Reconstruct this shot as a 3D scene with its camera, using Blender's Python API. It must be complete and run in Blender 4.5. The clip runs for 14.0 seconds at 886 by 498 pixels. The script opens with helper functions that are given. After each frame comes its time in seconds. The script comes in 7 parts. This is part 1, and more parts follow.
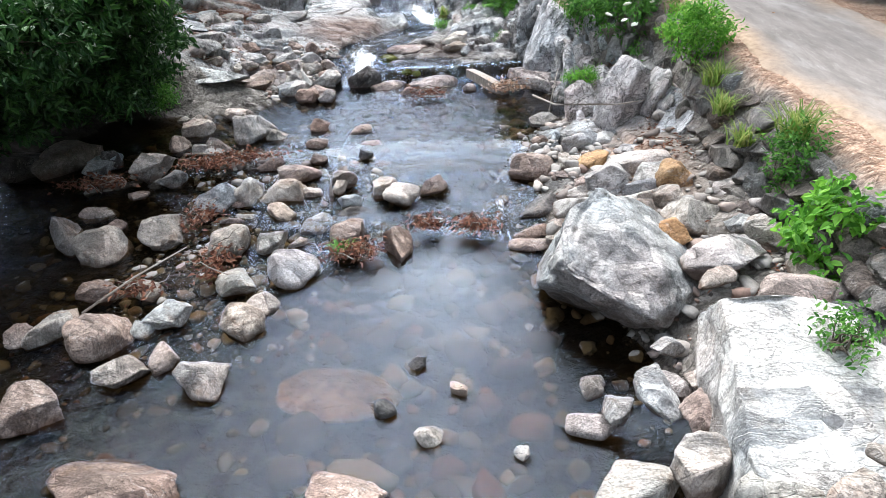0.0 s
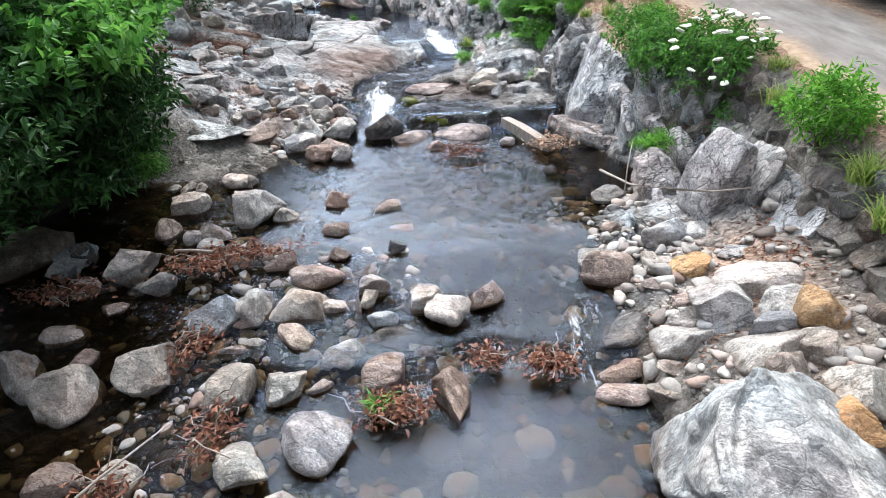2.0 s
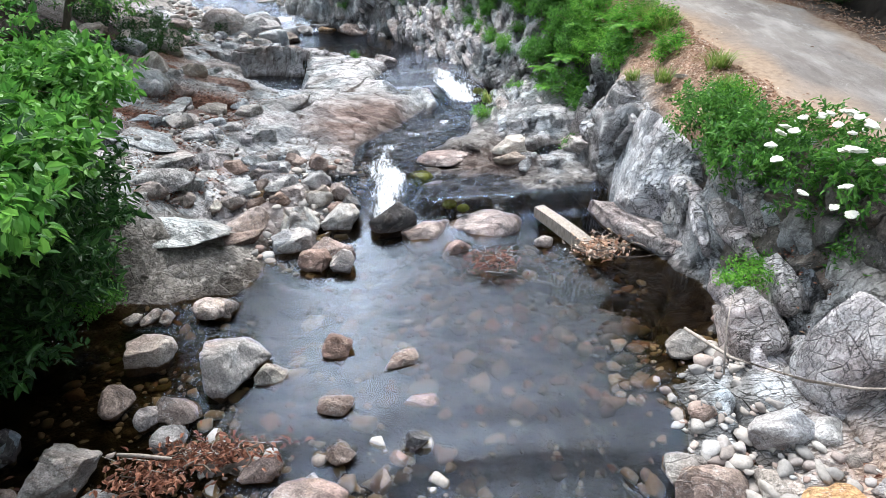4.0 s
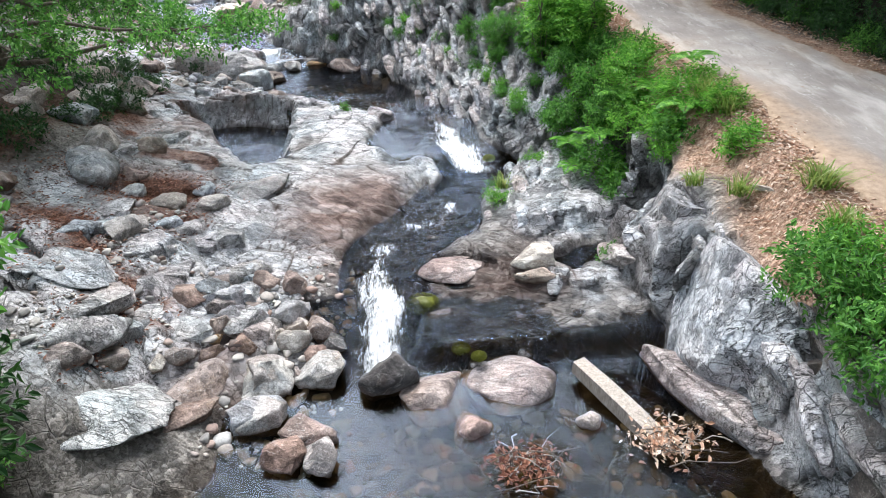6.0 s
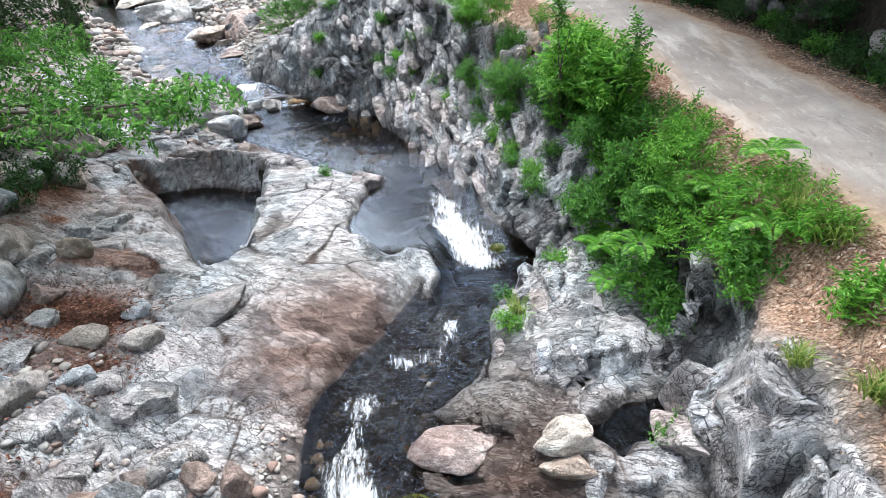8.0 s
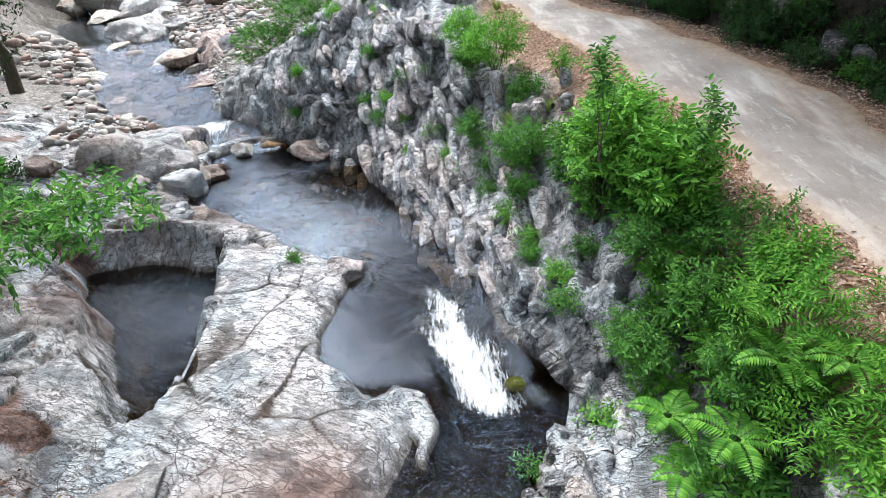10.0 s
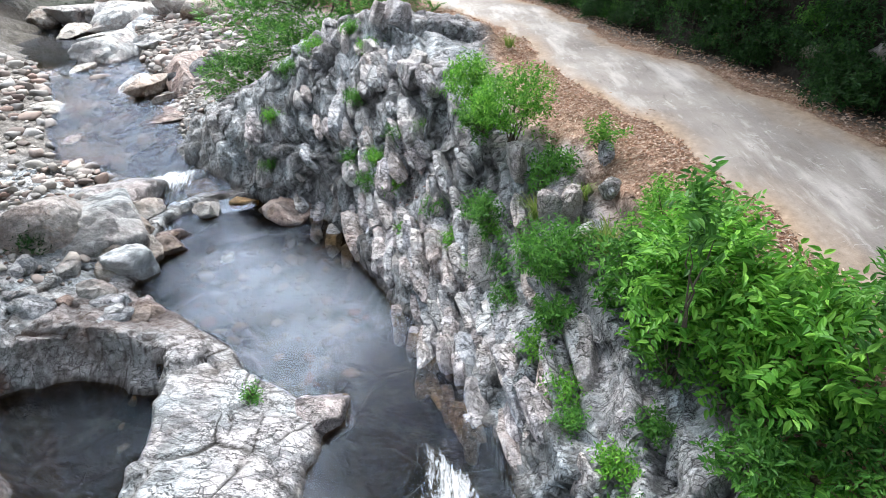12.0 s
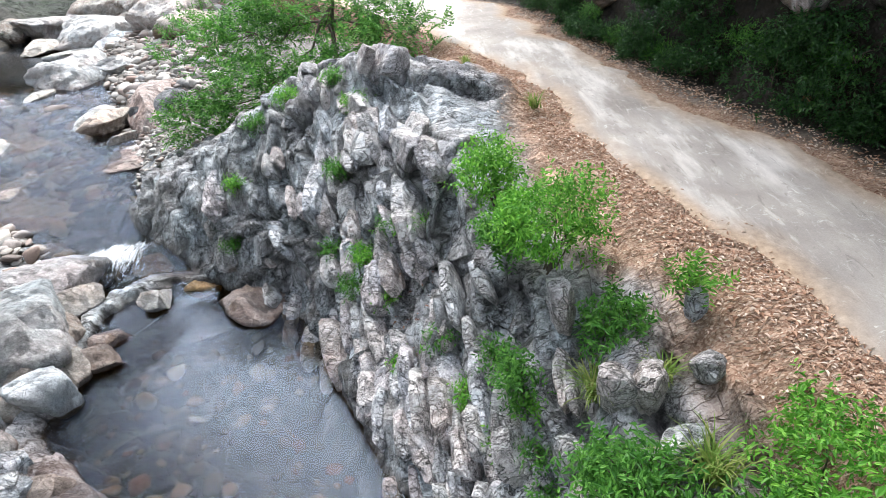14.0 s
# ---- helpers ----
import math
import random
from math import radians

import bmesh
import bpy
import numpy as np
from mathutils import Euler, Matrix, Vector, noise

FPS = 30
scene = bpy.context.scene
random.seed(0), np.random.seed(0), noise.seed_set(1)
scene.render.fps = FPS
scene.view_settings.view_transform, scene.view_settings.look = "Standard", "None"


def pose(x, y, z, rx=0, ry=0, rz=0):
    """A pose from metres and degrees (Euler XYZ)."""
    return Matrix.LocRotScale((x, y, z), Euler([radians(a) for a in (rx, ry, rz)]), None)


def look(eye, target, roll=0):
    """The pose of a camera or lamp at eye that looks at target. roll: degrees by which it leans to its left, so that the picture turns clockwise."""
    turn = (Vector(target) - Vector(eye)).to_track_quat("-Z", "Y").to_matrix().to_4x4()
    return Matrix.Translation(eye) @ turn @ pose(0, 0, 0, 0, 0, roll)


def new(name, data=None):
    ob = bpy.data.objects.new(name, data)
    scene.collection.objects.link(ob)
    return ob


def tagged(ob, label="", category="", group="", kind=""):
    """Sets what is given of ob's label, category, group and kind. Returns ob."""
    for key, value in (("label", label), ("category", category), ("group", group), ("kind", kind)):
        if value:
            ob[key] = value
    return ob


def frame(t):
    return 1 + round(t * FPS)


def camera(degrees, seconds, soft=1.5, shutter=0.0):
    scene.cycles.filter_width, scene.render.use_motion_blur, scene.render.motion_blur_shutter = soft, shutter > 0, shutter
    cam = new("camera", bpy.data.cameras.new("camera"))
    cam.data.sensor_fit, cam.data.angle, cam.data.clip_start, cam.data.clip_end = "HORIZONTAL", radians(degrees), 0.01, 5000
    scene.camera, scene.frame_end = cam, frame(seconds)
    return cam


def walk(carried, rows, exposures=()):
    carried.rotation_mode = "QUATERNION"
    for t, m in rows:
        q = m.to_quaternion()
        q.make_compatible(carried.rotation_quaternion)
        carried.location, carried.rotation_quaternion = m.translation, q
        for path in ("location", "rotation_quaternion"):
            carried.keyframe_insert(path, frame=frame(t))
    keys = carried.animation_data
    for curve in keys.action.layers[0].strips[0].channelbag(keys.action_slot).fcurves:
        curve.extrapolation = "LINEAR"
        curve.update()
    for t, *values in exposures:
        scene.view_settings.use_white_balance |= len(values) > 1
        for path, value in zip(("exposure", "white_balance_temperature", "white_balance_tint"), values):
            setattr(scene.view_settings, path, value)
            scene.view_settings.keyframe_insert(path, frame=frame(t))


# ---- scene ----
cam = camera(74.0, 14.0, 0.6)
PATH = [
    (0, (0.206, -0.191, 3.794), (0.192, 4.188, 1.381), -2.78),
    (0.5, (0.006, 0.448, 3.899), (-0.006, 4.830, 1.491), -2.94),
    (1, (-0.185, 1.127, 4.025), (-0.192, 5.510, 1.618), -3.02),
    (1.5, (-0.364, 1.822, 4.178), (-0.366, 6.204, 1.771), -3.07),
    (2, (-0.529, 2.560, 4.347), (-0.523, 6.942, 1.939), -3.01),
    (2.5, (-0.676, 3.320, 4.536), (-0.661, 7.699, 2.122), -2.95),
    (3, (-0.777, 4.104, 4.774), (-0.756, 8.483, 2.362), -2.96),
    (3.2, (-0.808, 4.422, 4.856), (-0.788, 8.801, 2.443), -2.99),
    (5.3, (-0.809, 8.020, 5.886), (-0.822, 12.388, 3.452), -3.84),
    (5.5, (-0.807, 8.392, 5.958), (-0.816, 12.760, 3.524), -3.90),
    (6, (-0.789, 9.309, 6.161), (-0.794, 13.677, 3.728), -3.93),
    (6.5, (-0.754, 10.225, 6.400), (-0.760, 14.589, 3.960), -4.04),
    (7, (-0.697, 11.164, 6.575), (-0.707, 15.526, 4.131), -4.19),
    (7.5, (-0.639, 12.085, 6.704), (-0.649, 16.448, 4.262), -4.37),
    (8, (-0.561, 12.972, 6.837), (-0.578, 17.335, 4.396), -4.52),
    (8.2, (-0.536, 13.340, 6.887), (-0.554, 17.703, 4.445), -4.54),
    (10.3, (-0.426, 17.264, 7.258), (-0.416, 21.632, 4.825), -4.69),
    (10.5, (-0.429, 17.620, 7.300), (-0.415, 21.988, 4.867), -4.67),
    (11, (-0.425, 18.519, 7.418), (-0.398, 22.885, 4.983), -4.62),
    (11.5, (-0.406, 19.437, 7.547), (-0.373, 23.800, 5.104), -4.69),
    (12, (-0.373, 20.372, 7.647), (-0.341, 24.734, 5.203), -4.72),
    (12.5, (-0.357, 21.311, 7.745), (-0.322, 25.674, 5.302), -4.68),
    (13, (-0.362, 22.253, 7.855), (-0.317, 26.613, 5.407), -4.68),
    (13.5, (-0.355, 23.235, 7.965), (-0.304, 27.592, 5.513), -4.69),
    (14, (-0.352, 24.201, 8.067), (-0.293, 28.561, 5.620), -4.64),
]
walk(cam, [(t, look(eye, target, roll)) for t, eye, target, roll in PATH])

# ---- light: bright hazy sky, soft high sun ----
world = bpy.data.worlds.new("sky")
scene.world = world
world.use_nodes = True
wn = world.node_tree
sky = wn.nodes.new("ShaderNodeTexSky")
sky.sky_type = 'NISHITA'
sky.sun_disc = False
SUN_EL, SUN_AZ = radians(52), radians(-6)
sky.sun_elevation, sky.sun_rotation = SUN_EL, SUN_AZ
sky.air_density, sky.dust_density = 1.0, 1.5
way_up = wn.nodes.new("ShaderNodeTexCoord")
cloud = wn.nodes.new("ShaderNodeTexNoise")
cloud.inputs["Scale"].default_value, cloud.inputs["Detail"].default_value, cloud.inputs["Roughness"].default_value = 2.6, 6, 0.58
wn.links.new(way_up.outputs["Generated"], cloud.inputs["Vector"])
cover = wn.nodes.new("ShaderNodeMapRange")
cover.inputs["From Min"].default_value, cover.inputs["From Max"].default_value = 0.38, 0.62
wn.links.new(cloud.outputs["Fac"], cover.inputs["Value"])
veil = wn.nodes.new("ShaderNodeMix")
veil.data_type = 'RGBA'
veil.inputs[7].default_value = (9.5, 10.4, 11.8, 1)
wn.links.new(cover.outputs[0], veil.inputs[0])
wn.links.new(sky.outputs[0], veil.inputs[6])
wn.links.new(veil.outputs[2], wn.nodes["Background"].inputs[0])
wn.nodes["Background"].inputs[1].default_value = 0.068
sun = new("sun", bpy.data.lights.new("sun", 'SUN'))
sun.data.energy, sun.data.angle, sun.data.color = 2.9, radians(58), (0.955, 0.965, 0.965)
sun.matrix_world = look((0, 0, 0), (-math.sin(SUN_AZ) * math.cos(SUN_EL), -math.cos(SUN_AZ) * math.cos(SUN_EL), -math.sin(SUN_EL)))
scene.view_settings.exposure = 1.86


# ---- number tools ----
def hash2(ix, iy, seed):
    h = (ix.astype(np.int64) * 374761393 + iy.astype(np.int64) * 668265263 + seed * 1274126177) & 0x7fffffff
    h = ((h ^ (h >> 13)) * 1274126177) & 0x7fffffff
    return ((h ^ (h >> 16)) & 0xffff) / 65535.0


def vnoise(x, y, seed=0):
    """Smooth value noise, -1 to 1, on arrays."""
    x, y = np.asarray(x, float), np.asarray(y, float)
    ix, iy = np.floor(x), np.floor(y)
    fx, fy = x - ix, y - iy
    fx, fy = fx * fx * (3 - 2 * fx), fy * fy * (3 - 2 * fy)
    a, b = hash2(ix, iy, seed), hash2(ix + 1, iy, seed)
    c, d = hash2(ix, iy + 1, seed), hash2(ix + 1, iy + 1, seed)
    return 2 * ((a * (1 - fx) + b * fx) * (1 - fy) + (c * (1 - fx) + d * fx) * fy) - 1


def fbm(x, y, seed=0, octaves=4):
    out, amp = 0, 1.0
    for o in range(octaves):
        out = out + amp * vnoise(np.asarray(x) * 2 ** o + 17.3 * o, np.asarray(y) * 2 ** o - 9.1 * o, seed + o)
        amp *= 0.5
    return out


def step(a, b, v):
    t = np.clip((np.asarray(v, float) - a) / (b - a), 0, 1)
    return t * t * (3 - 2 * t)


# ---- the lie of the land ----
STREAM_Y = (-40, 0, 8, 12, 16, 17.5, 19, 21, 23, 25, 27, 30, 33, 36, 38, 40, 42, 46, 50, 60, 90)
STREAM_X = (-0.5, -0.5, -0.5, -0.8, -1.5, -1.8, -1.6, -0.8, -0.1, -0.4, -1.3, -3.2, -4.6, -6.5, -9.0, -10.4, -11.5, -13.5, -16, -22, -34)
ROAD_Y = (-40, 0, 6, 9, 12, 14.7, 16, 19.4, 23, 26, 28.4, 30.5, 31.5, 33.3, 36.4, 39, 43, 60, 90)
ROAD_L = (4.5, 5.0, 5.05, 5.1, 5.2, 4.8, 4.6, 4.8, 4.4, 4.15, 3.9, 3.37, 2.85, 2.47, 2.15, 1.4, -0.3, -9, -24)
ROAD_RY = (-40, 0, 13, 19.4, 21.4, 24, 26, 28, 30.3, 32.6, 34, 36.4, 40, 46, 60, 90)
ROAD_R = (7.8, 7.9, 7.95, 7.85, 7.75, 7.3, 7.15, 6.85, 6.16, 5.75, 5.1, 4.4, 3.6, 2.7, -5.5, -20)
ROAD_ZY = (-40, 0, 5, 8, 10.5, 17.5, 22.8, 26, 29.5, 35, 40, 55, 90)
ROAD_Z = (-1.5, 0.9, 1.3, 1.65, 2.05, 2.8, 3.38, 3.7, 4.2, 4.65, 4.95, 5.7, 8.0)
WATER_Y = (-40, 8.35, 8.5, 9.2, 9.4, 10.0, 10.2, 10.8, 11.0, 16.3, 17.6, 23.3, 23.8, 35.6, 37.2, 50, 54, 76, 90)
WATER_Z = (-0.62, -0.6, -0.44, -0.41, -0.29, -0.26, -0.14, -0.11, -0.02, 0.0, 0.45, 0.5, 0.92, 0.93, 1.5, 2.3, 2.5, 2.55, 6.0)


def smooth_at(y, ys, vs):
    """Table value at y, with rounded corners."""
    return sum(np.interp(np.asarray(y) + d, ys, vs) for d in (-0.5, -0.2, 0.2, 0.5)) / 4


def stream_x(y):
    return smooth_at(y, STREAM_Y, STREAM_X)


def chute_x(y):
    """Middle line of the white chute below the upper pool."""
    return np.interp(y, (23.2, 24.5, 26.6), (0.25, -0.15, -0.75))


def water_z(x, y):
    x, y = np.asarray(x, float), np.asarray(y, float)
    # small uneven steps of the riffle
    yy = y + 0.35 * vnoise(x * 0.9 + 5, y * 0.4, 77) * step(7.6, 8.6, y) * step(12.4, 11.4, y)
    z = (np.interp(yy - 0.1, WATER_Y, WATER_Z) + np.interp(yy + 0.1, WATER_Y, WATER_Z)) / 2
    ramp = 0.48 + 0.44 * step(23.3, 26.6, y)
    near = (y > 22.9) & (y < 26.8)
    side = step(chute_x(y) - 0.75, chute_x(y) - 0.3, x)
    z = np.where(near, z * (1 - side) + np.minimum(z, ramp) * side, z)
    # thin film over the rock shelf beside the fall
    beside = step(-1.35, -1.05, x) * (y > 15.0) * (y < 20.2)
    z = z * (1 - beside) + np.interp(y, (16.5, 16.75, 19.0, 20.2), (0.0, 0.33, 0.42, 0.5)) * beside
    # the still hollow in the bedrock, lower than the pool beside it
    hollow = (x < -4.9) & (x > -9.4) & (y > 23.2) & (y < 29.8) & (x - stream_x(y) < -3.2)
    return np.where(hollow, 0.35, z)


def road_z(y):
    return smooth_at(y, ROAD_ZY, ROAD_Z)


# cross-sections of the valley: y, then (metres right of the stream's middle, height)
SECTIONS = []


def section(y, *points):
    SECTIONS.append((y, [p[0] for p in points], [p[1] for p in points]))


# unseen rise behind the starting point, added to cut off sky light
section(-40, (-60, 60), (-22, 34), (-14, 26), (-6, 22), (-3, 21), (1.2, 21), (3, 22))
section(-6, (-60, 40), (-22, 12), (-14, 4.5), (-9.5, 0.6), (-7.5, -0.75), (-3, -0.85), (-1, -1.0), (1.2, -1.0), (2.1, -1.0), (2.9, -0.7), (3.4, -0.1), (4.6, 0.35), (5.1, 1.0))
section(4, (-60, 40), (-22, 12), (-14, 4.5), (-9.5, 0.6), (-7.5, -0.75), (-3, -0.85), (-1, -1.0), (1.2, -1.05), (2.2, -1.05), (2.9, -0.75), (3.5, -0.1), (4.6, 0.35), (5.1, 1.0))
section(8, (-60, 40), (-22, 12), (-14, 4.5), (-9.5, 0.5), (-7.5, -0.7), (-3, -0.66), (-1, -0.95), (1.3, -0.95), (2.1, -0.78), (2.8, -0.15), (4.4, 0.4), (5.0, 0.6))
section(11, (-60, 40), (-22, 12), (-14, 4.5), (-9.0, 0.5), (-7, -0.25), (-3.2, -0.1), (0, -0.16), (1.9, -0.25), (2.6, 0.0), (4.2, 0.35), (4.9, 0.9), (5.3, 1.3))
section(13.5, (-60, 40), (-22, 12), (-14, 4.5), (-8.5, 0.6), (-6, -0.2), (-3.0, -0.16), (-2, -0.3), (2.5, -0.35), (4.1, -0.3), (4.5, 0.2), (4.9, 1.1), (5.2, 2.0), (5.8, 2.3))
section(15.4, (-60, 40), (-22, 12), (-14, 4.5), (-8.5, 2.0), (-6, 1.45), (-4.9, 1.15), (-3.9, 0.6), (-3.1, 0.3), (-2.6, -0.1), (-2.1, -0.35), (2.5, -0.45), (3.8, -0.35), (4.3, 0.0), (4.75, 0.9), (4.95, 1.8), (5.4, 2.2), (6.0, 2.5))
section(17.0, (-60, 40), (-22, 12), (-14, 4.5), (-8, 2.3), (-6, 1.9), (-4.7, 1.55), (-4.1, 0.95), (-3.3, 0.62), (-1.6, 0.36), (-0.7, -0.05), (0.6, -0.05), (1.0, 0.15), (2.6, 0.1), (3.2, -0.1), (4.2, -0.2), (4.4, 0.7), (4.65, 1.5), (5.0, 2.0), (5.6, 2.25), (6.2, 2.6))
section(18.6, (-60, 40), (-22, 12), (-14, 4.5), (-8, 2.0), (-5.1, 1.42), (-3.85, 0.92), (-2.4, 0.75), (-1.8, 0.6), (-1.0, 0.38), (0.9, 0.36), (1.3, 0.5), (2.6, 0.5), (3.3, 0.15), (3.9, 0.3), (4.2, 1.2), (4.5, 1.65), (4.8, 2.05), (5.6, 2.35), (6.2, 2.7))
section(20.5, (-60, 40), (-22, 12), (-14, 4.5), (-8, 1.85), (-6.4, 1.6), (-5, 1.35), (-3, 0.95), (-1.6, 0.65), (-1.1, 0.4), (0.7, 0.38), (1.2, 0.65), (1.9, 0.8), (3.2, 1.1), (3.9, 1.05), (4.3, 2.0), (5.1, 2.7), (5.6, 3.0))
section(22.6, (-60, 40), (-22, 12), (-14, 4.5), (-8, 1.95), (-7, 1.7), (-5, 1.28), (-3, 1.05), (-1.4, 0.9), (-0.8, 0.35), (0.5, 0.35), (1.0, 0.8), (2.2, 1.05), (3.0, 1.15), (3.8, 2.2), (4.4, 3.2))
section(24.6, (-60, 40), (-22, 12), (-14, 4.5), (-8, 1.5), (-5.8, 1.3), (-4.9, 0.9), (-3.5, 1.15), (-2.2, 1.1), (-1.7, 0.6), (0.5, 0.45), (1.0, 0.6), (1.5, 1.6), (2.6, 2.3), (4.4, 3.4))
section(26.8, (-60, 40), (-22, 12), (-14, 4.5), (-8, 1.6), (-6.2, 1.4), (-5.2, 1.0), (-3.6, 1.2), (-2.6, 1.25), (-1.4, 1.2), (-1.0, 0.6), (0.7, 0.5), (1.4, 0.7), (1.75, 1.5), (2.6, 2.1), (3.4, 2.8), (4.4, 3.4), (5.4, 3.7))
section(29.0, (-60, 40), (-22, 12), (-14, 4.5), (-8, 1.8), (-5.4, 1.2), (-3.6, 1.35), (-2.2, 1.25), (-1.5, 0.5), (1.0, 0.4), (1.9, 0.9), (2.2, 1.25), (2.7, 1.5), (3.3, 2.1), (3.8, 2.9), (4.4, 3.5), (5.2, 3.85), (6.2, 4.1))
section(31.5, (-60, 40), (-22, 12), (-14, 4.5), (-8, 2.0), (-4.5, 1.3), (-3.2, 0.7), (-2.4, 0.35), (1.3, 0.35), (1.95, 0.9), (2.25, 1.5), (2.9, 2.0), (3.5, 2.65), (4.1, 3.3), (4.7, 4.0), (6.0, 4.3))
section(34.0, (-60, 40), (-22, 12), (-14, 4.5), (-8, 2.2), (-4.5, 1.6), (-2.4, 0.8), (-1.8, 0.4), (1.1, 0.4), (2.1, 0.95), (2.5, 1.9), (3.05, 2.8), (4.05, 4.0), (4.6, 4.75), (6.0, 4.7))
section(37.0, (-60, 40), (-22, 12), (-14, 4.5), (-8, 2.4), (-3.5, 1.7), (-1.6, 1.3), (-0.8, 0.9), (0.7, 0.9), (1.1, 1.7), (2.0, 2.9), (3.4, 3.8), (4.3, 4.4), (5.5, 5.1), (6.2, 5.6), (7.6, 5.5), (8.6, 4.9))
section(42.0, (-60, 44), (-26, 17), (-14, 5), (-8, 3.0), (-4, 2.15), (-3, 1.95), (-2.4, 1.42), (1.6, 1.4), (2.4, 2.0), (3.2, 2.35), (6, 3.2), (9, 4.4), (12, 5.0))
section(52.0, (-60, 44), (-30, 17), (-14, 6), (-7, 4), (-3.4, 2.8), (-2.5, 2.08), (2.2, 2.08), (3.0, 2.75), (5, 3.2), (9, 3.8), (14, 5.2))
section(60.0, (-60, 44), (-30, 20), (-14, 8), (-6, 4.2), (-4.2, 2.9), (-3.6, 2.0), (2.4, 2.0), (3.2, 2.9), (5, 3.2), (9, 3.9), (14, 5.4))
section(70.0, (-60, 46), (-30, 21), (-14, 8), (-6, 4.6), (-4.6, 2.9), (-3.8, 2.0), (3.0, 2.0), (3.8, 2.9), (6, 3.6), (9, 4.4), (14, 6))
section(90.0, (-60, 50), (-30, 22), (-14, 9), (-7, 7), (-3, 6.3), (-1.5, 5.5), (1.5, 5.5), (3, 6.3), (5, 6.6), (10, 7.5))


def base_height(x, y):
    """The ground with no small relief."""
    x, y = np.asarray(x, float), np.asarray(y, float)
    u = x - stream_x(y)
    out = np.zeros(x.shape)
    yy = np.clip(y, SECTIONS[0][0], SECTIONS[-1][0] - 1e-6)
    for (ya, ua, za), (yb, ub, zb) in zip(SECTIONS, SECTIONS[1:]):
        inside = (yy >= ya) & (yy < yb)
        t = (yy - ya) / (yb - ya)
        t = t * t * (3 - 2 * t)
        za_, zb_ = (sum(np.interp(u + d, a, b) for d in (-0.12, 0, 0.12)) / 3 for a, b in ((ua, za), (ub, zb)))
        out = np.where(inside, za_ * (1 - t) + zb_ * t, out)
    # the track and the wooded slope behind it
    left, right, rz = smooth_at(y, ROAD_Y, ROAD_L), smooth_at(y, ROAD_RY, ROAD_R), road_z(y)
    on = step(left - 0.9, left - 0.2, x)
    out = out * (1 - on) + rz * on
    back = np.maximum(x - right - 1.1, 0)
    return out + np.where(x > right, np.minimum(back * 1.5, 2.2) + 0.95 * back, 0)


def inside_by(poly, x, y):
    """Signed distance to a polygon's border, positive inside."""
    x, y = np.asarray(x, float), np.asarray(y, float)
    best, odd = np.full(x.shape, 1e9), np.zeros(x.shape, bool)
    for (ax, ay), (bx, by) in zip(poly, poly[1:] + poly[:1]):
        dx, dy = bx - ax, by - ay
        t = np.clip(((x - ax) * dx + (y - ay) * dy) / (dx * dx + dy * dy), 0, 1)
        best = np.minimum(best, np.hypot(x - ax - t * dx, y - ay - t * dy))
        odd ^= ((ay > y) != (by > y)) & (x < dx * (y - ay) / (dy if dy else 1e-9) + ax)
    return np.where(odd, best, -best)


UPPER_POOL = [(-1.9, 23.75), (-2.6, 24.6), (-2.7, 25.2), (-2.4, 26.4), (-2.25, 27.3), (-3.7, 28.4), (-5.0, 29.8), (-6.4, 31.0), (-7.3, 31.6),
              (-7.4, 33.0), (-7.7, 35.2), (-6.9, 36.0), (-5.4, 35.9), (-4.0, 35.0), (-3.2, 34.4), (-2.4, 32.9), (-2.15, 32.0), (-1.35, 30.2),
              (-0.2, 27.8), (0.2, 26.6), (0.45, 25.2), (1.2, 24.2), (1.5, 23.4), (0.9, 22.8), (-0.6, 22.9), (-0.9, 23.6)]
MID_CHANNEL = [(-2.4, 17.0), (-2.75, 18.4), (-2.85, 19.3), (-2.5, 20.2), (-1.9, 20.6), (-1.25, 21.5), (-0.8, 22.3), (-0.75, 23.6), (0.9, 23.8),
               (1.4, 23.3), (0.95, 22.7), (0.5, 22.0), (-0.4, 21.0), (-1.15, 19.8), (-1.35, 18.7), (-1.45, 17.4), (-1.4, 16.4), (-2.5, 16.3)]
SHELF = [(-1.4, 16.8), (-1.3, 18.6), (-1.1, 19.6), (0.2, 20.2), (1.0, 19.7), (1.2, 18.6), (1.6, 18.3), (2.5, 18.4), (2.7, 17.2), (1.6, 16.7), (0.3, 16.6)]
POTHOLE = [(-9.0, 29.1), (-7.6, 29.5), (-5.7, 28.7), (-5.3, 27.3), (-5.35, 26.0), (-5.15, 24.3), (-5.3, 23.4), (-5.9, 24.0), (-6.4, 24.9), (-7.4, 26.8), (-8.5, 28.0)]
SIDE_POOL = [(1.2, 18.9), (2.0, 19.3), (3.1, 19.7), (3.0, 19.2), (2.5, 18.7), (1.6, 18.4)]
BASINS = ((UPPER_POOL, 0.92, 0.6), (MID_CHANNEL, 0.45, 0.22), (POTHOLE, 0.35, 0.7), (SIDE_POOL, 0.32, 0.4))


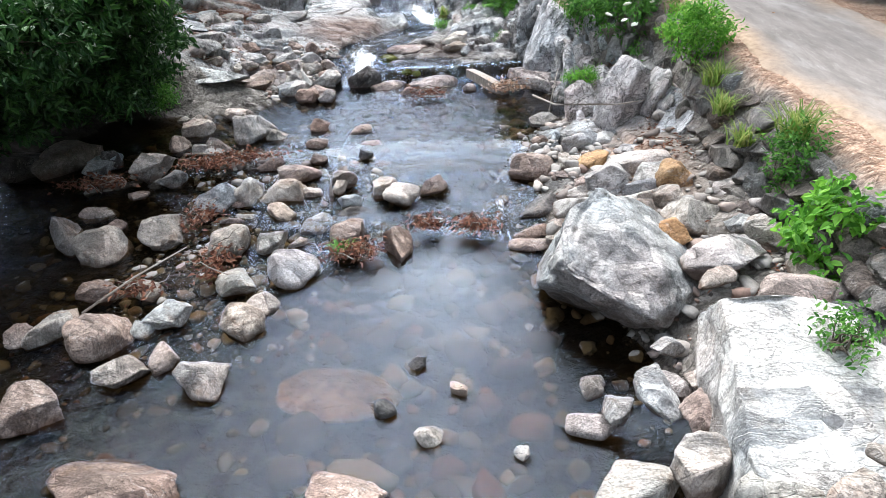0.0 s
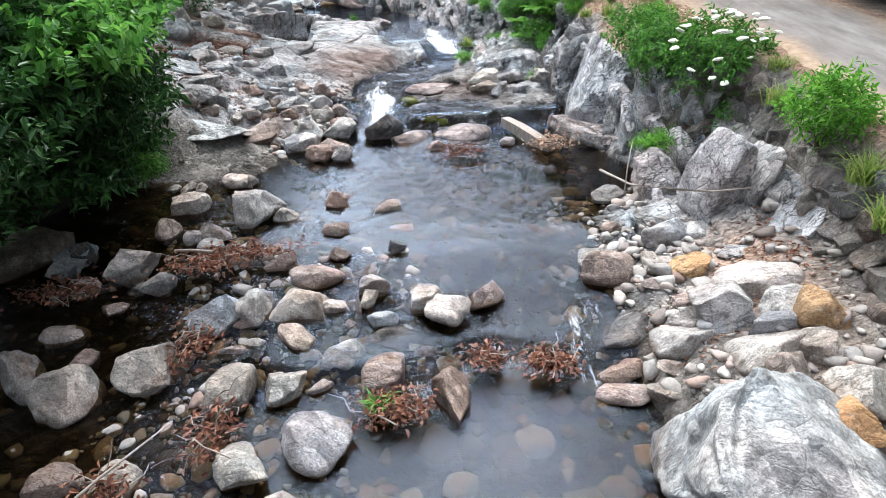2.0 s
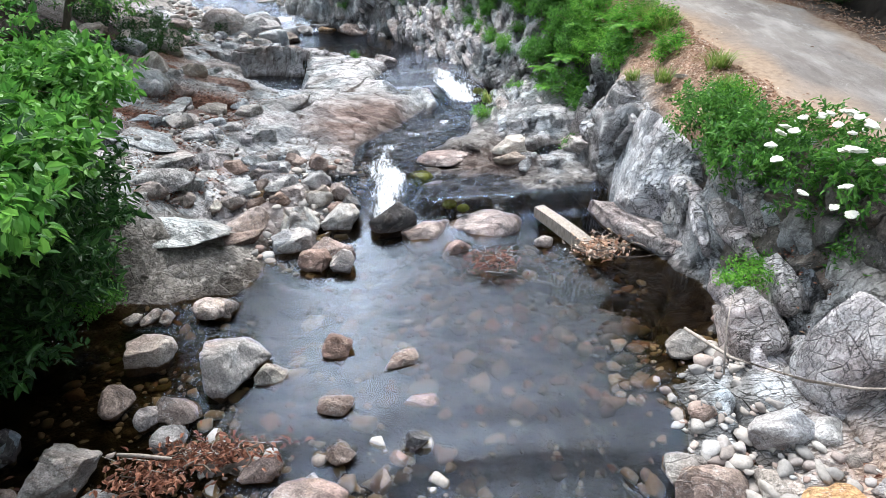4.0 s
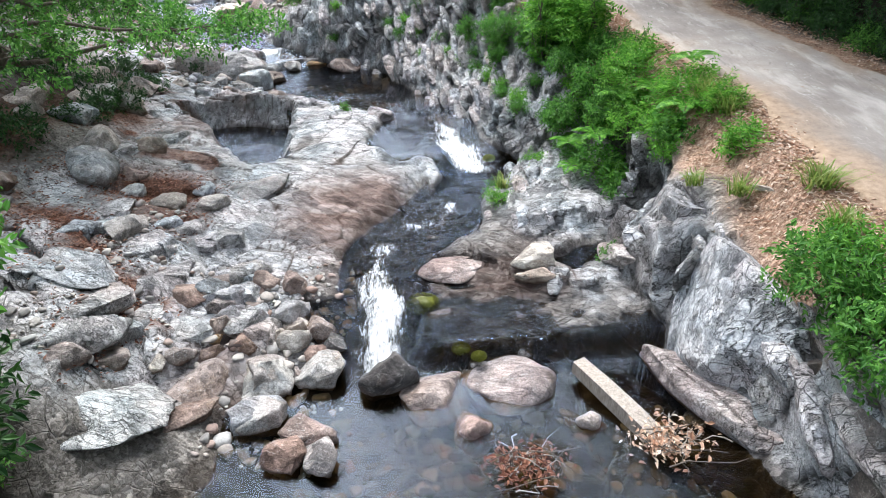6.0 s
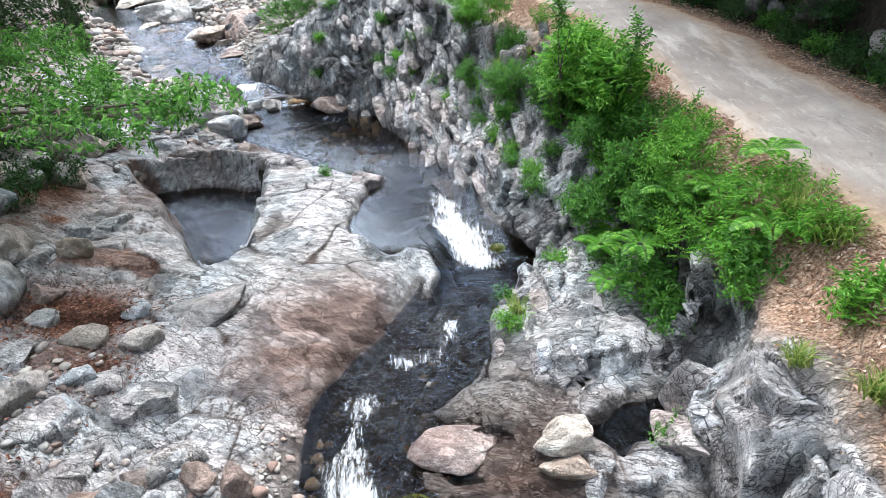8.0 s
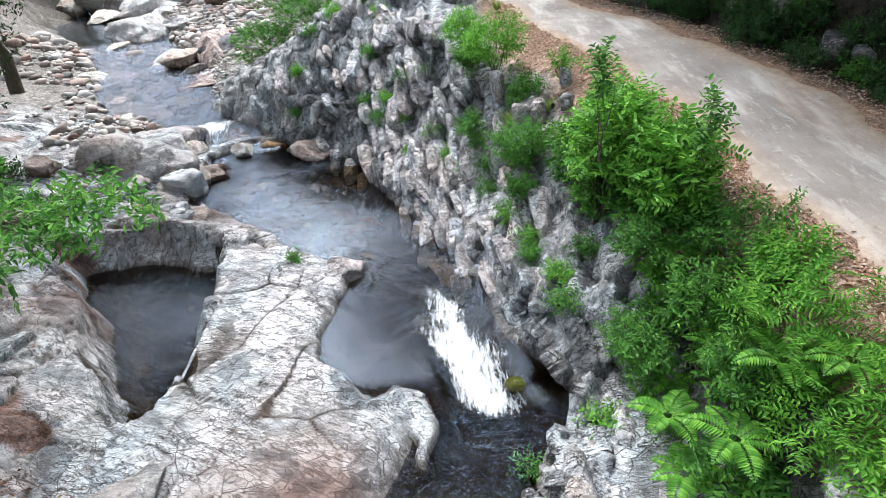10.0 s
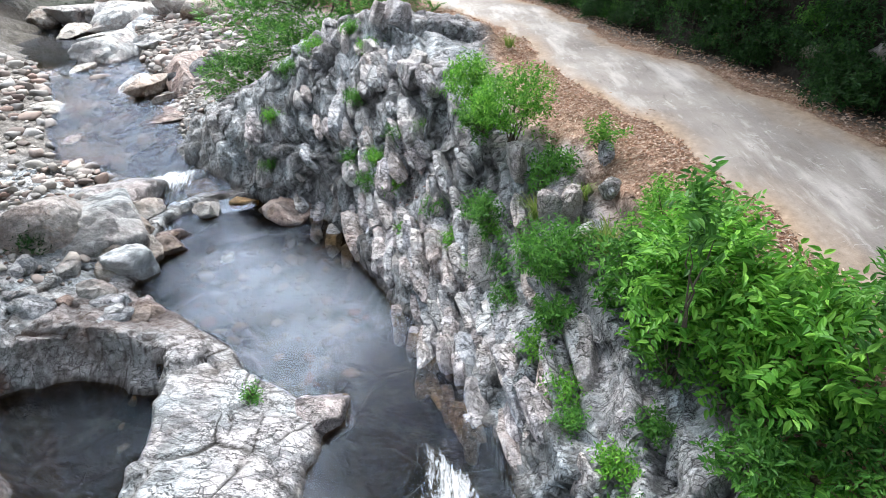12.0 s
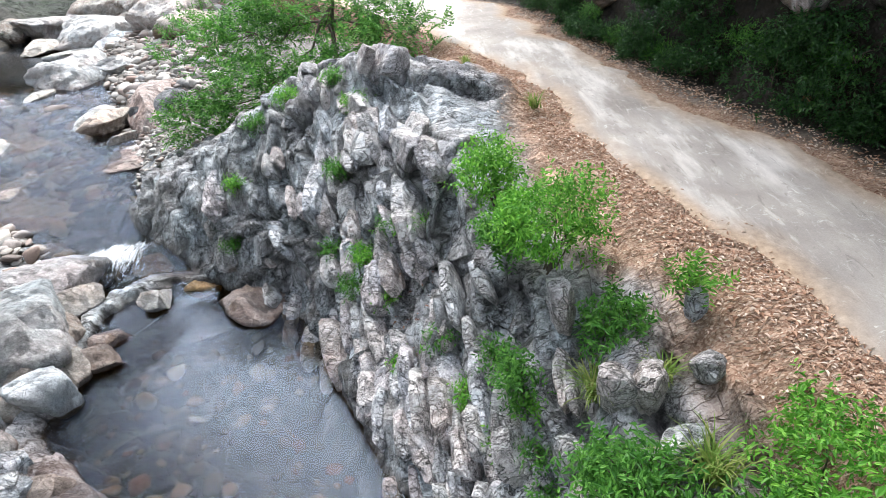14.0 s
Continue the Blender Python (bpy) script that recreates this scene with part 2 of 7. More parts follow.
def bedrock(x, y):
    """How far the ground is bare bedrock (1) and not gravel, soil or track (0)."""
    u = x - stream_x(y)
    left = step(15.0, 16.2, y + 0.5 * fbm(x * 0.6, y * 0.6, 5, 2)) * step(-9.0, -7.6, u + 0.6 * fbm(x, y, 6, 2))
    right = step(1.4, 2.2, u + 0.3 * fbm(x, y, 8, 2)) * step(8.6, 10.5, y)
    right = np.maximum(right, step(15.3, 16.0, y))
    road_side = 1 - step(-1.5, -0.7, x - smooth_at(y, ROAD_Y, ROAD_L) + 0.35 * fbm(x * 0.8, y * 0.8, 9, 2))
    far = 1 - step(41.0, 43.5, y) * step(-14, -10, x) - step(37.5, 40.0, y) * (1 - step(-14, -10, x))
    return np.where(u < 0, left, right * road_side) * far


def plates(x, y, seed):
    """Tilted, flat-topped plates: distance to the joint, a random value and the plate's own slope."""
    ix, iy = np.floor(x), np.floor(y)
    d1, d2 = np.full(x.shape, 9.0), np.full(x.shape, 9.0)
    val, lift = np.zeros(x.shape), np.zeros(x.shape)
    for dx in (-1, 0, 1):
        for dy in (-1, 0, 1):
            cx, cy = ix + dx, iy + dy
            ox, oy = x - cx - 0.05 - 0.9 * hash2(cx, cy, seed), y - cy - 0.05 - 0.9 * hash2(cx, cy, seed + 7)
            d = np.abs(ox) * 0.55 + np.hypot(ox, oy) * 0.6 + np.abs(oy) * 0.15
            near = d < d1
            d2 = np.where(near, d1, np.minimum(d2, d))
            val = np.where(near, hash2(cx, cy, seed + 13), val)
            lift = np.where(near, ox * (hash2(cx, cy, seed + 17) - 0.5) + oy * (hash2(cx, cy, seed + 23) - 0.5), lift)
            d1 = np.where(near, d, d1)
    return d2 - d1, val, lift


def joint_frame(x, y):
    """The ground plan turned along the rock's joints and gently bent."""
    c, s_ = math.cos(2.2), math.sin(2.2)
    wx, wy = 0.22 * fbm(x * 0.5, y * 0.5, 21, 3), 0.22 * fbm(x * 0.5, y * 0.5, 31, 3)
    return x * c + y * s_ + wx, -x * s_ + y * c + wy


def crag(x, y):
    """Jointed plates of the bedrock, in metres."""
    a, b = joint_frame(x, y)
    edge1, val1, lift1 = plates(a * 0.55, b * 0.85, 41)
    edge2, val2, lift2 = plates(a * 1.5 + 3, b * 2.3, 51)
    split = step(0.35, 0.55, val1)
    out = 0.42 * (val1 - 0.5) + 0.55 * lift1 - 0.13 * (1 - step(0.0, 0.10, edge1))
    out = out + split * (0.15 * (val2 - 0.5) + 0.22 * lift2 - 0.05 * (1 - step(0.0, 0.12, edge2)))
    return out + 0.045 * fbm(x * 1.3, y * 1.3, 71, 5)


def joints(x, y):
    """Open cracks between the plates of bedrock, 0 to 1."""
    a, b = joint_frame(x, y)
    edge1, val1, _ = plates(a * 0.55, b * 0.85, 41)
    edge2, _, _ = plates(a * 1.5 + 3, b * 2.3, 51)
    wide = (1 - step(0.012, 0.055, edge1)) * step(-0.5, 0.1, fbm(x * 0.8, y * 0.8, 47, 3))
    return np.maximum(wide, 0.8 * (1 - step(0.015, 0.06, edge2)) * step(0.35, 0.55, val1))


def height(x, y):
    x, y = np.asarray(x, float), np.asarray(y, float)
    h = base_height(x, y)
    rock = bedrock(x, y)
    slope = np.clip(h - np.interp(y, WATER_Y, WATER_Z), 0, 2.5)
    smooth_slab = np.clip(1.3 * np.exp(-((x + 3.4) / 2.3) ** 2 - ((y - 22.5) / 4.2) ** 2), 0, 1)
    h = h + rock * crag(x, y) * (0.62 - 0.1 * slope) * (1 - 0.8 * smooth_slab)
    # gravel and cobbles elsewhere
    off_road = 1 - step(-0.6, -0.1, x - smooth_at(y, ROAD_Y, ROAD_L)) * (x < smooth_at(y, ROAD_RY, ROAD_R) + 0.5)
    h = h + (1 - rock) * off_road * (0.05 * fbm(x * 1.3, y * 1.3, 81, 3) + 0.022 * fbm(x * 5, y * 5, 91, 2))
    h = h - 0.28 * np.exp(-((x + 6.9) / 0.9) ** 2 - ((y - 21.4) / 0.6) ** 2) - 0.2 * np.exp(-((x + 6.0) / 0.5) ** 2 - ((y - 20.0) / 0.5) ** 2)
    d = inside_by(SHELF, x, y) + 0.1 * fbm(x * 1.8, y * 1.8, 105, 3)
    top = 0.29 + 0.05 * (y - 17) + 0.13 * fbm(x * 1.3, y * 2.0, 107, 4) + 0.05 * np.clip(x, 0, 2)
    h = np.where(d > -0.35, np.maximum(h, top + np.minimum(d - 0.12, 0) * 1.6), h)
    for poly, level, deep in BASINS:
        wob = 0.10 * fbm(x * 1.6, y * 1.6, 101, 3)
        d = inside_by(poly, x, y) + wob
        lv = np.where(d > -2, np.minimum(water_z(x, y), level + 0.1), level) if poly is not POTHOLE else level
        floor = lv - np.minimum(np.maximum(d, 0) * 1.5 + 0.02, deep * (0.8 + 0.4 * vnoise(x * 1.2, y * 1.2, 111)))
        rim = lv + np.clip(-d * 1.5, 0, 0.25)
        h = np.where((d <= 0) & (d > -0.7), np.minimum(h, lv + 0.04 + (-d) * (2.6 if poly is POTHOLE else 3.5) + 0.9 * np.clip(-d - 0.25, 0, 1) * 6), h)
        h = np.where(d > 0, np.minimum(h, floor), np.where((d > -0.5) & (poly is not MID_CHANNEL), np.maximum(h, np.minimum(rim, lv + 0.2)), h))
    return h


# ---- materials ----
class Nodes:
    """Short hand for building a node material."""

    def __init__(self, name, rough=0.8):
        self.mat = bpy.data.materials.new(name)
        self.mat.use_nodes = True
        self.tree = self.mat.node_tree
        self.bsdf = self.tree.nodes["Principled BSDF"]
        self.bsdf.inputs["Roughness"].default_value = rough
        self.bsdf.inputs["Specular IOR Level"].default_value = 0.3

    def add(self, kind, **values):
        n = self.tree.nodes.new(kind)
        for k, v in values.items():
            n.inputs[k.replace("_", " ")].default_value = v
        return n

    def link(self, a, b):
        self.tree.links.new(a, b)

    def coords(self, source, scale=(1, 1, 1), turn=(0, 0, 0)):
        m = self.add("ShaderNodeMapping")
        m.inputs["Scale"].default_value, m.inputs["Rotation"].default_value = scale, turn
        self.link(source, m.inputs["Vector"])
        return m.outputs[0]

    def noise(self, vector, scale, detail=5, rough=0.6, warp=0.0):
        n = self.add("ShaderNodeTexNoise", Scale=scale, Detail=detail, Roughness=rough, Distortion=warp)
        self.link(vector, n.inputs["Vector"])
        return n.outputs["Fac"]

    def cracks(self, vector, scale):
        n = self.add("ShaderNodeTexVoronoi", Scale=scale)
        n.feature = 'DISTANCE_TO_EDGE'
        self.link(vector, n.inputs["Vector"])
        return n.outputs["Distance"]

    def spots(self, vector, scale):
        n = self.add("ShaderNodeTexVoronoi", Scale=scale)
        self.link(vector, n.inputs["Vector"])
        return n.outputs["Color"], n.outputs["Distance"]

    def facets(self, vector, scale):
        """Small tilted planes, one to a cell, in metres."""
        v = self.add("ShaderNodeTexVoronoi", Scale=scale)
        self.link(vector, v.inputs["Vector"])
        parts = []
        for a, b in ((vector, v.outputs["Position"]), (v.outputs["Color"], None)):
            d = self.add("ShaderNodeVectorMath")
            d.operation = 'SUBTRACT'
            self.link(a, d.inputs[0])
            if b is None:
                d.inputs[1].default_value = (0.5, 0.5, 0.5)
            else:
                self.link(b, d.inputs[1])
            parts.append(d.outputs[0])
        dot = self.add("ShaderNodeVectorMath")
        dot.operation = 'DOT_PRODUCT'
        self.link(parts[0], dot.inputs[0])
        self.link(parts[1], dot.inputs[1])
        return dot.outputs["Value"]

    def ramp(self, fac, *stops):
        n = self.add("ShaderNodeValToRGB")
        while len(n.color_ramp.elements) < len(stops):
            n.color_ramp.elements.new(0.5)
        for e, (p, c) in zip(n.color_ramp.elements, stops):
            e.position = p
            e.color = (*c, 1) if hasattr(c, "__len__") else (c, c, c, 1)
        self.link(fac, n.inputs[0])
        return n.outputs[0]

    def mix(self, fac, a, b, how='MIX'):
        n = self.tree.nodes.new("ShaderNodeMix")
        n.data_type, n.blend_type = 'RGBA', how
        for value, slot in ((fac, 0), (a, 6), (b, 7)):
            if isinstance(value, (int, float)):
                n.inputs[slot].default_value = value if slot == 0 else (value, value, value, 1)
            elif isinstance(value, tuple):
                n.inputs[slot].default_value = (*value, 1)
            else:
                self.link(value, n.inputs[slot])
        return n.outputs[2]

    def math(self, how, a, b=0.0, c=0.0):
        n = self.tree.nodes.new("ShaderNodeMath")
        n.operation = how
        for i, v in enumerate((a, b, c)):
            if isinstance(v, (int, float)):
                n.inputs[i].default_value = v
            else:
                self.link(v, n.inputs[i])
        return n.outputs[0]

    def attribute(self, name):
        n = self.tree.nodes.new("ShaderNodeAttribute")
        n.attribute_name = name
        return n.outputs["Fac"]

    def bump(self, fac, strength, distance=0.02, normal=None):
        n = self.add("ShaderNodeBump", Strength=strength, Distance=distance)
        self.link(fac, n.inputs["Height"])
        if normal is not None:
            self.link(normal, n.inputs["Normal"])
        return n.outputs[0]

    def color(self, value):
        self.link(value, self.bsdf.inputs["Base Color"])


def stone_nodes(n, vec, light, mid, dark, vein=0.4, warm=0.5, grain=0.2, crack=0.25):
    """Colour and relief of split, streaky metamorphic rock; returns colour and height."""
    lean = (0.5, 0.35, 0.35)
    bent = n.add("ShaderNodeVectorMath")
    bent.operation = 'MULTIPLY_ADD'
    swirl = n.add("ShaderNodeTexNoise", Scale=1.1, Detail=3)
    n.link(vec, swirl.inputs["Vector"])
    n.link(swirl.outputs["Color"], bent.inputs[0])
    bent.inputs[1].default_value = (0.18, 0.18, 0.18)
    n.link(n.coords(vec, (1.0, 1.0, 1.0), lean), bent.inputs[2])
    flow = bent.outputs[0]
    long_ = n.coords(flow, (0.7, 4.2, 2.0))
    broad = n.noise(vec, 0.7, 4, 0.6)
    mottle = n.noise(vec, 7.0, 9, 0.75)
    patchy = n.noise(flow, 1.5, 8, 0.7)
    streak = n.noise(long_, 2.2, 9, 0.74)
    fine = n.noise(vec, 42, 5, 0.8)
    blend = n.math('ADD', n.math('MULTIPLY', n.math('ADD', mottle, patchy), 0.5 * (1 - grain)), n.math('MULTIPLY', streak, grain))
    col = n.ramp(blend, (0.35, tuple(0.45 * m + 0.55 * d for m, d in zip(mid, dark))), (0.45, mid), (0.56, light), (0.68, tuple(min(0.72, c * 1.12) for c in light)))
    # cool and mauve tones in broad patches, rusty weathering in ragged ones
    col = n.mix(0.85, col, n.ramp(broad, (0.34, (0.46, 0.51, 0.55)), (0.47, (0.50, 0.51, 0.52)), (0.62, (0.53, 0.48, 0.48))), 'OVERLAY')
    rust = n.noise(flow, 2.1, 7, 0.7, 0.2)
    col = n.mix(n.math('MULTIPLY', n.ramp(rust, (0.55, 0.0), (0.64, 1.0)), warm), col, n.ramp(mottle, (0.36, (0.10, 0.062, 0.04)), (0.5, (0.29, 0.205, 0.15)), (0.64, (0.48, 0.38, 0.30))))
    # lichen-dark weathering that follows the grain
    gloom = n.math('MULTIPLY', n.ramp(n.noise(n.coords(flow, (0.8, 2.2, 1.2)), 2.6, 8, 0.75), (0.50, 0.0), (0.60, 1.0)), 0.42)
    col = n.mix(gloom, col, tuple(0.55 * m + 0.45 * d for m, d in zip(mid, dark)))
    # dark partings along the grain, cracks across it, a few pale veins
    part = n.ramp(n.math('ABSOLUTE', n.math('SUBTRACT', n.noise(long_, 1.5, 5, 0.6), 0.5)), (0.0, 1.0), (0.016, 0.0))
    part = n.math('MULTIPLY', part, n.ramp(n.noise(vec, 1.3, 4), (0.36, 0.0), (0.5, min(1.0, 1.3 * crack))))
    part2 = n.ramp(n.math('ABSOLUTE', n.math('SUBTRACT', n.noise(long_, 4.2, 4, 0.6), 0.5)), (0.0, 1.0), (0.022, 0.0))
    part2 = n.math('MULTIPLY', part2, n.ramp(n.noise(vec, 2.1, 4), (0.40, 0.0), (0.54, crack)))
    crack1 = n.math('MULTIPLY', n.ramp(n.cracks(n.coords(flow, (1.0, 1.7, 1.2)), 1.3), (0.0, 1.0), (0.016, 0.0)), n.ramp(n.noise(vec, 1.1, 3), (0.45, 0.0), (0.58, crack)))
    crack2 = n.math('MULTIPLY', n.ramp(n.cracks(n.coords(flow, (0.8, 1.9, 1.2)), 4.2), (0.0, 1.0), (0.03, 0.0)), n.ramp(n.noise(vec, 1.7, 3), (0.44, 0.0), (0.56, crack)))
    line = n.math('MAXIMUM', n.math('MAXIMUM', crack1, crack2), n.math('MAXIMUM', part, part2))
    col = n.mix(line, col, tuple(c * 0.3 for c in dark))
    pale = n.ramp(n.math('ABSOLUTE', n.math('SUBTRACT', n.noise(n.coords(flow, (0.5, 2.6, 1.6)), 1.1, 5, 0.65), 0.45)), (0.0, 1.0), (0.008, 0.0))
    col = n.mix(n.math('MULTIPLY', pale, vein), col, (0.70, 0.70, 0.69))
    speck = n.ramp(n.noise(vec, 19, 6, 0.85), (0.56, 0.0), (0.63, 0.65))
    col = n.mix(speck, col, tuple(c * 0.35 for c in mid))
    bright = n.ramp(n.noise(n.coords(vec, (1, 1, 1), (0.3, 0.1, 0.2)), 23, 6, 0.85), (0.58, 0.0), (0.66, 0.4))
    col = n.mix(bright, col, tuple(min(0.75, c * 1.3) for c in light))
    col = n.mix(0.7, col, n.ramp(fine, (0.30, 0.12), (0.5, 0.5), (0.70, 0.9)), 'OVERLAY')
    rise = n.math('ADD', n.math('MULTIPLY', fine, 0.2), n.math('ADD', n.math('MULTIPLY', mottle, 0.4), n.math('MULTIPLY', streak, 0.6)))
    planes = n.math('ADD', n.facets(n.coords(flow, (0.7, 1.7, 1.1)), 1.9), n.math('MULTIPLY', n.facets(n.coords(flow, (0.8, 1.7, 1.2)), 5.5), 0.7))
    rise = n.math('ADD', rise, n.math('MULTIPLY', planes, 20.0))
    rise = n.math('SUBTRACT', rise, n.math('MULTIPLY', line, 0.8))
    return col, rise


def stone_material(name, light, mid, dark, stain=(0.11, 0.06, 0.036), band=0.75, warm=0.5, grain=0.2, crack=0.25):
    n = Nodes(name, 0.75)
    tex, info = n.add("ShaderNodeTexCoord"), n.add("ShaderNodeObjectInfo")
    shift = n.add("ShaderNodeVectorMath")
    shift.operation = 'MULTIPLY_ADD'
    geo = n.add("ShaderNodeNewGeometry")
    n.link(geo.outputs["Position"], shift.inputs[0])
    shift.inputs[1].default_value = (1, 1, 1)
    n.link(n.math('MULTIPLY', info.outputs["Random"], 37.0), shift.inputs[2])
    vec = shift.outputs[0]
    col, rise = stone_nodes(n, vec, light, mid, dark, 0.4, warm, grain, crack)
    # each stone a little lighter or darker, warmer or cooler
    col = n.mix(0.85, col, n.ramp(info.outputs["Random"], (0.0, (0.36, 0.33, 0.31)), (0.2, (0.56, 0.54, 0.52)), (0.4, (0.50, 0.42, 0.37)), (0.6, (0.58, 0.60, 0.62)), (0.8, (0.44, 0.39, 0.38)), (1.0, (0.66, 0.64, 0.60))), 'OVERLAY')
    # high-water stain round the foot
    sep = n.add("ShaderNodeSeparateXYZ")
    n.link(tex.outputs["Generated"], sep.inputs[0])
    low = n.math('ADD', sep.outputs[2], n.math('MULTIPLY', n.math('SUBTRACT', n.noise(vec, 4.0, 3), 0.5), 0.5))
    col = n.mix(n.math('MULTIPLY', n.ramp(low, (0.36, 1.0), (0.5, 0.0)), band), col, stain)
    n.color(col)
    n.link(n.bump(rise, 1.0, 0.06), n.bsdf.inputs["Normal"])
    return n.mat


STONE = {
    "pale": stone_material("pale_stone", (0.56, 0.53, 0.485), (0.37, 0.345, 0.31), (0.12, 0.108, 0.096), warm=0.6),
    "white": stone_material("white_stone", (0.6, 0.6, 0.595), (0.46, 0.46, 0.455), (0.17, 0.167, 0.163), band=0.4, warm=0.3, grain=0.35),
    "grey": stone_material("grey_stone", (0.488, 0.458, 0.427), (0.287, 0.268, 0.244), (0.098, 0.089, 0.081), warm=0.6),
    "blue": stone_material("blue_grey_stone", (0.47, 0.485, 0.49), (0.3, 0.308, 0.312), (0.085, 0.085, 0.088), band=0.5, warm=0.3, grain=0.35),
    "russet": stone_material("russet_stone", (0.37, 0.3, 0.262), (0.225, 0.175, 0.15), (0.08, 0.058, 0.048), warm=0.7),
    "rose": stone_material("rose_stone", (0.39, 0.325, 0.3), (0.25, 0.2, 0.182), (0.095, 0.072, 0.064), band=0.8, warm=0.5),
    "ochre": stone_material("ochre_stone", (0.586, 0.403, 0.220), (0.415, 0.256, 0.128), (0.195, 0.116, 0.061)),
    "crag": stone_material("crag_stone", (0.64, 0.635, 0.64), (0.4, 0.395, 0.4), (0.08, 0.076, 0.076), band=0.0, warm=0.22, grain=0.22, crack=0.75),
    "shelf": stone_material("shelf_stone", (0.5, 0.525, 0.535), (0.33, 0.344, 0.352), (0.075, 0.075, 0.075), band=0.0, warm=0.25, crack=0.6),
    "wallstone": stone_material("wall_stone", (0.22, 0.21, 0.195), (0.12, 0.113, 0.105), (0.04, 0.038, 0.035), band=0.0, warm=0.3),
    "dark": stone_material("dark_stone", (0.16, 0.157, 0.157), (0.08, 0.078, 0.078), (0.025, 0.025, 0.025), band=0.3, warm=0.2),
}


def land_material():
    n = Nodes("valley_ground", 0.8)
    pos = n.add("ShaderNodeNewGeometry").outputs["Position"]
    rock, rise = stone_nodes(n, pos, (0.57, 0.585, 0.59), (0.385, 0.392, 0.397), (0.08, 0.077, 0.077), 0.35, 0.25, 0.35, 0.8)
    broad = n.noise(pos, 0.55, 4, 0.6)
    rock = n.mix(n.math('MULTIPLY', n.ramp(n.noise(pos, 0.8, 5, 0.6, 0.5), (0.54, 0.0), (0.62, 0.5)), 1.0), rock, n.ramp(broad, (0.4, (0.10, 0.094, 0.088)), (0.6, (0.30, 0.285, 0.27))))
    # open cracks near-black, with the shade of the cliff's recesses painted in
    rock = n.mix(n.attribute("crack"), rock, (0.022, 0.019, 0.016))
    pink = n.ramp(n.noise(n.coords(pos, (0.6, 1.8, 1.0), (0, 0, 0.4)), 0.9, 5, 0.6), (0.33, (0.07, 0.036, 0.028)), (0.47, (0.17, 0.105, 0.085)), (0.58, (0.26, 0.20, 0.182)), (0.68, (0.36, 0.32, 0.31)))
    rock = n.mix(n.math('MULTIPLY', n.attribute("rose"), 0.93), rock, pink)
    # gravel: cells of many greys
    cell, dist = n.spots(pos, 16)
    cell2, dist2 = n.spots(pos, 45)
    grav = n.mix(0.5, n.ramp(cell, (0.0, (0.07, 0.06, 0.05)), (0.5, (0.24, 0.215, 0.19)), (1.0, (0.50, 0.47, 0.43))), n.ramp(cell2, (0.0, (0.06, 0.055, 0.05)), (1.0, (0.28, 0.255, 0.23))))
    col = n.mix(n.attribute("rock"), grav, rock)
    # dead leaves and humus
    lcell, ldist = n.spots(n.coords(pos, (1.0, 1.6, 1.0), (0, 0, 0.7)), 36)
    litter = n.ramp(lcell, (0.0, (0.20, 0.10, 0.06)), (0.4, (0.38, 0.23, 0.155)), (0.75, (0.52, 0.36, 0.26)), (1.0, (0.64, 0.51, 0.41)))
    wetleaf = n.ramp(lcell, (0.0, (0.05, 0.022, 0.014)), (0.5, (0.15, 0.065, 0.04)), (1.0, (0.27, 0.14, 0.09)))
    col = n.mix(n.attribute("litter"), col, n.mix(n.attribute("shade"), litter, wetleaf))
    # humus in a near-black tone that holds the shade under the trees
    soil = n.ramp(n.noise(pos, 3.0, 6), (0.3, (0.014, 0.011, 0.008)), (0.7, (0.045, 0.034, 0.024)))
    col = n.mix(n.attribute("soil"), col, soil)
    # forest green of the hillsides, darkened to include the trees' shade
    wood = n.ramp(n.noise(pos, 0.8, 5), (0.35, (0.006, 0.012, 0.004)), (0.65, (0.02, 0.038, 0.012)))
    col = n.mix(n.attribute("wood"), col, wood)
    # brown algae on the stream bed
    bcell, bdist = n.spots(n.coords(pos, (1, 1, 0.6)), 5.5)
    bed = n.ramp(bcell, (0.0, (0.02, 0.015, 0.008)), (0.45, (0.045, 0.034, 0.02)), (0.75, (0.08, 0.062, 0.042)), (1.0, (0.14, 0.12, 0.10)))
    bed = n.mix(n.ramp(n.noise(pos, 1.1, 4), (0.4, 0.0), (0.7, 0.7)), bed, (0.05, 0.042, 0.012))
    col = n.mix(n.attribute("bed"), col, bed)
    wet = n.attribute("wet")
    col = n.mix(n.math('MULTIPLY', wet, 0.85), col, n.mix(1.0, col, (0.36, 0.32, 0.29), 'MULTIPLY'))
    n.link(n.math('MULTIPLY_ADD', wet, -0.5, 0.8), n.bsdf.inputs["Roughness"])
    n.color(col)
    h = n.math('ADD', n.math('MULTIPLY', rise, 1.0), n.math('MULTIPLY', n.math('SUBTRACT', 0.5, dist), n.math('MULTIPLY_ADD', n.attribute("rock"), -0.5, 0.5)))
    n.link(n.bump(h, 1.0, 0.05), n.bsdf.inputs["Normal"])
    return n.mat


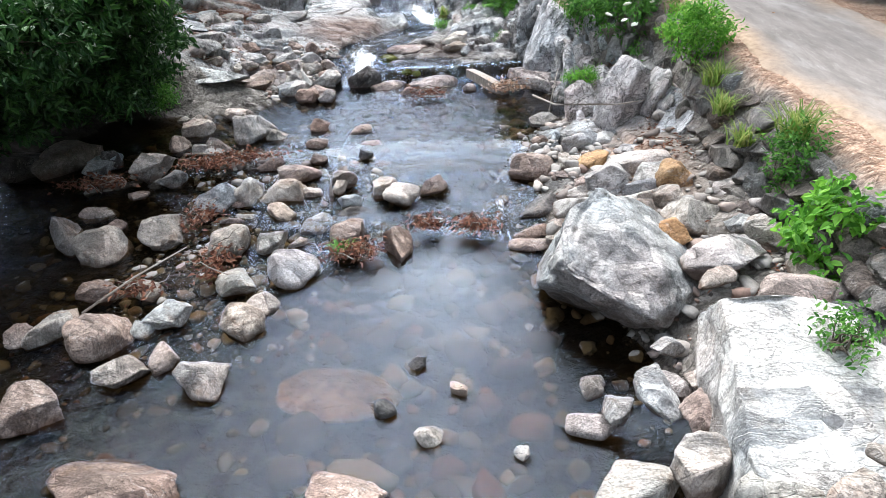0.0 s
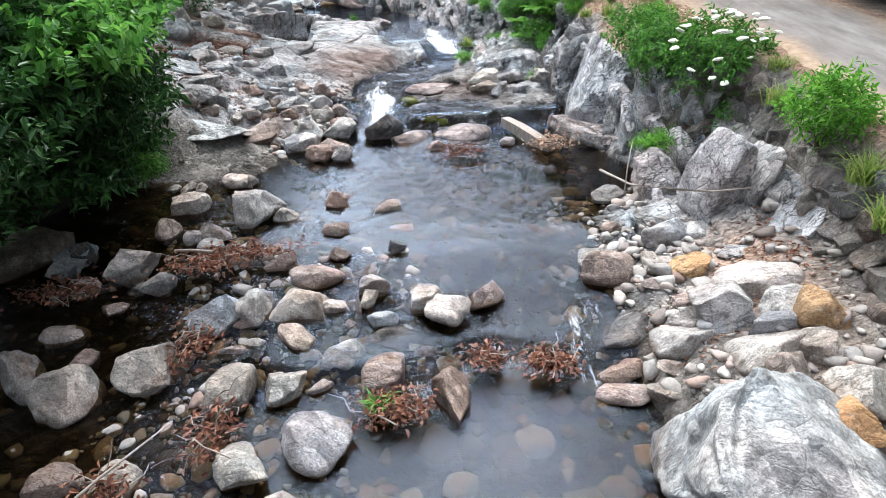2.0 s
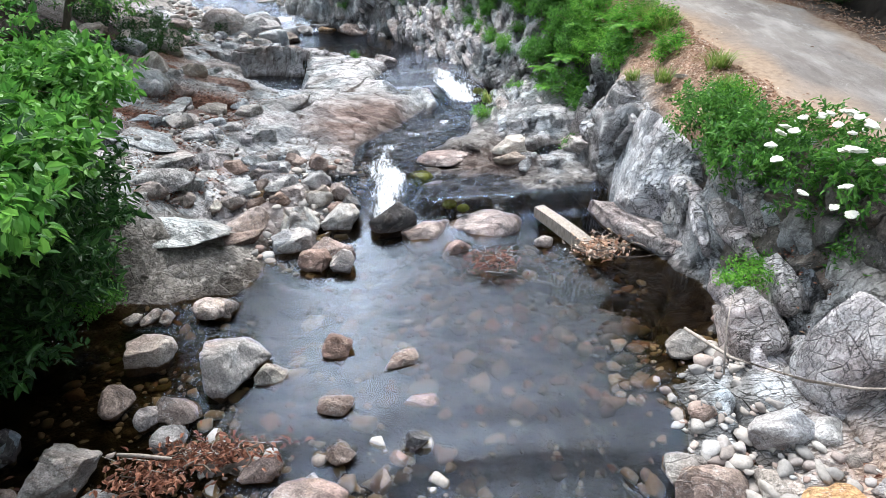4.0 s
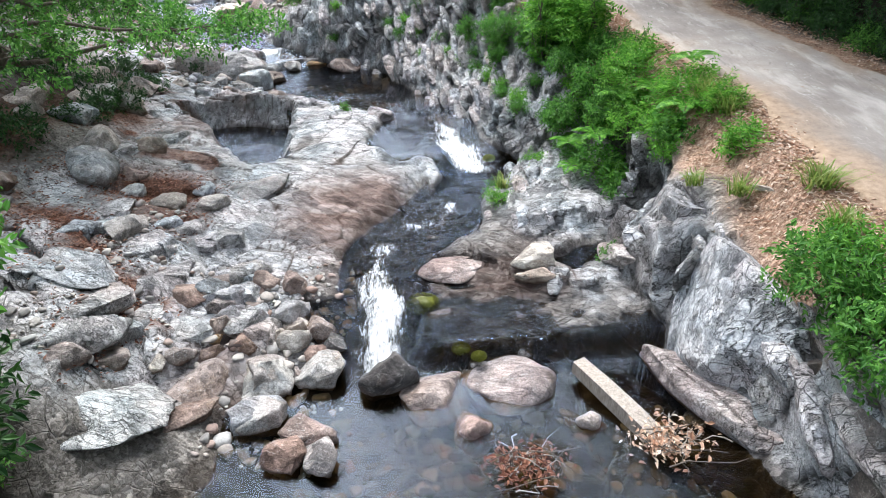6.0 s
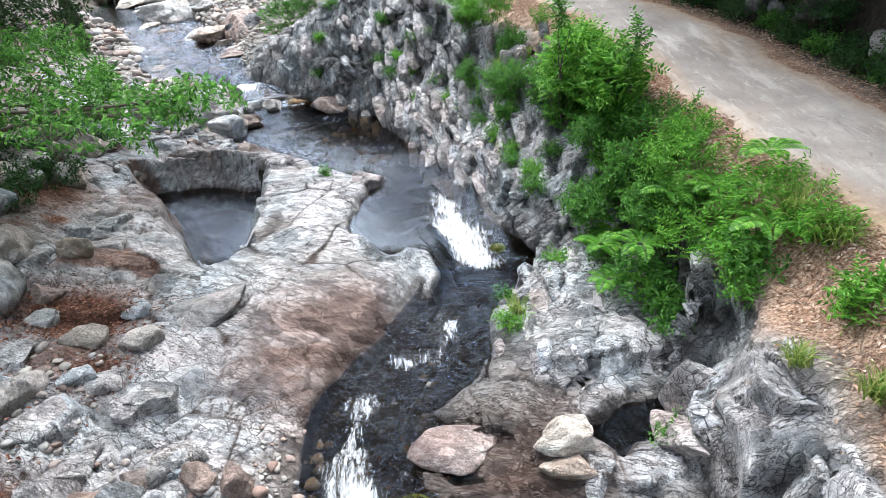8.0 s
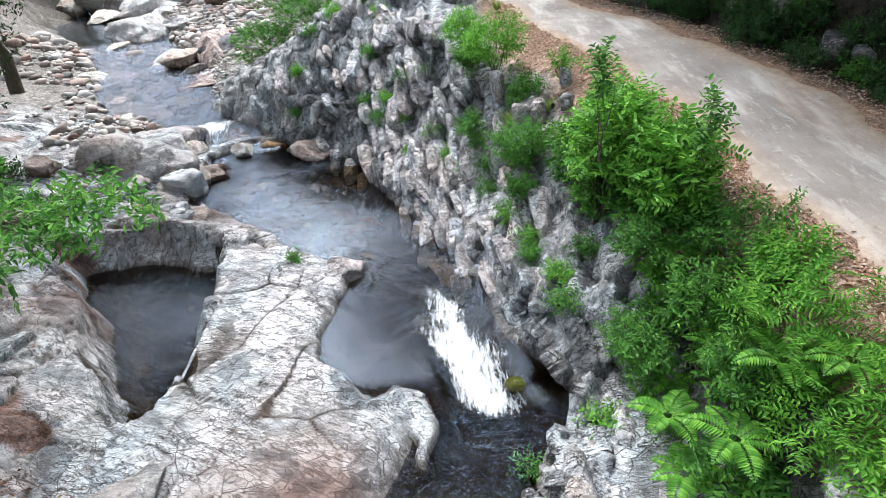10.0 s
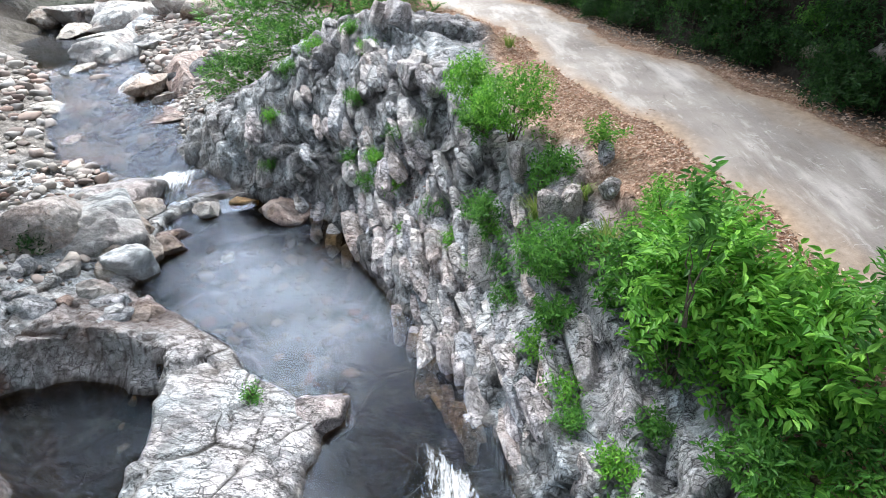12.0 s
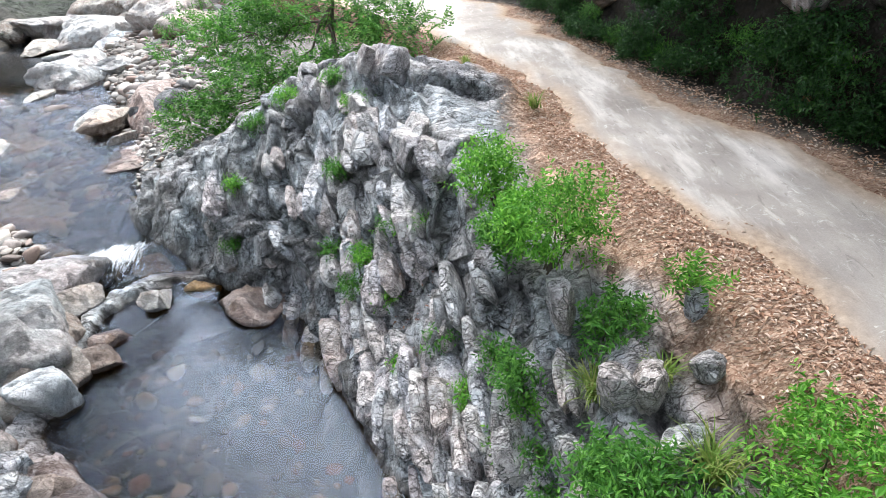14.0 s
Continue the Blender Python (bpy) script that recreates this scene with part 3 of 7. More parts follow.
def water_material():
    n = Nodes("stream_water", 0.03)
    nt, out = n.tree, n.tree.nodes["Material Output"]
    pos = n.add("ShaderNodeNewGeometry").outputs["Position"]
    rough, foam = n.attribute("ripple"), n.attribute("foam")
    flow = n.coords(pos, (1.9, 1.25, 1.0), (0, 0, 0.3))
    waves = n.math('ADD', n.noise(flow, 4.2, 3, 0.55, 1.2), n.math('MULTIPLY', n.noise(flow, 13.0, 3, 0.6, 1.5), 0.4))
    bump = n.add("ShaderNodeBump", Distance=0.07)
    n.link(waves, bump.inputs["Height"])
    n.link(n.math('MULTIPLY_ADD', rough, 1.25, 0.13), bump.inputs["Strength"])
    fres = n.add("ShaderNodeFresnel", IOR=1.31)
    n.link(bump.outputs[0], fres.inputs["Normal"])
    clear = n.add("ShaderNodeBsdfTransparent", Color=(0.56, 0.47, 0.33, 1))
    # the blue of the reflected sky is put into the gloss colour
    gloss = n.add("ShaderNodeBsdfGlossy", Roughness=0.05, Color=(0.68, 0.80, 1.0, 1))
    n.link(bump.outputs[0], gloss.inputs["Normal"])
    mix = n.add("ShaderNodeMixShader")
    n.link(fres.outputs[0], mix.inputs[0])
    n.link(clear.outputs[0], mix.inputs[1])
    n.link(gloss.outputs[0], mix.inputs[2])
    # white water
    froth = n.noise(n.coords(pos, (5.5, 1.3, 1.3), (0, 0, 0.25)), 2.6, 7, 0.75, 0.5)
    bubble = n.noise(pos, 16, 5, 0.75)
    seen = n.math('ADD', n.math('MULTIPLY', foam, 1.15), n.math('ADD', n.math('MULTIPLY_ADD', froth, 2.4, -0.65), n.math('MULTIPLY', bubble, 0.6)))
    cover = n.ramp(n.math('SUBTRACT', seen, 1.25), (0.0, 0.0), (0.8, 0.97))
    n.bsdf.inputs["Base Color"].default_value = (0.84, 0.86, 0.87, 1)
    n.bsdf.inputs["Roughness"].default_value = 0.6
    fb = n.bump(n.noise(n.coords(pos, (4, 2, 2)), 7, 5, 0.7), 0.8, 0.06)
    n.link(fb, n.bsdf.inputs["Normal"])
    top = n.add("ShaderNodeMixShader")
    n.link(cover, top.inputs[0])
    n.link(mix.outputs[0], top.inputs[1])
    n.link(n.bsdf.outputs[0], top.inputs[2])
    n.link(top.outputs[0], out.inputs[0])
    return n.mat


def road_material():
    n = Nodes("worn_concrete", 0.85)
    pos = n.add("ShaderNodeNewGeometry").outputs["Position"]
    along = n.coords(pos, (2.2, 0.5, 1.0), (0, 0, 0.12))
    base = n.ramp(n.noise(pos, 0.7, 5, 0.6), (0.3, (0.232, 0.201, 0.179)), (0.5, (0.329, 0.290, 0.260)), (0.72, (0.451, 0.409, 0.366)))
    base = n.mix(n.ramp(n.noise(along, 1.4, 5, 0.65), (0.45, 0.0), (0.7, 0.6)), base, (0.329, 0.299, 0.281))
    base = n.mix(n.ramp(n.noise(along, 3.2, 6, 0.75, 0.5), (0.55, 0.0), (0.66, 0.4)), base, (0.683, 0.634, 0.586))
    base = n.mix(n.ramp(n.noise(n.coords(pos, (0.9, 0.25, 1.0), (0, 0, 0.1)), 1.1, 4, 0.6), (0.52, 0.0), (0.66, 0.8)), base, (0.683, 0.634, 0.592))
    base = n.mix(n.ramp(n.noise(n.coords(pos, (4.5, 1.2, 1.0), (0, 0, -0.5)), 2.2, 5, 0.7, 0.8), (0.58, 0.0), (0.66, 0.5)), base, (0.183, 0.159, 0.140))
    scratch = n.ramp(n.math('ABSOLUTE', n.math('SUBTRACT', n.noise(n.coords(pos, (1.0, 1.6, 1.0), (0, 0, 0.6)), 1.6, 3, 0.5, 1.5), 0.5)), (0.0, 1.0), (0.007, 0.0))
    base = n.mix(n.math('MULTIPLY', scratch, n.ramp(n.noise(pos, 2.3, 3), (0.48, 0.0), (0.6, 0.7))), base, (0.720, 0.708, 0.647))
    # concrete darker and browner towards the track's lower end
    base = n.mix(n.math('MULTIPLY', n.attribute("old"), 0.62), base, n.ramp(n.noise(along, 2.0, 6, 0.7), (0.35, (0.10, 0.088, 0.080)), (0.65, (0.235, 0.208, 0.19))))
    base = n.mix(n.attribute("dust"), base, n.ramp(n.noise(pos, 9, 5), (0.3, (0.268, 0.183, 0.122)), (0.7, (0.464, 0.342, 0.244))))
    fine = n.noise(pos, 55, 4, 0.7)
    base = n.mix(0.35, base, n.ramp(fine, (0.3, 0.3), (0.7, 0.7)), 'OVERLAY')
    n.color(base)
    n.link(n.bump(n.math('ADD', fine, n.noise(pos, 6, 4)), 0.4, 0.01), n.bsdf.inputs["Normal"])
    return n.mat


def leaf_material(name, *tones, shine=0.45, glow=0.35):
    n = Nodes(name, shine)
    geo = n.add("ShaderNodeNewGeometry")
    step_ = 1.0 / max(len(tones) - 1, 1)
    col = n.ramp(geo.outputs["Random Per Island"], *[(i * step_, c) for i, c in enumerate(tones)])
    col = n.mix(0.3, col, n.ramp(n.noise(geo.outputs["Position"], 1.3, 3), (0.3, 0.3), (0.7, 0.7)), 'OVERLAY')
    n.color(col)
    back = n.add("ShaderNodeBsdfTranslucent")
    n.link(col, back.inputs[0])
    mix = n.add("ShaderNodeMixShader")
    mix.inputs[0].default_value = glow
    n.link(n.bsdf.outputs[0], mix.inputs[1])
    n.link(back.outputs[0], mix.inputs[2])
    n.link(mix.outputs[0], n.tree.nodes["Material Output"].inputs[0])
    return n.mat


def bark_material(name, a, b):
    n = Nodes(name, 0.85)
    vec = n.coords(n.add("ShaderNodeTexCoord").outputs["Object"], (9, 9, 2))
    f = n.noise(vec, 3, 6, 0.7)
    n.color(n.ramp(f, (0.3, a), (0.7, b)))
    n.link(n.bump(f, 0.6, 0.01), n.bsdf.inputs["Normal"])
    return n.mat


LAND, WATERM, ROADM = land_material(), water_material(), road_material()
LEAF = {
    # darker leaf copy for foliage in shade; the shade is in its colour
    "deep": leaf_material("shaded_green_leaf", (0.012, 0.045, 0.012), (0.028, 0.085, 0.022), (0.06, 0.15, 0.035), glow=0.25),
    "mid": leaf_material("green_leaf", (0.035, 0.12, 0.022), (0.085, 0.245, 0.042), (0.17, 0.38, 0.07), glow=0.45),
    "fresh": leaf_material("fresh_green_leaf", (0.060, 0.205, 0.024), (0.13, 0.35, 0.045), (0.26, 0.53, 0.08), glow=0.45),
    "grass": leaf_material("grass_blade", (0.12, 0.23, 0.04), (0.22, 0.32, 0.07), (0.36, 0.37, 0.13), glow=0.45),
    "dead": leaf_material("dead_leaf", (0.30, 0.16, 0.10), (0.50, 0.32, 0.22), (0.62, 0.45, 0.34), (0.74, 0.62, 0.52), shine=0.8, glow=0.1),
    "rust": leaf_material("wet_dead_leaf", (0.06, 0.025, 0.018), (0.16, 0.062, 0.038), (0.27, 0.115, 0.068), (0.34, 0.18, 0.12), shine=0.6, glow=0.05),
    "moss": leaf_material("moss", (0.08, 0.09, 0.01), (0.16, 0.16, 0.02), (0.12, 0.14, 0.02), glow=0.2),
    "bloom": leaf_material("white_petal", (0.75, 0.75, 0.62), (0.82, 0.82, 0.74), glow=0.2),
}
BARK = bark_material("bark", (0.06, 0.045, 0.035), (0.17, 0.14, 0.11))
DRIFT = bark_material("bleached_wood", (0.20, 0.165, 0.14), (0.44, 0.39, 0.34))

# ---- meshes from number arrays ----
def quick_mesh(name, verts, faces, mat, smooth=True):
    verts, faces = np.asarray(verts, np.float32), np.asarray(faces, np.int32)
    me = bpy.data.meshes.new(name)
    k = faces.shape[1]
    me.vertices.add(len(verts))
    me.vertices.foreach_set("co", verts.ravel())
    me.loops.add(faces.size)
    me.loops.foreach_set("vertex_index", faces.ravel())
    me.polygons.add(len(faces))
    me.polygons.foreach_set("loop_start", np.arange(0, faces.size, k, dtype=np.int32))
    me.polygons.foreach_set("use_smooth", np.full(len(faces), smooth))
    me.update(calc_edges=True)
    if mat:
        me.materials.append(mat)
    return me


def child(name, me, parent=None, label=""):
    ob = new(name, me)
    ob.parent = parent
    return tagged(ob, label)


def spaced(*runs):
    """Grid lines: (start, stop, step) runs joined together."""
    out = []
    for a, b, s in runs:
        out.extend(np.arange(a, b - 1e-6, s))
    out.append(runs[-1][1])
    return np.array(out)


def sheet(name, xs, ys, zfun, mat, keep=None, fields=None, shift=None):
    gx, gy = np.meshgrid(xs, ys)
    gz = zfun(gx, gy)
    idx = np.arange(gx.size).reshape(gx.shape)
    quads = np.stack([idx[:-1, :-1], idx[:-1, 1:], idx[1:, 1:], idx[1:, :-1]], -1).reshape(-1, 4)
    if keep is not None:
        quads = quads[keep(gx, gy, gz).ravel()[quads].any(1)]
    used = np.unique(quads)
    remap = np.full(gx.size, -1)
    remap[used] = np.arange(len(used))
    co = np.stack([gx, gy, gz], -1)
    values = {k: v for k, v in (fields(gx, gy, gz) if fields else {}).items()}
    if shift is not None:
        co = co + shift(gx, gy, gz)
    me = quick_mesh(name, co.reshape(-1, 3)[used], remap[quads], mat)
    for key, v in values.items():
        me.attributes.new(key, 'FLOAT', 'POINT').data.foreach_set("value", np.ascontiguousarray(v.ravel()[used], np.float32))
    return new(name, me)


def noise3(p, seed):
    """Smooth noise in space, -1 to 1; p has the shape (..., 3)."""
    i = np.floor(p).astype(np.int64)
    f = p - i
    f = f * f * (3 - 2 * f)
    out = 0
    for dz in (0, 1):
        for dy in (0, 1):
            for dx in (0, 1):
                w = (f[..., 0] if dx else 1 - f[..., 0]) * (f[..., 1] if dy else 1 - f[..., 1]) * (f[..., 2] if dz else 1 - f[..., 2])
                out = out + w * hash2(i[..., 0] + dx + 57 * (i[..., 2] + dz), i[..., 1] + dy + 131 * (i[..., 2] + dz), seed)
    return 2 * out - 1


def fbm3(p, seed, octaves=4):
    out, amp = 0, 1.0
    for o in range(octaves):
        out = out + amp * noise3(p * 2 ** o + 11.7 * o, seed + o)
        amp *= 0.5
    return out


LAYER = np.array(Euler((0.35, 0.5, 0.55)).to_matrix())
# the cliff's own sheets: along their dip, across them, and along their strike
SHEETS = np.array([(0.05, -0.90, -0.42), (0.86, -0.17, 0.47), (-0.50, -0.38, 0.78)]).T


def sheets(x, y, z):
    """Overlapping sheets of split rock on steep faces: how far they stand out, and the cracks under their edges with
    the shade painted into them.
    """
    p = np.stack([x, y, z], -1) @ SHEETS
    warp = fbm3(p * 0.55, 231, 3)
    out, shaded_gap = 0, 0
    for k, (period, along, deep) in enumerate(((1.25, 0.3, 0.46), (0.5, 0.6, 0.19), (0.2, 1.2, 0.06))):
        s_ = p[..., 1] / period + 0.8 * warp / (1 + k) + 0.6 * noise3(p * (along, 0.8, along * 1.3), 241 + k)
        cell = np.floor(s_)
        f = s_ - cell
        size = 0.35 + 0.65 * hash2(cell, np.floor(p[..., 0] * along + 3 * hash2(cell, cell, 251 + k)), 261 + k)
        out = out + deep * size * (f - 0.5 - 0.9 * step(0.82, 1.0, f) * f)
        shaded_gap = np.maximum(shaded_gap, size * step(1 - 0.13 / period, 1 - 0.05 / period, f) * (1 - 0.25 * k))
    # joints that cut across the sheets
    q = p[..., 0] / 0.95 + 0.7 * noise3(p * 0.8, 271) + 0.37 * np.floor(p[..., 2] / 0.8)
    g = q - np.floor(q)
    out = out + 0.30 * (hash2(np.floor(q), np.floor(p[..., 2] / 0.8 + 0.4 * warp), 281) - 0.5)
    shaded_gap = np.maximum(shaded_gap, 0.9 * (1 - step(0.02, 0.09, g)))
    return out + 0.035 * fbm3(p * 2.4, 291, 3), shaded_gap


def steepness(x, y, z):
    gy_, gx_ = np.gradient(z)
    nx, ny = -gx_ / np.gradient(x, axis=1), -gy_ / np.gradient(y, axis=0)
    blur = np.hypot(nx, ny)
    for _ in range(3):
        blur[1:-1, 1:-1] = (blur[1:-1, 1:-1] * 2 + blur[:-2, 1:-1] + blur[2:, 1:-1] + blur[1:-1, :-2] + blur[1:-1, 2:]) / 6
    return nx, ny, blur


def cliff_zone(x, y):
    """1 on the cliff and knolls of the track's side, less on the far bank's slabs."""
    return step(0.3, 1.0, x - stream_x(y) - 0.3) * step(9.5, 10.5, y) * step(44, 41, y)


def cliff_shift(x, y, z):
    """Pushes steep bedrock in and out along its sheets and joints."""
    nx, ny, steep = steepness(x, y, z)
    size = np.sqrt(nx * nx + ny * ny + 1)
    out, _ = sheets(x, y, z)
    over = step(0.0, 0.25, z - water_z(x, y))
    amount = bedrock(x, y) * over * (0.25 + 0.95 * step(0.3, 1.1, steep)) * (0.25 + 0.75 * cliff_zone(x, y))
    n = np.stack([nx, ny, np.ones_like(nx)], -1) / size[..., None]
    return n * (out * amount)[..., None]


def land_fields(x, y, z):
    zone = cliff_zone(x, y)
    steep = step(0.35, 1.0, steepness(x, y, z)[2]) * zone
    left, right = smooth_at(y, ROAD_Y, ROAD_L), smooth_at(y, ROAD_RY, ROAD_R)
    patch = fbm(x * 0.9, y * 0.9, 121, 3)
    verge = step(-1.7, -0.9, x - left + 0.35 * patch) * (1 - step(right + 0.3, right + 1.0, x + 0.3 * patch))
    behind = step(0.0, 0.5, x - right + 0.3 * patch)
    u = x - stream_x(y)
    hollow = 1.4 * np.exp(-((x + 6.9 + 0.3 * patch) / 1.0) ** 2 - ((y - 21.4) / 0.65) ** 2) + np.exp(-((x + 6.0) / 0.5) ** 2 - ((y - 20.0) / 0.5) ** 2) + np.exp(-((x + 7.9 - (19.3 - y) + 0.4 * patch) / 0.55) ** 2) * step(16.6, 17.2, y) * step(20.4, 19.6, y)
    hollow = hollow + step(-9.0, -10.5, x + 0.8 * patch) * step(29, 27, y) * step(5, 14, y) + np.exp(-((x - 3.4) / 0.5) ** 2 - ((y - 8.8) / 1.4) ** 2)
    hollow = hollow + 0.8 * step(0.35, 0.8, fbm(x * 1.1, y * 1.1, 131, 3)) * step(-4.6, -6.0, u) * step(16, 18, y)
    verge = verge * step(-1.3, -0.8, z - road_z(y))
    verge = verge * np.maximum(step(12.5, 14.5, y), step(-0.5, -0.15, x - left + 0.2 * patch))
    litter = np.clip(np.maximum(verge, hollow), 0, 1) * (1 - 0.7 * behind)
    rose = 1.25 * np.exp(-((x + 2.6 + 0.35 * patch) / 1.6) ** 2 - ((y - 20.9 + 0.4 * patch) / 1.9) ** 2) + np.exp(-((x - 0.2) / 1.4) ** 2 - ((y - 18.3) / 1.1) ** 2) + np.exp(-((x + 4.2) / 0.9) ** 2 - ((y - 16.2) / 0.9) ** 2) + 0.8 * np.exp(-((x + 6.4) / 2.4) ** 2 - ((y - 30.3 + 0.4 * patch) / 1.0) ** 2) + 0.8 * np.exp(-((x + 7.7) / 0.8) ** 2 - ((y - 26.2) / 1.8) ** 2)
    # ground under trees and shrubs that takes the shade-darkened humus tone
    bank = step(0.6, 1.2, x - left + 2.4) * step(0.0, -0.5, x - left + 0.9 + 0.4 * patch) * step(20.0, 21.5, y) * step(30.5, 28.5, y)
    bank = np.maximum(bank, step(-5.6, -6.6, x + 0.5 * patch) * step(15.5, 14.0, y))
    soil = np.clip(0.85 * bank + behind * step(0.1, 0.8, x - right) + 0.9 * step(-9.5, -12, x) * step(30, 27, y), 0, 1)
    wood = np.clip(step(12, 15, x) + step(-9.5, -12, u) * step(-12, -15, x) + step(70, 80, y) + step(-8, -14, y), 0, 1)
    bed = step(0.02, -0.05, z - water_z(x, y)) * (np.abs(u) < 9) * step(78, 74, y)
    near = inside_by(SHELF, x, y)
    wet = np.clip(step(0.2, 0.05, z - water_z(x, y) + 0.07 * fbm(x * 2.5, y * 2.5, 127, 3)) * (np.abs(u) < 5.5) * step(62, 58, y) + 0.9 * step(-0.1, 0.25, near + 0.3 * fbm(x * 1.3, y * 1.3, 129, 3)) * step(1.6, 0.6, x), 0, 1)
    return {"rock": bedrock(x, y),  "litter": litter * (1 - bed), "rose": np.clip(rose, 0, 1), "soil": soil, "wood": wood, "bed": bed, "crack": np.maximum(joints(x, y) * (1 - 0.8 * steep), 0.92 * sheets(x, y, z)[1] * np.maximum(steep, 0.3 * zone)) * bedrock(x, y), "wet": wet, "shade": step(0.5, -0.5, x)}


XS = spaced((-240, -64, 16), (-64, -20, 2), (-20, -9.5, 0.3), (-9.5, -5.2, 0.06), (-5.2, 3.8, 0.04), (3.8, 5.6, 0.06), (5.6, 16, 0.4), (16, 60, 4), (60, 240, 18))
YS = spaced((-200, -40, 16), (-40, 0, 2), (0, 3, 0.2), (3, 14, 0.07), (14, 38.5, 0.045), (38.5, 43.1, 0.08), (43.1, 62, 0.35), (62, 120, 4), (120, 320, 20))
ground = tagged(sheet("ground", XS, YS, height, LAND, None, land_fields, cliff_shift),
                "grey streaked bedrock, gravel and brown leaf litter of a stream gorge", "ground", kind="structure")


def road_edge(x, y):
    left, right = smooth_at(y, ROAD_Y, ROAD_L), smooth_at(y, ROAD_RY, ROAD_R)
    wob = 0.22 * fbm(x * 0.7, y * 0.7, 141, 3)
    return np.minimum(x - left + wob, right - x + wob)


def road_fields(x, y, z):
    return {"old": step(22.0, 15.0, y + 0.6 * x + 1.2 * fbm(x * 0.5, y * 0.3, 157, 3) - 3.5), "dust": np.clip(1 - np.minimum(road_edge(x, y) / 0.75, 9) + 0.5 * fbm(x * 1.7, y * 0.6, 151, 3), 0, 1)}


road = tagged(sheet("road", spaced((-10, 8.5, 0.1)), spaced((-12, 60, 0.12)), lambda x, y: road_z(y) + 0.045 + 0.02 * fbm(x * 0.6, y * 0.6, 161, 3) - 0.14 * step(0.22, -0.1, road_edge(x, y) + 0.08 * fbm(x * 3, y * 3, 163, 2)), ROADM,
                    lambda x, y, z: road_edge(x, y) > -0.12, road_fields), "pale worn concrete track, dusty along its leafy edges", "road", kind="structure")


def water_fields(x, y, z):
    x = x + 0.22 * fbm(x * 1.7, y * 1.3, 191, 3)
    y = y + 0.18 * fbm(x * 1.9, y * 1.9, 195, 3)
    chute = np.exp(-((x - chute_x(y)) / 0.36) ** 2) * step(26.9, 25.6, y) * step(23.0, 23.7, y)
    fall = np.exp(-((x + 1.98) / np.interp(y, (16.4, 17.2, 19.2), (0.5, 0.42, 0.16))) ** 2) * step(16.0, 16.5, y) * np.interp(y, (17.5, 19.4), (1.0, 0.5)) * (y < 19.5)
    lip = 0.62 * np.exp(-((x + 1.3) / 0.5) ** 2 - ((y - 20.7) / 0.22) ** 2) + 0.6 * np.exp(-((x + 0.75) / 0.3) ** 2 - ((y - 21.4) / 0.5) ** 2) + 0.45 * np.exp(-((x + 2.0) / 0.5) ** 2 - ((y - 19.6) / 0.5) ** 2)
    side = 0.5 * np.exp(-((x - 1.25) / 0.22) ** 2 - ((y - 8.7) / 1.0) ** 2)
    head = np.exp(-((x + 8.3) / 0.9) ** 2 - ((y - 37.0) / 0.55) ** 2)
    foam = np.clip(np.maximum.reduce([chute, fall, lip, side, head]), 0, 1)
    foam = foam * (0.88 + 0.2 * fbm(x * 2.3, y * 1.2, 198, 3))
    riffle = np.clip(0.3 * np.exp(-((y - 9.6) / 1.4) ** 2) + step(16.0, 17.0, y) * step(23.8, 23.2, y) + 0.8 * np.exp(-((x + 0.9) / 1.2) ** 2 - ((y - 26.5) / 2.2) ** 2), 0, 1)
    riffle = np.maximum(riffle, 0.26 * step(10.5, 12, y) * step(15.9, 15.0, y) * step(-2.6, -0.8, x) * step(2.0, 1.2, x))
    riffle = np.maximum(riffle, 0.5 * step(36, 37, y) * step(53, 50, y))
    riffle = np.maximum(riffle, (0.02 + 0.3 * step(0.1, 0.7, fbm(x * 0.5, y * 0.5, 193, 2)) + 0.25 * step(-5.4, -6.4, x) * step(35, 33, y)) * step(24, 25, y) * step(36, 35, y))
    riffle = np.maximum(riffle, 0.2 * step(9, 8, y) * np.clip(1.2 - np.exp(-((x - 0.4) / 1.1) ** 2 - ((y - 6.6) / 1.8) ** 2), 0, 1))
    return {"foam": foam, "ripple": np.clip(np.maximum(riffle, foam), 0, 1)}


def water_height(x, y):
    f = water_fields(x, y, None)
    return water_z(x, y) + 0.012 * f["ripple"] * fbm(x * 3, y * 1.6, 171, 3) + 0.07 * f["foam"] * (0.7 + fbm(x * 3.5, y * 2, 181, 3))


water = tagged(sheet("water", spaced((-36, -9, 0.3), (-9, 4.2, 0.07)), spaced((-10, 3, 0.4), (3, 38, 0.07), (38, 76, 0.3)), water_height, WATERM,
                     lambda x, y, z: (height(x, y) < z + 0.12) & (np.abs(x - stream_x(y)) < np.interp(y, (37.2, 38.6, 52, 55), (8.5, 3.2, 3.4, 5.0))), water_fields),
               "clear shallow stream water, rippled, white where it falls", "water", kind="structure")

# ---- stones ----
def icosphere(level):
    bm = bmesh.new()
    bmesh.ops.create_icosphere(bm, subdivisions=level, radius=1.0)
    bm.verts.ensure_lookup_table()
    v = np.array([p.co[:] for p in bm.verts])
    f = np.array([[p.index for p in q.verts] for q in bm.faces])
    bm.free()
    return v, f


BALLS = {k: icosphere(k) for k in (2, 3, 4, 5, 6)}


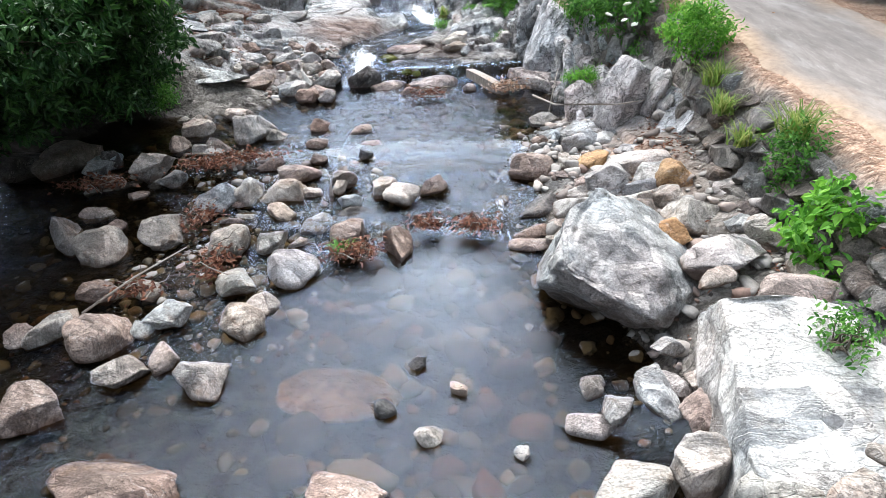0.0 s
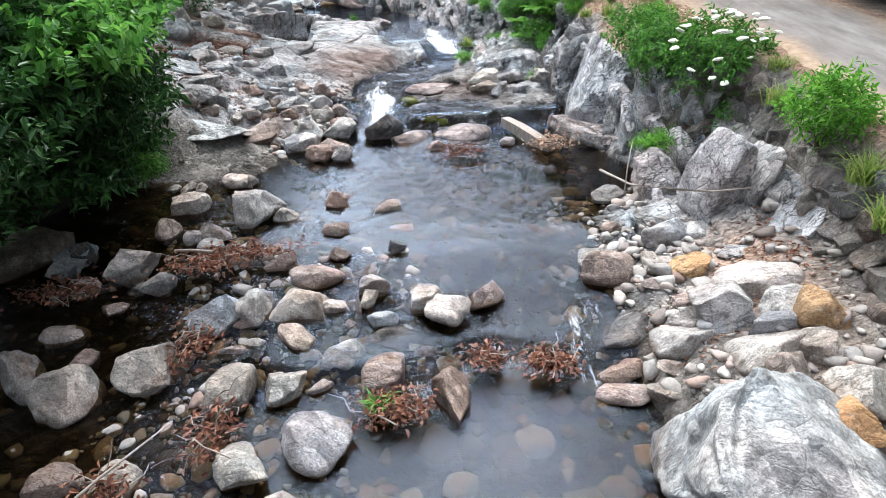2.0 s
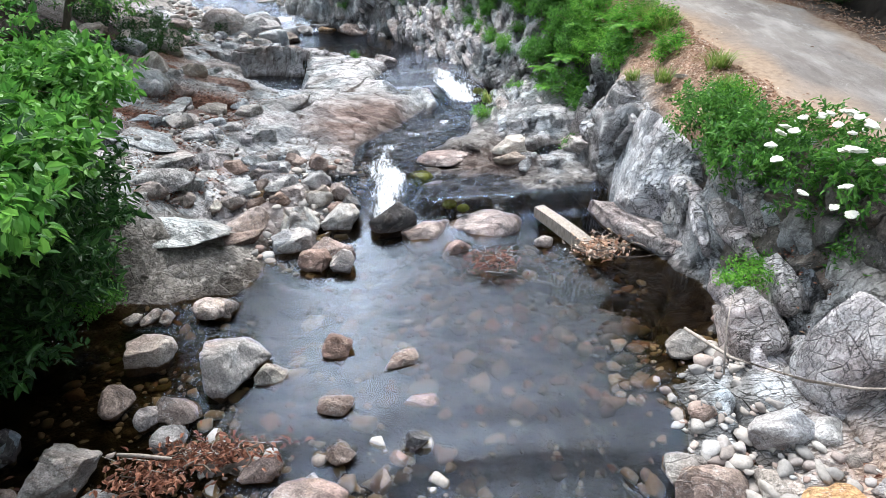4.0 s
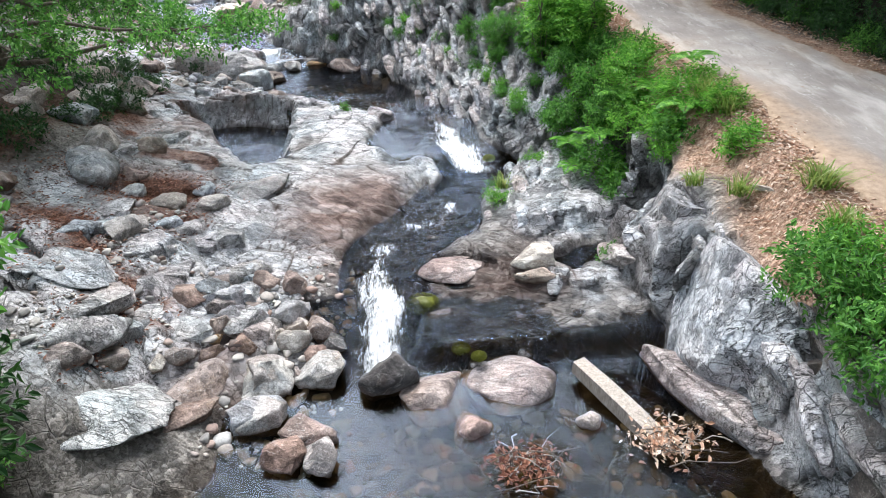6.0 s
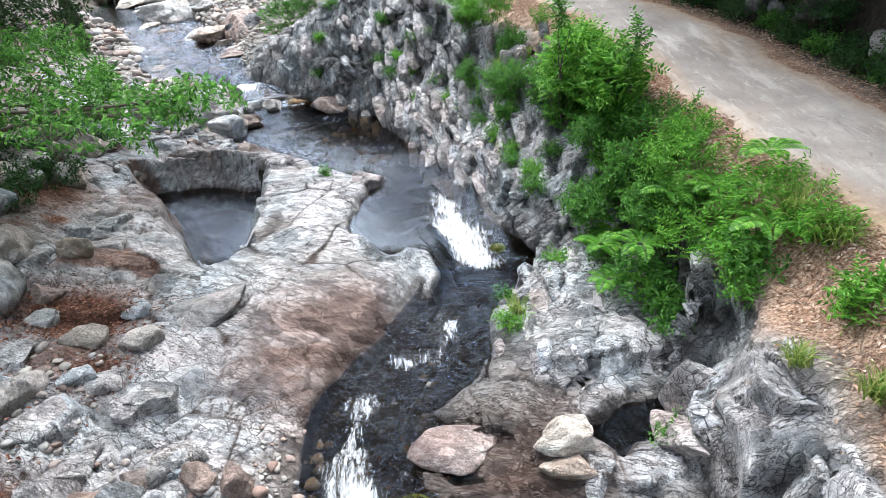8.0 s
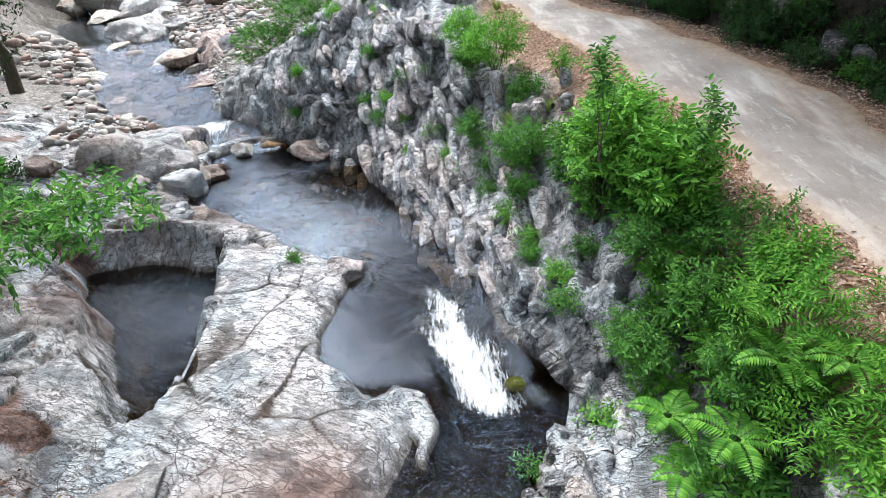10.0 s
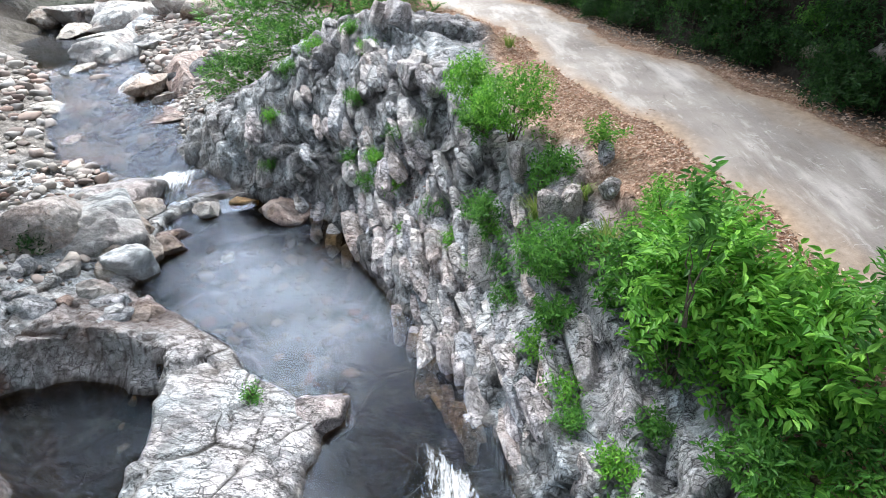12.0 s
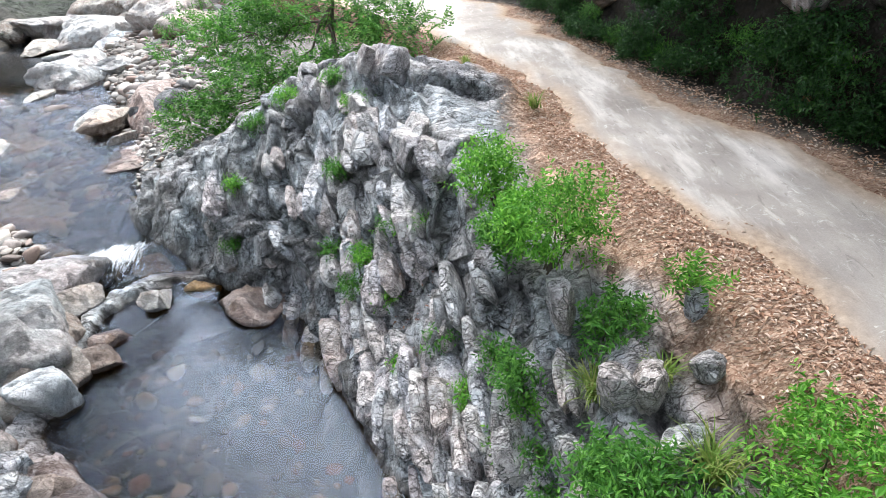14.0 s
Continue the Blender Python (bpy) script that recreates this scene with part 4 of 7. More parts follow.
def stone_shape(seed, level=4, cuts=9, sharp=0.05, rough=0.05, planes=()):
    """A boulder in a box from -0.5 to 0.5: a ball cut by planes with worn edges, then roughened."""
    rnd = np.random.RandomState(seed)
    v, f = BALLS[level]
    p = v * (1 + 0.22 * fbm3(v * 1.1 + seed, seed, 2))[:, None]
    flat = [(n / np.linalg.norm(n), rnd.uniform(0.5, 0.82)) for n in rnd.normal(size=(cuts, 3))]
    for n, d in flat + [(np.array(n) / np.linalg.norm(n), d) for n, d in planes]:
        over = p @ n - d
        p = p - n * (sharp * np.log1p(np.exp(np.clip(over / sharp, -30, 30))))[:, None]
    p = p + v * (rough * fbm3(v * 2.6 + 3 * seed, seed + 50, 4))[:, None]
    q = (p @ LAYER) * (2.0, 9.0, 3.0)
    p = p + v * (0.35 * rough * (np.abs(noise3(q + seed, seed + 90)) - 0.5))[:, None]
    p = p - (p.max(0) + p.min(0)) / 2
    return p / (p.max(0) - p.min(0)), f


ROUND = [quick_mesh("stone", *stone_shape(s, 4, 11, 0.06, 0.06), None) for s in range(16)]
BLOCK = [quick_mesh("block", *stone_shape(100 + s, 4, 14, 0.025, 0.07), None) for s in range(16)]
LOOKS = {
    "pale": "pale grey and cream river boulder, dry on top", "white": "sun-bleached white boulder on the stream bank", "grey": "mid-grey streaked river boulder",
    "blue": "blue-grey angular boulder with pale streaks", "russet": "reddish brown wet-footed river boulder", "rose": "smooth rose-brown rock worn by water",
    "crag": "blocky grey bedrock outcrop with open cracks",
    "shelf": "blue-grey block of bedrock with leaf-filled gaps", "ochre": "ochre yellow river boulder", "dark": "dark wet boulder beside the water",
}
STONES_MADE = [0]


def stone(x, y, z, wide, deep, high, look_, sink=0.35, yaw=None, tilt=0.12, mesh=None):
    """A boulder whose part above z is about `high`; the rest sits in the bed."""
    k = STONES_MADE[0]
    STONES_MADE[0] += 1
    rnd = random.Random(k * 7 + 1)
    angular = look_ in ("crag", "shelf") or rnd.random() < (0.7 if look_ in ("blue", "grey", "dark", "russet") else 0.4)
    me = mesh or (rnd.choice(BLOCK) if angular else rnd.choice(ROUND))
    ob = new("boulder", me)
    if not me.materials:
        me.materials.append(STONE[look_])
    ob.material_slots[0].link = 'OBJECT'
    ob.material_slots[0].material = STONE[look_]
    full = high / (1 - sink)
    turn = rnd.uniform(-25, 25) + rnd.choice((0, 180)) if yaw is None else yaw
    ob.matrix_world = Matrix.LocRotScale((x, y, z + high - full / 2), Euler((rnd.uniform(-tilt, tilt), rnd.uniform(-tilt, tilt), radians(turn))), (wide * 1.06, deep * 1.06, full))
    size = max(wide, deep)
    word = "large " if size > 1.1 else "small " if size < 0.35 else ""
    return tagged(ob, word + LOOKS[look_], "rock", "stream boulders")


stone(-4.28, 4.48, -0.60, 0.71, 0.56, 0.34, "russet")
stone(-2.93, 3.54, -0.60, 1.30, 0.72, 0.18, "russet")
stone(-4.15, 5.72, -0.60, 0.80, 0.72, 0.41, "russet")
stone(-4.89, 6.00, -0.60, 0.42, 0.69, 0.26, "grey")
stone(-5.23, 5.91, -0.60, 0.32, 0.37, 0.19, "russet")
stone(-4.85, 6.31, -0.60, 0.31, 0.31, 0.16, "pale")
stone(-3.53, 5.09, -0.60, 0.55, 0.43, 0.26, "grey")
stone(-3.17, 5.30, -0.60, 0.33, 0.43, 0.20, "pale")
stone(-2.54, 4.87, -0.60, 0.53, 0.51, 0.32, "pale")
stone(-3.68, 5.97, -0.60, 0.31, 0.32, 0.18, "pale")
stone(-3.44, 6.20, -0.60, 0.56, 0.50, 0.28, "pale")
stone(-4.00, 6.88, -0.60, 0.43, 0.39, 0.21, "pale")
stone(-4.63, 6.83, -0.60, 0.52, 0.51, 0.27, "russet")
stone(-2.39, 5.91, -0.60, 0.55, 0.53, 0.31, "pale")
stone(-2.26, 6.39, -0.60, 0.43, 0.35, 0.20, "pale")
stone(-2.73, 6.88, -0.60, 0.65, 0.50, 0.28, "pale")
stone(-2.04, 7.15, -0.60, 0.72, 0.67, 0.37, "blue")
stone(-6.31, 10.79, -0.05, 0.62, 0.49, 0.17, "blue")
stone(-7.22, 10.91, -0.08, 0.97, 1.30, 0.45, "grey")
stone(-7.88, 10.71, -0.10, 0.64, 1.09, 0.40, "dark")
stone(2.03, 3.74, 0.00, 0.35, 0.59, 0.22, "blue")
stone(2.24, 3.87, 0.00, 0.22, 0.38, 0.14, "grey")
stone(2.33, 3.46, 0.00, 0.47, 0.37, 0.25, "russet")
stone(2.06, 2.82, 0.10, 0.45, 0.41, 0.28, "pale")
stone(2.39, 2.98, 0.10, 0.28, 0.23, 0.15, "grey")
stone(2.26, 4.17, 0.20, 0.30, 0.20, 0.12, "blue")
stone(2.41, 3.82, 0.10, 0.18, 0.20, 0.11, "pale")
stone(1.70, 4.55, -0.60, 0.32, 0.28, 0.19, "grey")
stone(1.78, 3.95, -0.40, 0.29, 0.36, 0.18, "grey")
stone(1.61, 2.99, -0.30, 0.90, 0.50, 0.26, "pale")
stone(2.37, 2.37, 0.30, 0.57, 0.32, 0.22, "pale")
stone(2.65, 2.17, 0.60, 0.42, 0.23, 0.14, "pale")
stone(3.53, 4.46, 0.50, 0.71, 0.47, 0.26, "grey")
stone(3.36, 5.53, 0.30, 0.91, 0.53, 0.28, "grey")
stone(3.08, 6.33, 0.20, 0.42, 0.55, 0.26, "ochre")
stone(3.02, 7.21, 0.10, 0.50, 0.61, 0.30, "pale")
stone(3.56, 6.74, 0.20, 0.91, 0.71, 0.35, "pale")
stone(4.37, 7.09, 0.30, 0.90, 0.74, 0.33, "pale")
stone(4.04, 5.84, 0.40, 0.49, 0.63, 0.30, "grey")
stone(3.89, 6.32, 0.30, 0.31, 0.42, 0.19, "blue")
stone(2.91, 2.40, 0.70, 0.14, 0.15, 0.08, "pale")
stone(3.03, 5.01, 0.40, 0.44, 0.24, 0.13, "pale")
stone(3.99, 5.06, 0.40, 0.26, 0.45, 0.16, "pale")
stone(-1.06, 4.90, -0.88, 1.35, 0.77, 0.14, "russet")
stone(-0.79, 3.32, -0.60, 0.73, 0.44, 0.12, "russet")
stone(-0.16, 5.04, -0.60, 0.20, 0.18, 0.11, "dark")
stone(0.29, 4.61, -0.60, 0.22, 0.15, 0.10, "pale")
stone(-0.49, 4.35, -0.60, 0.21, 0.24, 0.13, "dark")
stone(-0.03, 3.94, -0.60, 0.28, 0.20, 0.13, "grey")
stone(0.84, 3.69, -0.60, 0.15, 0.14, 0.09, "pale")
stone(1.55, 3.96, -0.60, 0.48, 0.27, 0.19, "grey")
stone(-4.48, 13.52, -0.01, 0.55, 0.52, 0.25, "grey")
stone(-6.34, 10.48, -0.10, 0.55, 0.52, 0.29, "blue")
stone(-5.75, 13.44, -0.01, 0.28, 0.29, 0.14, "grey")
stone(-5.47, 13.47, -0.01, 0.30, 0.33, 0.15, "grey")
stone(-5.20, 13.42, -0.01, 0.24, 0.28, 0.14, "grey")
stone(-6.27, 10.87, -0.03, 0.43, 0.45, 0.24, "dark")
stone(-3.59, 15.66, -0.00, 0.74, 0.53, 0.35, "grey")
stone(-3.08, 14.82, -0.01, 0.60, 0.46, 0.31, "russet")
stone(-2.61, 14.83, -0.01, 0.44, 0.67, 0.28, "grey")
stone(0.05, 16.2, -0.12, 1.45, 1.2, 0.36, "rose", 0.55, -15, 0.05, ROUND[2])
stone(-1.05, 16.0, -0.12, 1.05, 0.95, 0.30, "rose", 0.55, 10, 0.05, ROUND[9])
stone(-0.54, 15.3, -0.10, 0.55, 0.75, 0.28, "rose", 0.5)
stone(-1.77, 16.32, -0.00, 0.89, 0.81, 0.54, "dark")
stone(-8.62, 23.63, 0.80, 0.57, 0.94, 0.35, "grey")
stone(-7.03, 21.74, 0.80, 0.76, 0.74, 0.31, "pale")
stone(-6.26, 22.31, 0.80, 0.73, 0.68, 0.29, "grey")
stone(-5.99, 21.49, 0.80, 0.79, 0.66, 0.29, "grey")
stone(-8.31, 22.01, 0.90, 0.77, 1.07, 0.43, "grey")
stone(-8.77, 21.02, 0.80, 0.67, 0.55, 0.23, "grey")
stone(-9.46, 21.03, 0.80, 1.08, 1.09, 0.45, "grey")
stone(-0.65, 18.70, 0.42, 1.18, 0.76, 0.15, "rose")
stone(0.83, 18.57, 0.60, 0.76, 0.60, 0.33, "pale")
stone(0.83, 18.19, 0.50, 0.73, 0.43, 0.25, "pale")
stone(1.06, 15.15, -0.00, 0.35, 0.26, 0.18, "pale")
stone(-9.77, 34.26, 0.90, 2.88, 4.09, 1.62, "grey")
stone(-7.73, 32.87, 0.90, 1.25, 1.66, 0.69, "grey")
stone(-8.48, 35.49, 1.00, 1.10, 1.34, 0.48, "grey")
stone(-4.39, 34.86, 0.92, 1.28, 1.06, 0.42, "russet")
stone(-7.24, 34.25, 0.92, 0.88, 0.57, 0.22, "russet")
stone(-12.44, 40.12, 1.00, 2.67, 2.13, 0.62, "grey")
stone(-14.18, 36.72, 1.20, 2.07, 3.53, 1.17, "dark")
stone(-16.08, 46.79, 1.50, 1.50, 2.19, 0.46, "pale")
stone(-15.49, 47.91, 1.50, 1.17, 1.67, 0.35, "pale")
stone(-12.74, 43.94, 1.40, 0.94, 1.39, 0.34, "russet")
stone(-13.67, 42.19, 1.40, 0.98, 1.21, 0.30, "pale")
stone(-18.02, 48.67, 1.40, 1.55, 2.64, 0.66, "pale")
stone(-13.26, 37.96, 1.30, 0.79, 1.26, 0.37, "grey")
stone(-13.17, 36.76, 1.30, 0.66, 1.12, 0.35, "grey")
stone(-16.89, 55.05, 2.30, 3.42, 5.81, 1.23, "white")
stone(-10.16, 47.32, 1.90, 2.90, 4.94, 1.41, "dark")
stone(-9.90, 43.97, 1.60, 2.46, 2.56, 0.63, "grey")
stone(-12.25, 46.63, 2.00, 1.82, 3.09, 0.73, "pale")
stone(-17.86, 52.61, 2.20, 1.10, 1.87, 0.43, "pale")
stone(-15.94, 44.03, 1.50, 0.86, 1.36, 0.31, "pale")
stone(-15.65, 44.89, 1.50, 0.76, 1.30, 0.32, "pale")
stone(-15.74, 42.33, 1.50, 0.70, 1.19, 0.29, "pale")
stone(-7.55, 32.55, 0.92, 1.15, 1.1, 0.72, "white", 0.3, 10, 0.05, ROUND[5])
stone(-7.14, 33.49, 0.92, 1.00, 0.73, 0.42, "russet")
stone(-6.40, 30.36, 0.92, 0.79, 0.53, 0.35, "russet")
stone(-8.47, 34.19, 0.95, 1.54, 1.37, 0.74, "grey")
stone(-7.25, 37.06, 0.95, 1.27, 0.82, 0.41, "russet")
stone(-5.70, 36.14, 0.92, 1.11, 0.61, 0.24, "ochre")
stone(-6.67, 35.48, 0.93, 0.63, 0.71, 0.38, "grey")
stone(-12.36, 42.89, 1.50, 0.88, 0.97, 0.33, "grey")
stone(-13.41, 42.69, 1.50, 0.69, 0.84, 0.28, "pale")
stone(-15.56, 45.52, 1.50, 1.06, 1.24, 0.37, "pale")
stone(-14.94, 46.07, 1.60, 1.42, 1.11, 0.32, "pale")
stone(-13.11, 41.21, 1.50, 0.79, 1.01, 0.36, "grey")
stone(-17.55, 51.51, 2.00, 1.05, 1.78, 0.57, "pale")
stone(-11.15, 45.20, 1.80, 0.90, 1.46, 0.46, "grey")
stone(-9.57, 43.40, 1.70, 2.58, 2.42, 0.28, "rose")
stone(-26.53, 71.31, 2.60, 4.51, 7.66, 1.26, "white")
stone(-23.77, 71.98, 2.60, 3.62, 6.16, 1.37, "white")
stone(-17.48, 61.89, 2.60, 3.06, 5.19, 1.10, "white")
stone(-20.49, 71.99, 2.90, 3.23, 5.48, 1.13, "pale")
stone(-29.17, 70.21, 2.80, 2.36, 4.02, 1.22, "pale")
stone(-23.38, 63.69, 2.60, 2.06, 3.49, 0.74, "pale")
stone(-20.45, 61.80, 2.40, 3.27, 3.76, 0.63, "pale")
stone(-16.17, 55.13, 1.80, 1.12, 1.91, 0.52, "dark")
stone(-12.84, 47.55, 1.70, 2.06, 2.09, 0.61, "pale")
stone(-14.92, 62.51, 2.30, 1.68, 2.86, 0.94, "dark")
stone(-4.73, 35.32, 0.95, 0.87, 0.68, 0.38, "russet")
stone(-7.37, 31.12, 0.93, 0.45, 0.36, 0.22, "grey")
stone(-11.11, 26.93, 0.85, 1.38, 1.71, 0.68, "crag")
stone(-13.24, 33.82, 0.90, 1.96, 1.44, 0.42, "grey")
stone(-8.34, 22.13, 0.90, 0.76, 0.49, 0.25, "grey")
stone(-6.33, 21.94, 0.90, 0.71, 0.61, 0.34, "grey")
stone(-6.97, 21.44, 0.90, 0.71, 0.58, 0.32, "pale")
stone(-11.45, 29.13, 1.00, 0.47, 0.81, 0.29, "dark")
stone(-9.34, 28.93, 1.00, 0.47, 0.78, 0.29, "pale")
stone(-17.14, 51.90, 1.30, 1.24, 2.12, 0.48, "pale")
stone(-15.60, 40.65, 1.40, 1.09, 1.60, 0.41, "grey")
stone(-9.4, 36.3, 0.95, 2.4, 2.0, 0.85, "blue", 0.35, 5, 0.05, ROUND[7])
stone(-8.95, 33.90, 0.90, 2.5, 2.9, 1.25, "blue", 0.35, 20, 0.05, ROUND[3])
stone(-10.15, 47.26, 1.80, 2.92, 4.97, 1.52, "rose")
stone(-12.96, 47.47, 1.70, 2.26, 2.84, 0.80, "pale")
stone(-9.90, 44.32, 1.60, 2.68, 2.85, 0.31, "rose")
stone(-15.85, 45.48, 1.50, 1.67, 2.24, 0.65, "pale")
stone(-15.00, 46.25, 1.50, 1.31, 1.29, 0.36, "blue")
stone(-17.44, 51.55, 1.60, 1.17, 1.98, 0.55, "pale")
stone(-12.27, 42.70, 1.50, 0.79, 1.00, 0.33, "russet")
stone(-13.30, 41.46, 1.40, 0.86, 0.98, 0.33, "pale")
stone(-12.05, 39.61, 1.30, 2.41, 2.26, 0.29, "rose")

# stones of the gravel bar and the bank opposite
stone(-3.72, 9.37, -0.37, 0.82, 0.60, 0.36, "blue")
stone(-3.21, 9.54, -0.34, 0.50, 0.72, 0.42, "pale")
stone(-2.58, 9.52, -0.33, 0.74, 0.59, 0.35, "pale")
stone(-2.38, 10.04, -0.20, 0.75, 0.41, 0.26, "rose")
stone(-2.12, 10.57, -0.11, 0.35, 0.31, 0.20, "russet")
stone(-2.26, 11.28, -0.05, 0.44, 0.30, 0.20, "russet")
stone(-1.52, 9.76, -0.25, 0.44, 0.46, 0.28, "grey")
stone(-1.61, 9.52, -0.30, 0.24, 0.38, 0.24, "pale")
stone(-1.39, 9.19, -0.39, 0.38, 0.25, 0.17, "white")
stone(-2.10, 9.42, -0.32, 0.35, 0.28, 0.18, "pale")
stone(-2.56, 8.96, -0.49, 0.56, 0.40, 0.25, "pale")
stone(-1.91, 8.74, -0.57, 0.57, 0.38, 0.24, "pale")
stone(-1.28, 8.94, -0.50, 0.71, 0.39, 0.15, "dark")
stone(-1.34, 8.21, -0.63, 0.60, 0.64, 0.38, "russet")
stone(-2.56, 8.08, -0.63, 0.56, 0.52, 0.31, "grey")
stone(-2.13, 8.17, -0.63, 0.33, 0.24, 0.16, "grey")
stone(-3.19, 8.09, -0.63, 0.58, 0.74, 0.43, "pale")
stone(-4.33, 8.52, -0.63, 0.66, 0.83, 0.49, "grey")
stone(-5.27, 8.15, -0.63, 0.78, 0.75, 0.44, "pale")
stone(-0.80, 9.48, -0.32, 0.42, 0.39, 0.24, "grey")
stone(-0.50, 9.26, -0.41, 0.60, 0.55, 0.33, "pale")
stone(0.05, 9.55, -0.30, 0.54, 0.37, 0.24, "rose")
stone(-0.48, 7.77, -0.63, 0.43, 0.73, 0.43, "russet")
stone(-5.32, 10.44, -0.16, 0.77, 0.76, 0.45, "grey")
stone(-4.27, 11.36, -0.05, 0.66, 0.45, 0.28, "russet")
stone(-5.17, 11.53, -0.05, 0.35, 0.45, 0.28, "russet")
stone(-3.73, 12.04, -0.05, 0.78, 0.93, 0.54, "blue")
stone(-3.23, 11.91, -0.05, 0.46, 0.35, 0.22, "pale")
stone(-2.40, 12.42, -0.04, 0.47, 0.44, 0.27, "russet")
stone(-1.48, 12.12, -0.05, 0.49, 0.27, 0.17, "russet")
stone(-1.18, 11.36, -0.05, 0.44, 0.24, 0.09, "rose")
stone(-5.08, 12.48, -0.04, 0.68, 0.52, 0.32, "grey")
stone(-4.52, 13.60, -0.04, 0.68, 0.38, 0.24, "grey")
stone(-5.31, 8.75, -0.56, 0.37, 0.44, 0.27, "russet")
stone(-5.86, 9.32, -0.53, 0.62, 0.38, 0.24, "pale")
stone(-5.94, 8.43, -0.67, 0.40, 0.68, 0.63, "grey")
stone(-5.91, 10.20, -0.31, 0.37, 0.48, 0.30, "russet")
stone(-6.51, 10.80, -0.28, 0.75, 0.41, 0.16, "grey")
stone(-3.33, 8.80, -0.53, 0.45, 0.25, 0.17, "rose")
stone(-4.61, 11.23, -0.05, 0.28, 0.32, 0.21, "grey")
stone(-4.20, 10.87, -0.07, 0.36, 0.38, 0.24, "blue")
stone(-3.01, 10.42, -0.14, 0.50, 0.34, 0.22, "russet")
stone(-4.78, 10.10, -0.19, 0.52, 0.36, 0.23, "blue")
stone(-3.67, 16.53, -0.02, 0.70, 0.84, 0.49, "blue")
stone(-2.87, 15.28, -0.03, 0.94, 0.52, 0.30, "rose")
stone(-1.74, 9.31, -0.34, 0.09, 0.15, 0.38, "pale")
stone(-1.84, 9.15, -0.39, 0.15, 0.14, 0.11, "grey")
stone(-1.88, 8.55, -0.60, 0.28, 0.16, 0.12, "grey")
stone(-5.25, 9.62, -0.26, 0.39, 0.22, 0.10, "russet")
stone(-2.41, 10.24, -0.15, 0.16, 0.16, 0.12, "grey")
stone(-3.10, 8.93, -0.47, 0.30, 0.17, 0.09, "grey")
stone(-1.23, 10.70, -0.08, 0.29, 0.21, 0.15, "dark")
stone(-2.32, 8.72, -0.54, 0.33, 0.18, 0.08, "pale")
stone(-3.30, 9.24, -0.36, 0.31, 0.17, 0.10, "russet")
stone(1.86, 9.80, -0.26, 0.85, 0.61, 0.36, "russet")
stone(2.89, 10.49, -0.04, 0.73, 0.67, 0.40, "white")
stone(1.66, 10.19, -0.18, 0.45, 0.37, 0.23, "grey")
stone(2.56, 9.70, -0.12, 0.56, 0.40, 0.25, "pale")
stone(2.83, 9.41, -0.00, 0.47, 0.46, 0.28, "ochre")
stone(1.86, 8.82, -0.57, 0.92, 0.66, 0.39, "dark")
stone(2.88, 8.46, -0.04, 0.78, 0.87, 0.51, "blue")
stone(3.39, 8.71, 0.16, 1.01, 0.64, 0.38, "white")
stone(2.41, 9.32, -0.13, 0.54, 0.30, 0.11, "russet")
stone(2.35, 8.13, -0.26, 0.80, 0.52, 0.32, "pale")
stone(2.65, 8.74, -0.08, 0.52, 0.29, 0.15, "russet")
stone(2.51, 8.47, -0.14, 0.58, 0.32, 0.19, "pale")
stone(2.17, 7.85, -0.35, 0.51, 0.28, 0.11, "pale")
stone(1.96, 7.62, -0.57, 0.44, 0.31, 0.20, "pale")
stone(3.26, 7.96, 0.13, 0.71, 0.39, 0.23, "blue")
stone(3.04, 7.54, 0.01, 0.91, 0.58, 0.35, "pale")
stone(3.46, 8.20, 0.20, 0.69, 0.47, 0.29, "pale")
stone(3.66, 7.87, 0.25, 0.55, 0.63, 0.38, "ochre")
stone(3.45, 7.43, 0.10, 0.46, 0.62, 0.37, "pale")
stone(1.54, 7.73, -0.63, 0.67, 0.37, 0.15, "rose")
stone(3.27, 10.27, 0.09, 0.34, 0.40, 0.25, "white")
stone(2.42, 12.04, -0.05, 0.68, 0.47, 0.29, "grey")
stone(1.95, 9.42, -0.30, 0.23, 0.17, 0.12, "russet")
stone(3.50, 9.46, 0.22, 0.57, 0.31, 0.13, "blue")
stone(3.57, 9.93, 0.14, 0.68, 0.37, 0.12, "grey")
stone(2.17, 10.81, -0.04, 0.35, 0.32, 0.20, "russet")
stone(2.81, 8.15, -0.02, 0.49, 0.34, 0.22, "blue")
stone(1.64, 8.14, -0.63, 0.63, 0.35, 0.18, "russet")
# jointed blocks and cobbles of the far bank
stone(-6.89, 17.69, 1.45, 1.62, 1.12, 0.30, "shelf", 0.45, None, 0.08)
stone(-6.45, 16.53, 1.12, 1.64, 1.16, 0.31, "shelf", 0.45, None, 0.08)
stone(-5.78, 15.43, 0.56, 2.41, 1.37, 0.32, "shelf", 0.45, None, 0.08)
stone(-5.83, 18.15, 0.82, 1.03, 1.35, 0.36, "shelf", 0.45, None, 0.08)
stone(-5.78, 17.19, 0.72, 0.88, 0.90, 0.24, "shelf", 0.45, None, 0.08)
stone(-4.99, 16.89, 0.65, 0.91, 0.67, 0.19, "shelf", 0.45, None, 0.08)
stone(-4.65, 16.16, 0.12, 0.97, 0.94, 0.45, "rose")
stone(-4.66, 15.50, 0.22, 1.03, 0.57, 0.20, "russet")
stone(-4.95, 21.55, 0.95, 1.7, 1.3, 0.42, "blue", 0.4, 20, 0.05, BLOCK[4])
stone(-6.48, 20.79, 1.27, 0.72, 0.54, 0.27, "pale")
stone(-6.11, 21.74, 1.11, 0.66, 0.52, 0.27, "blue")
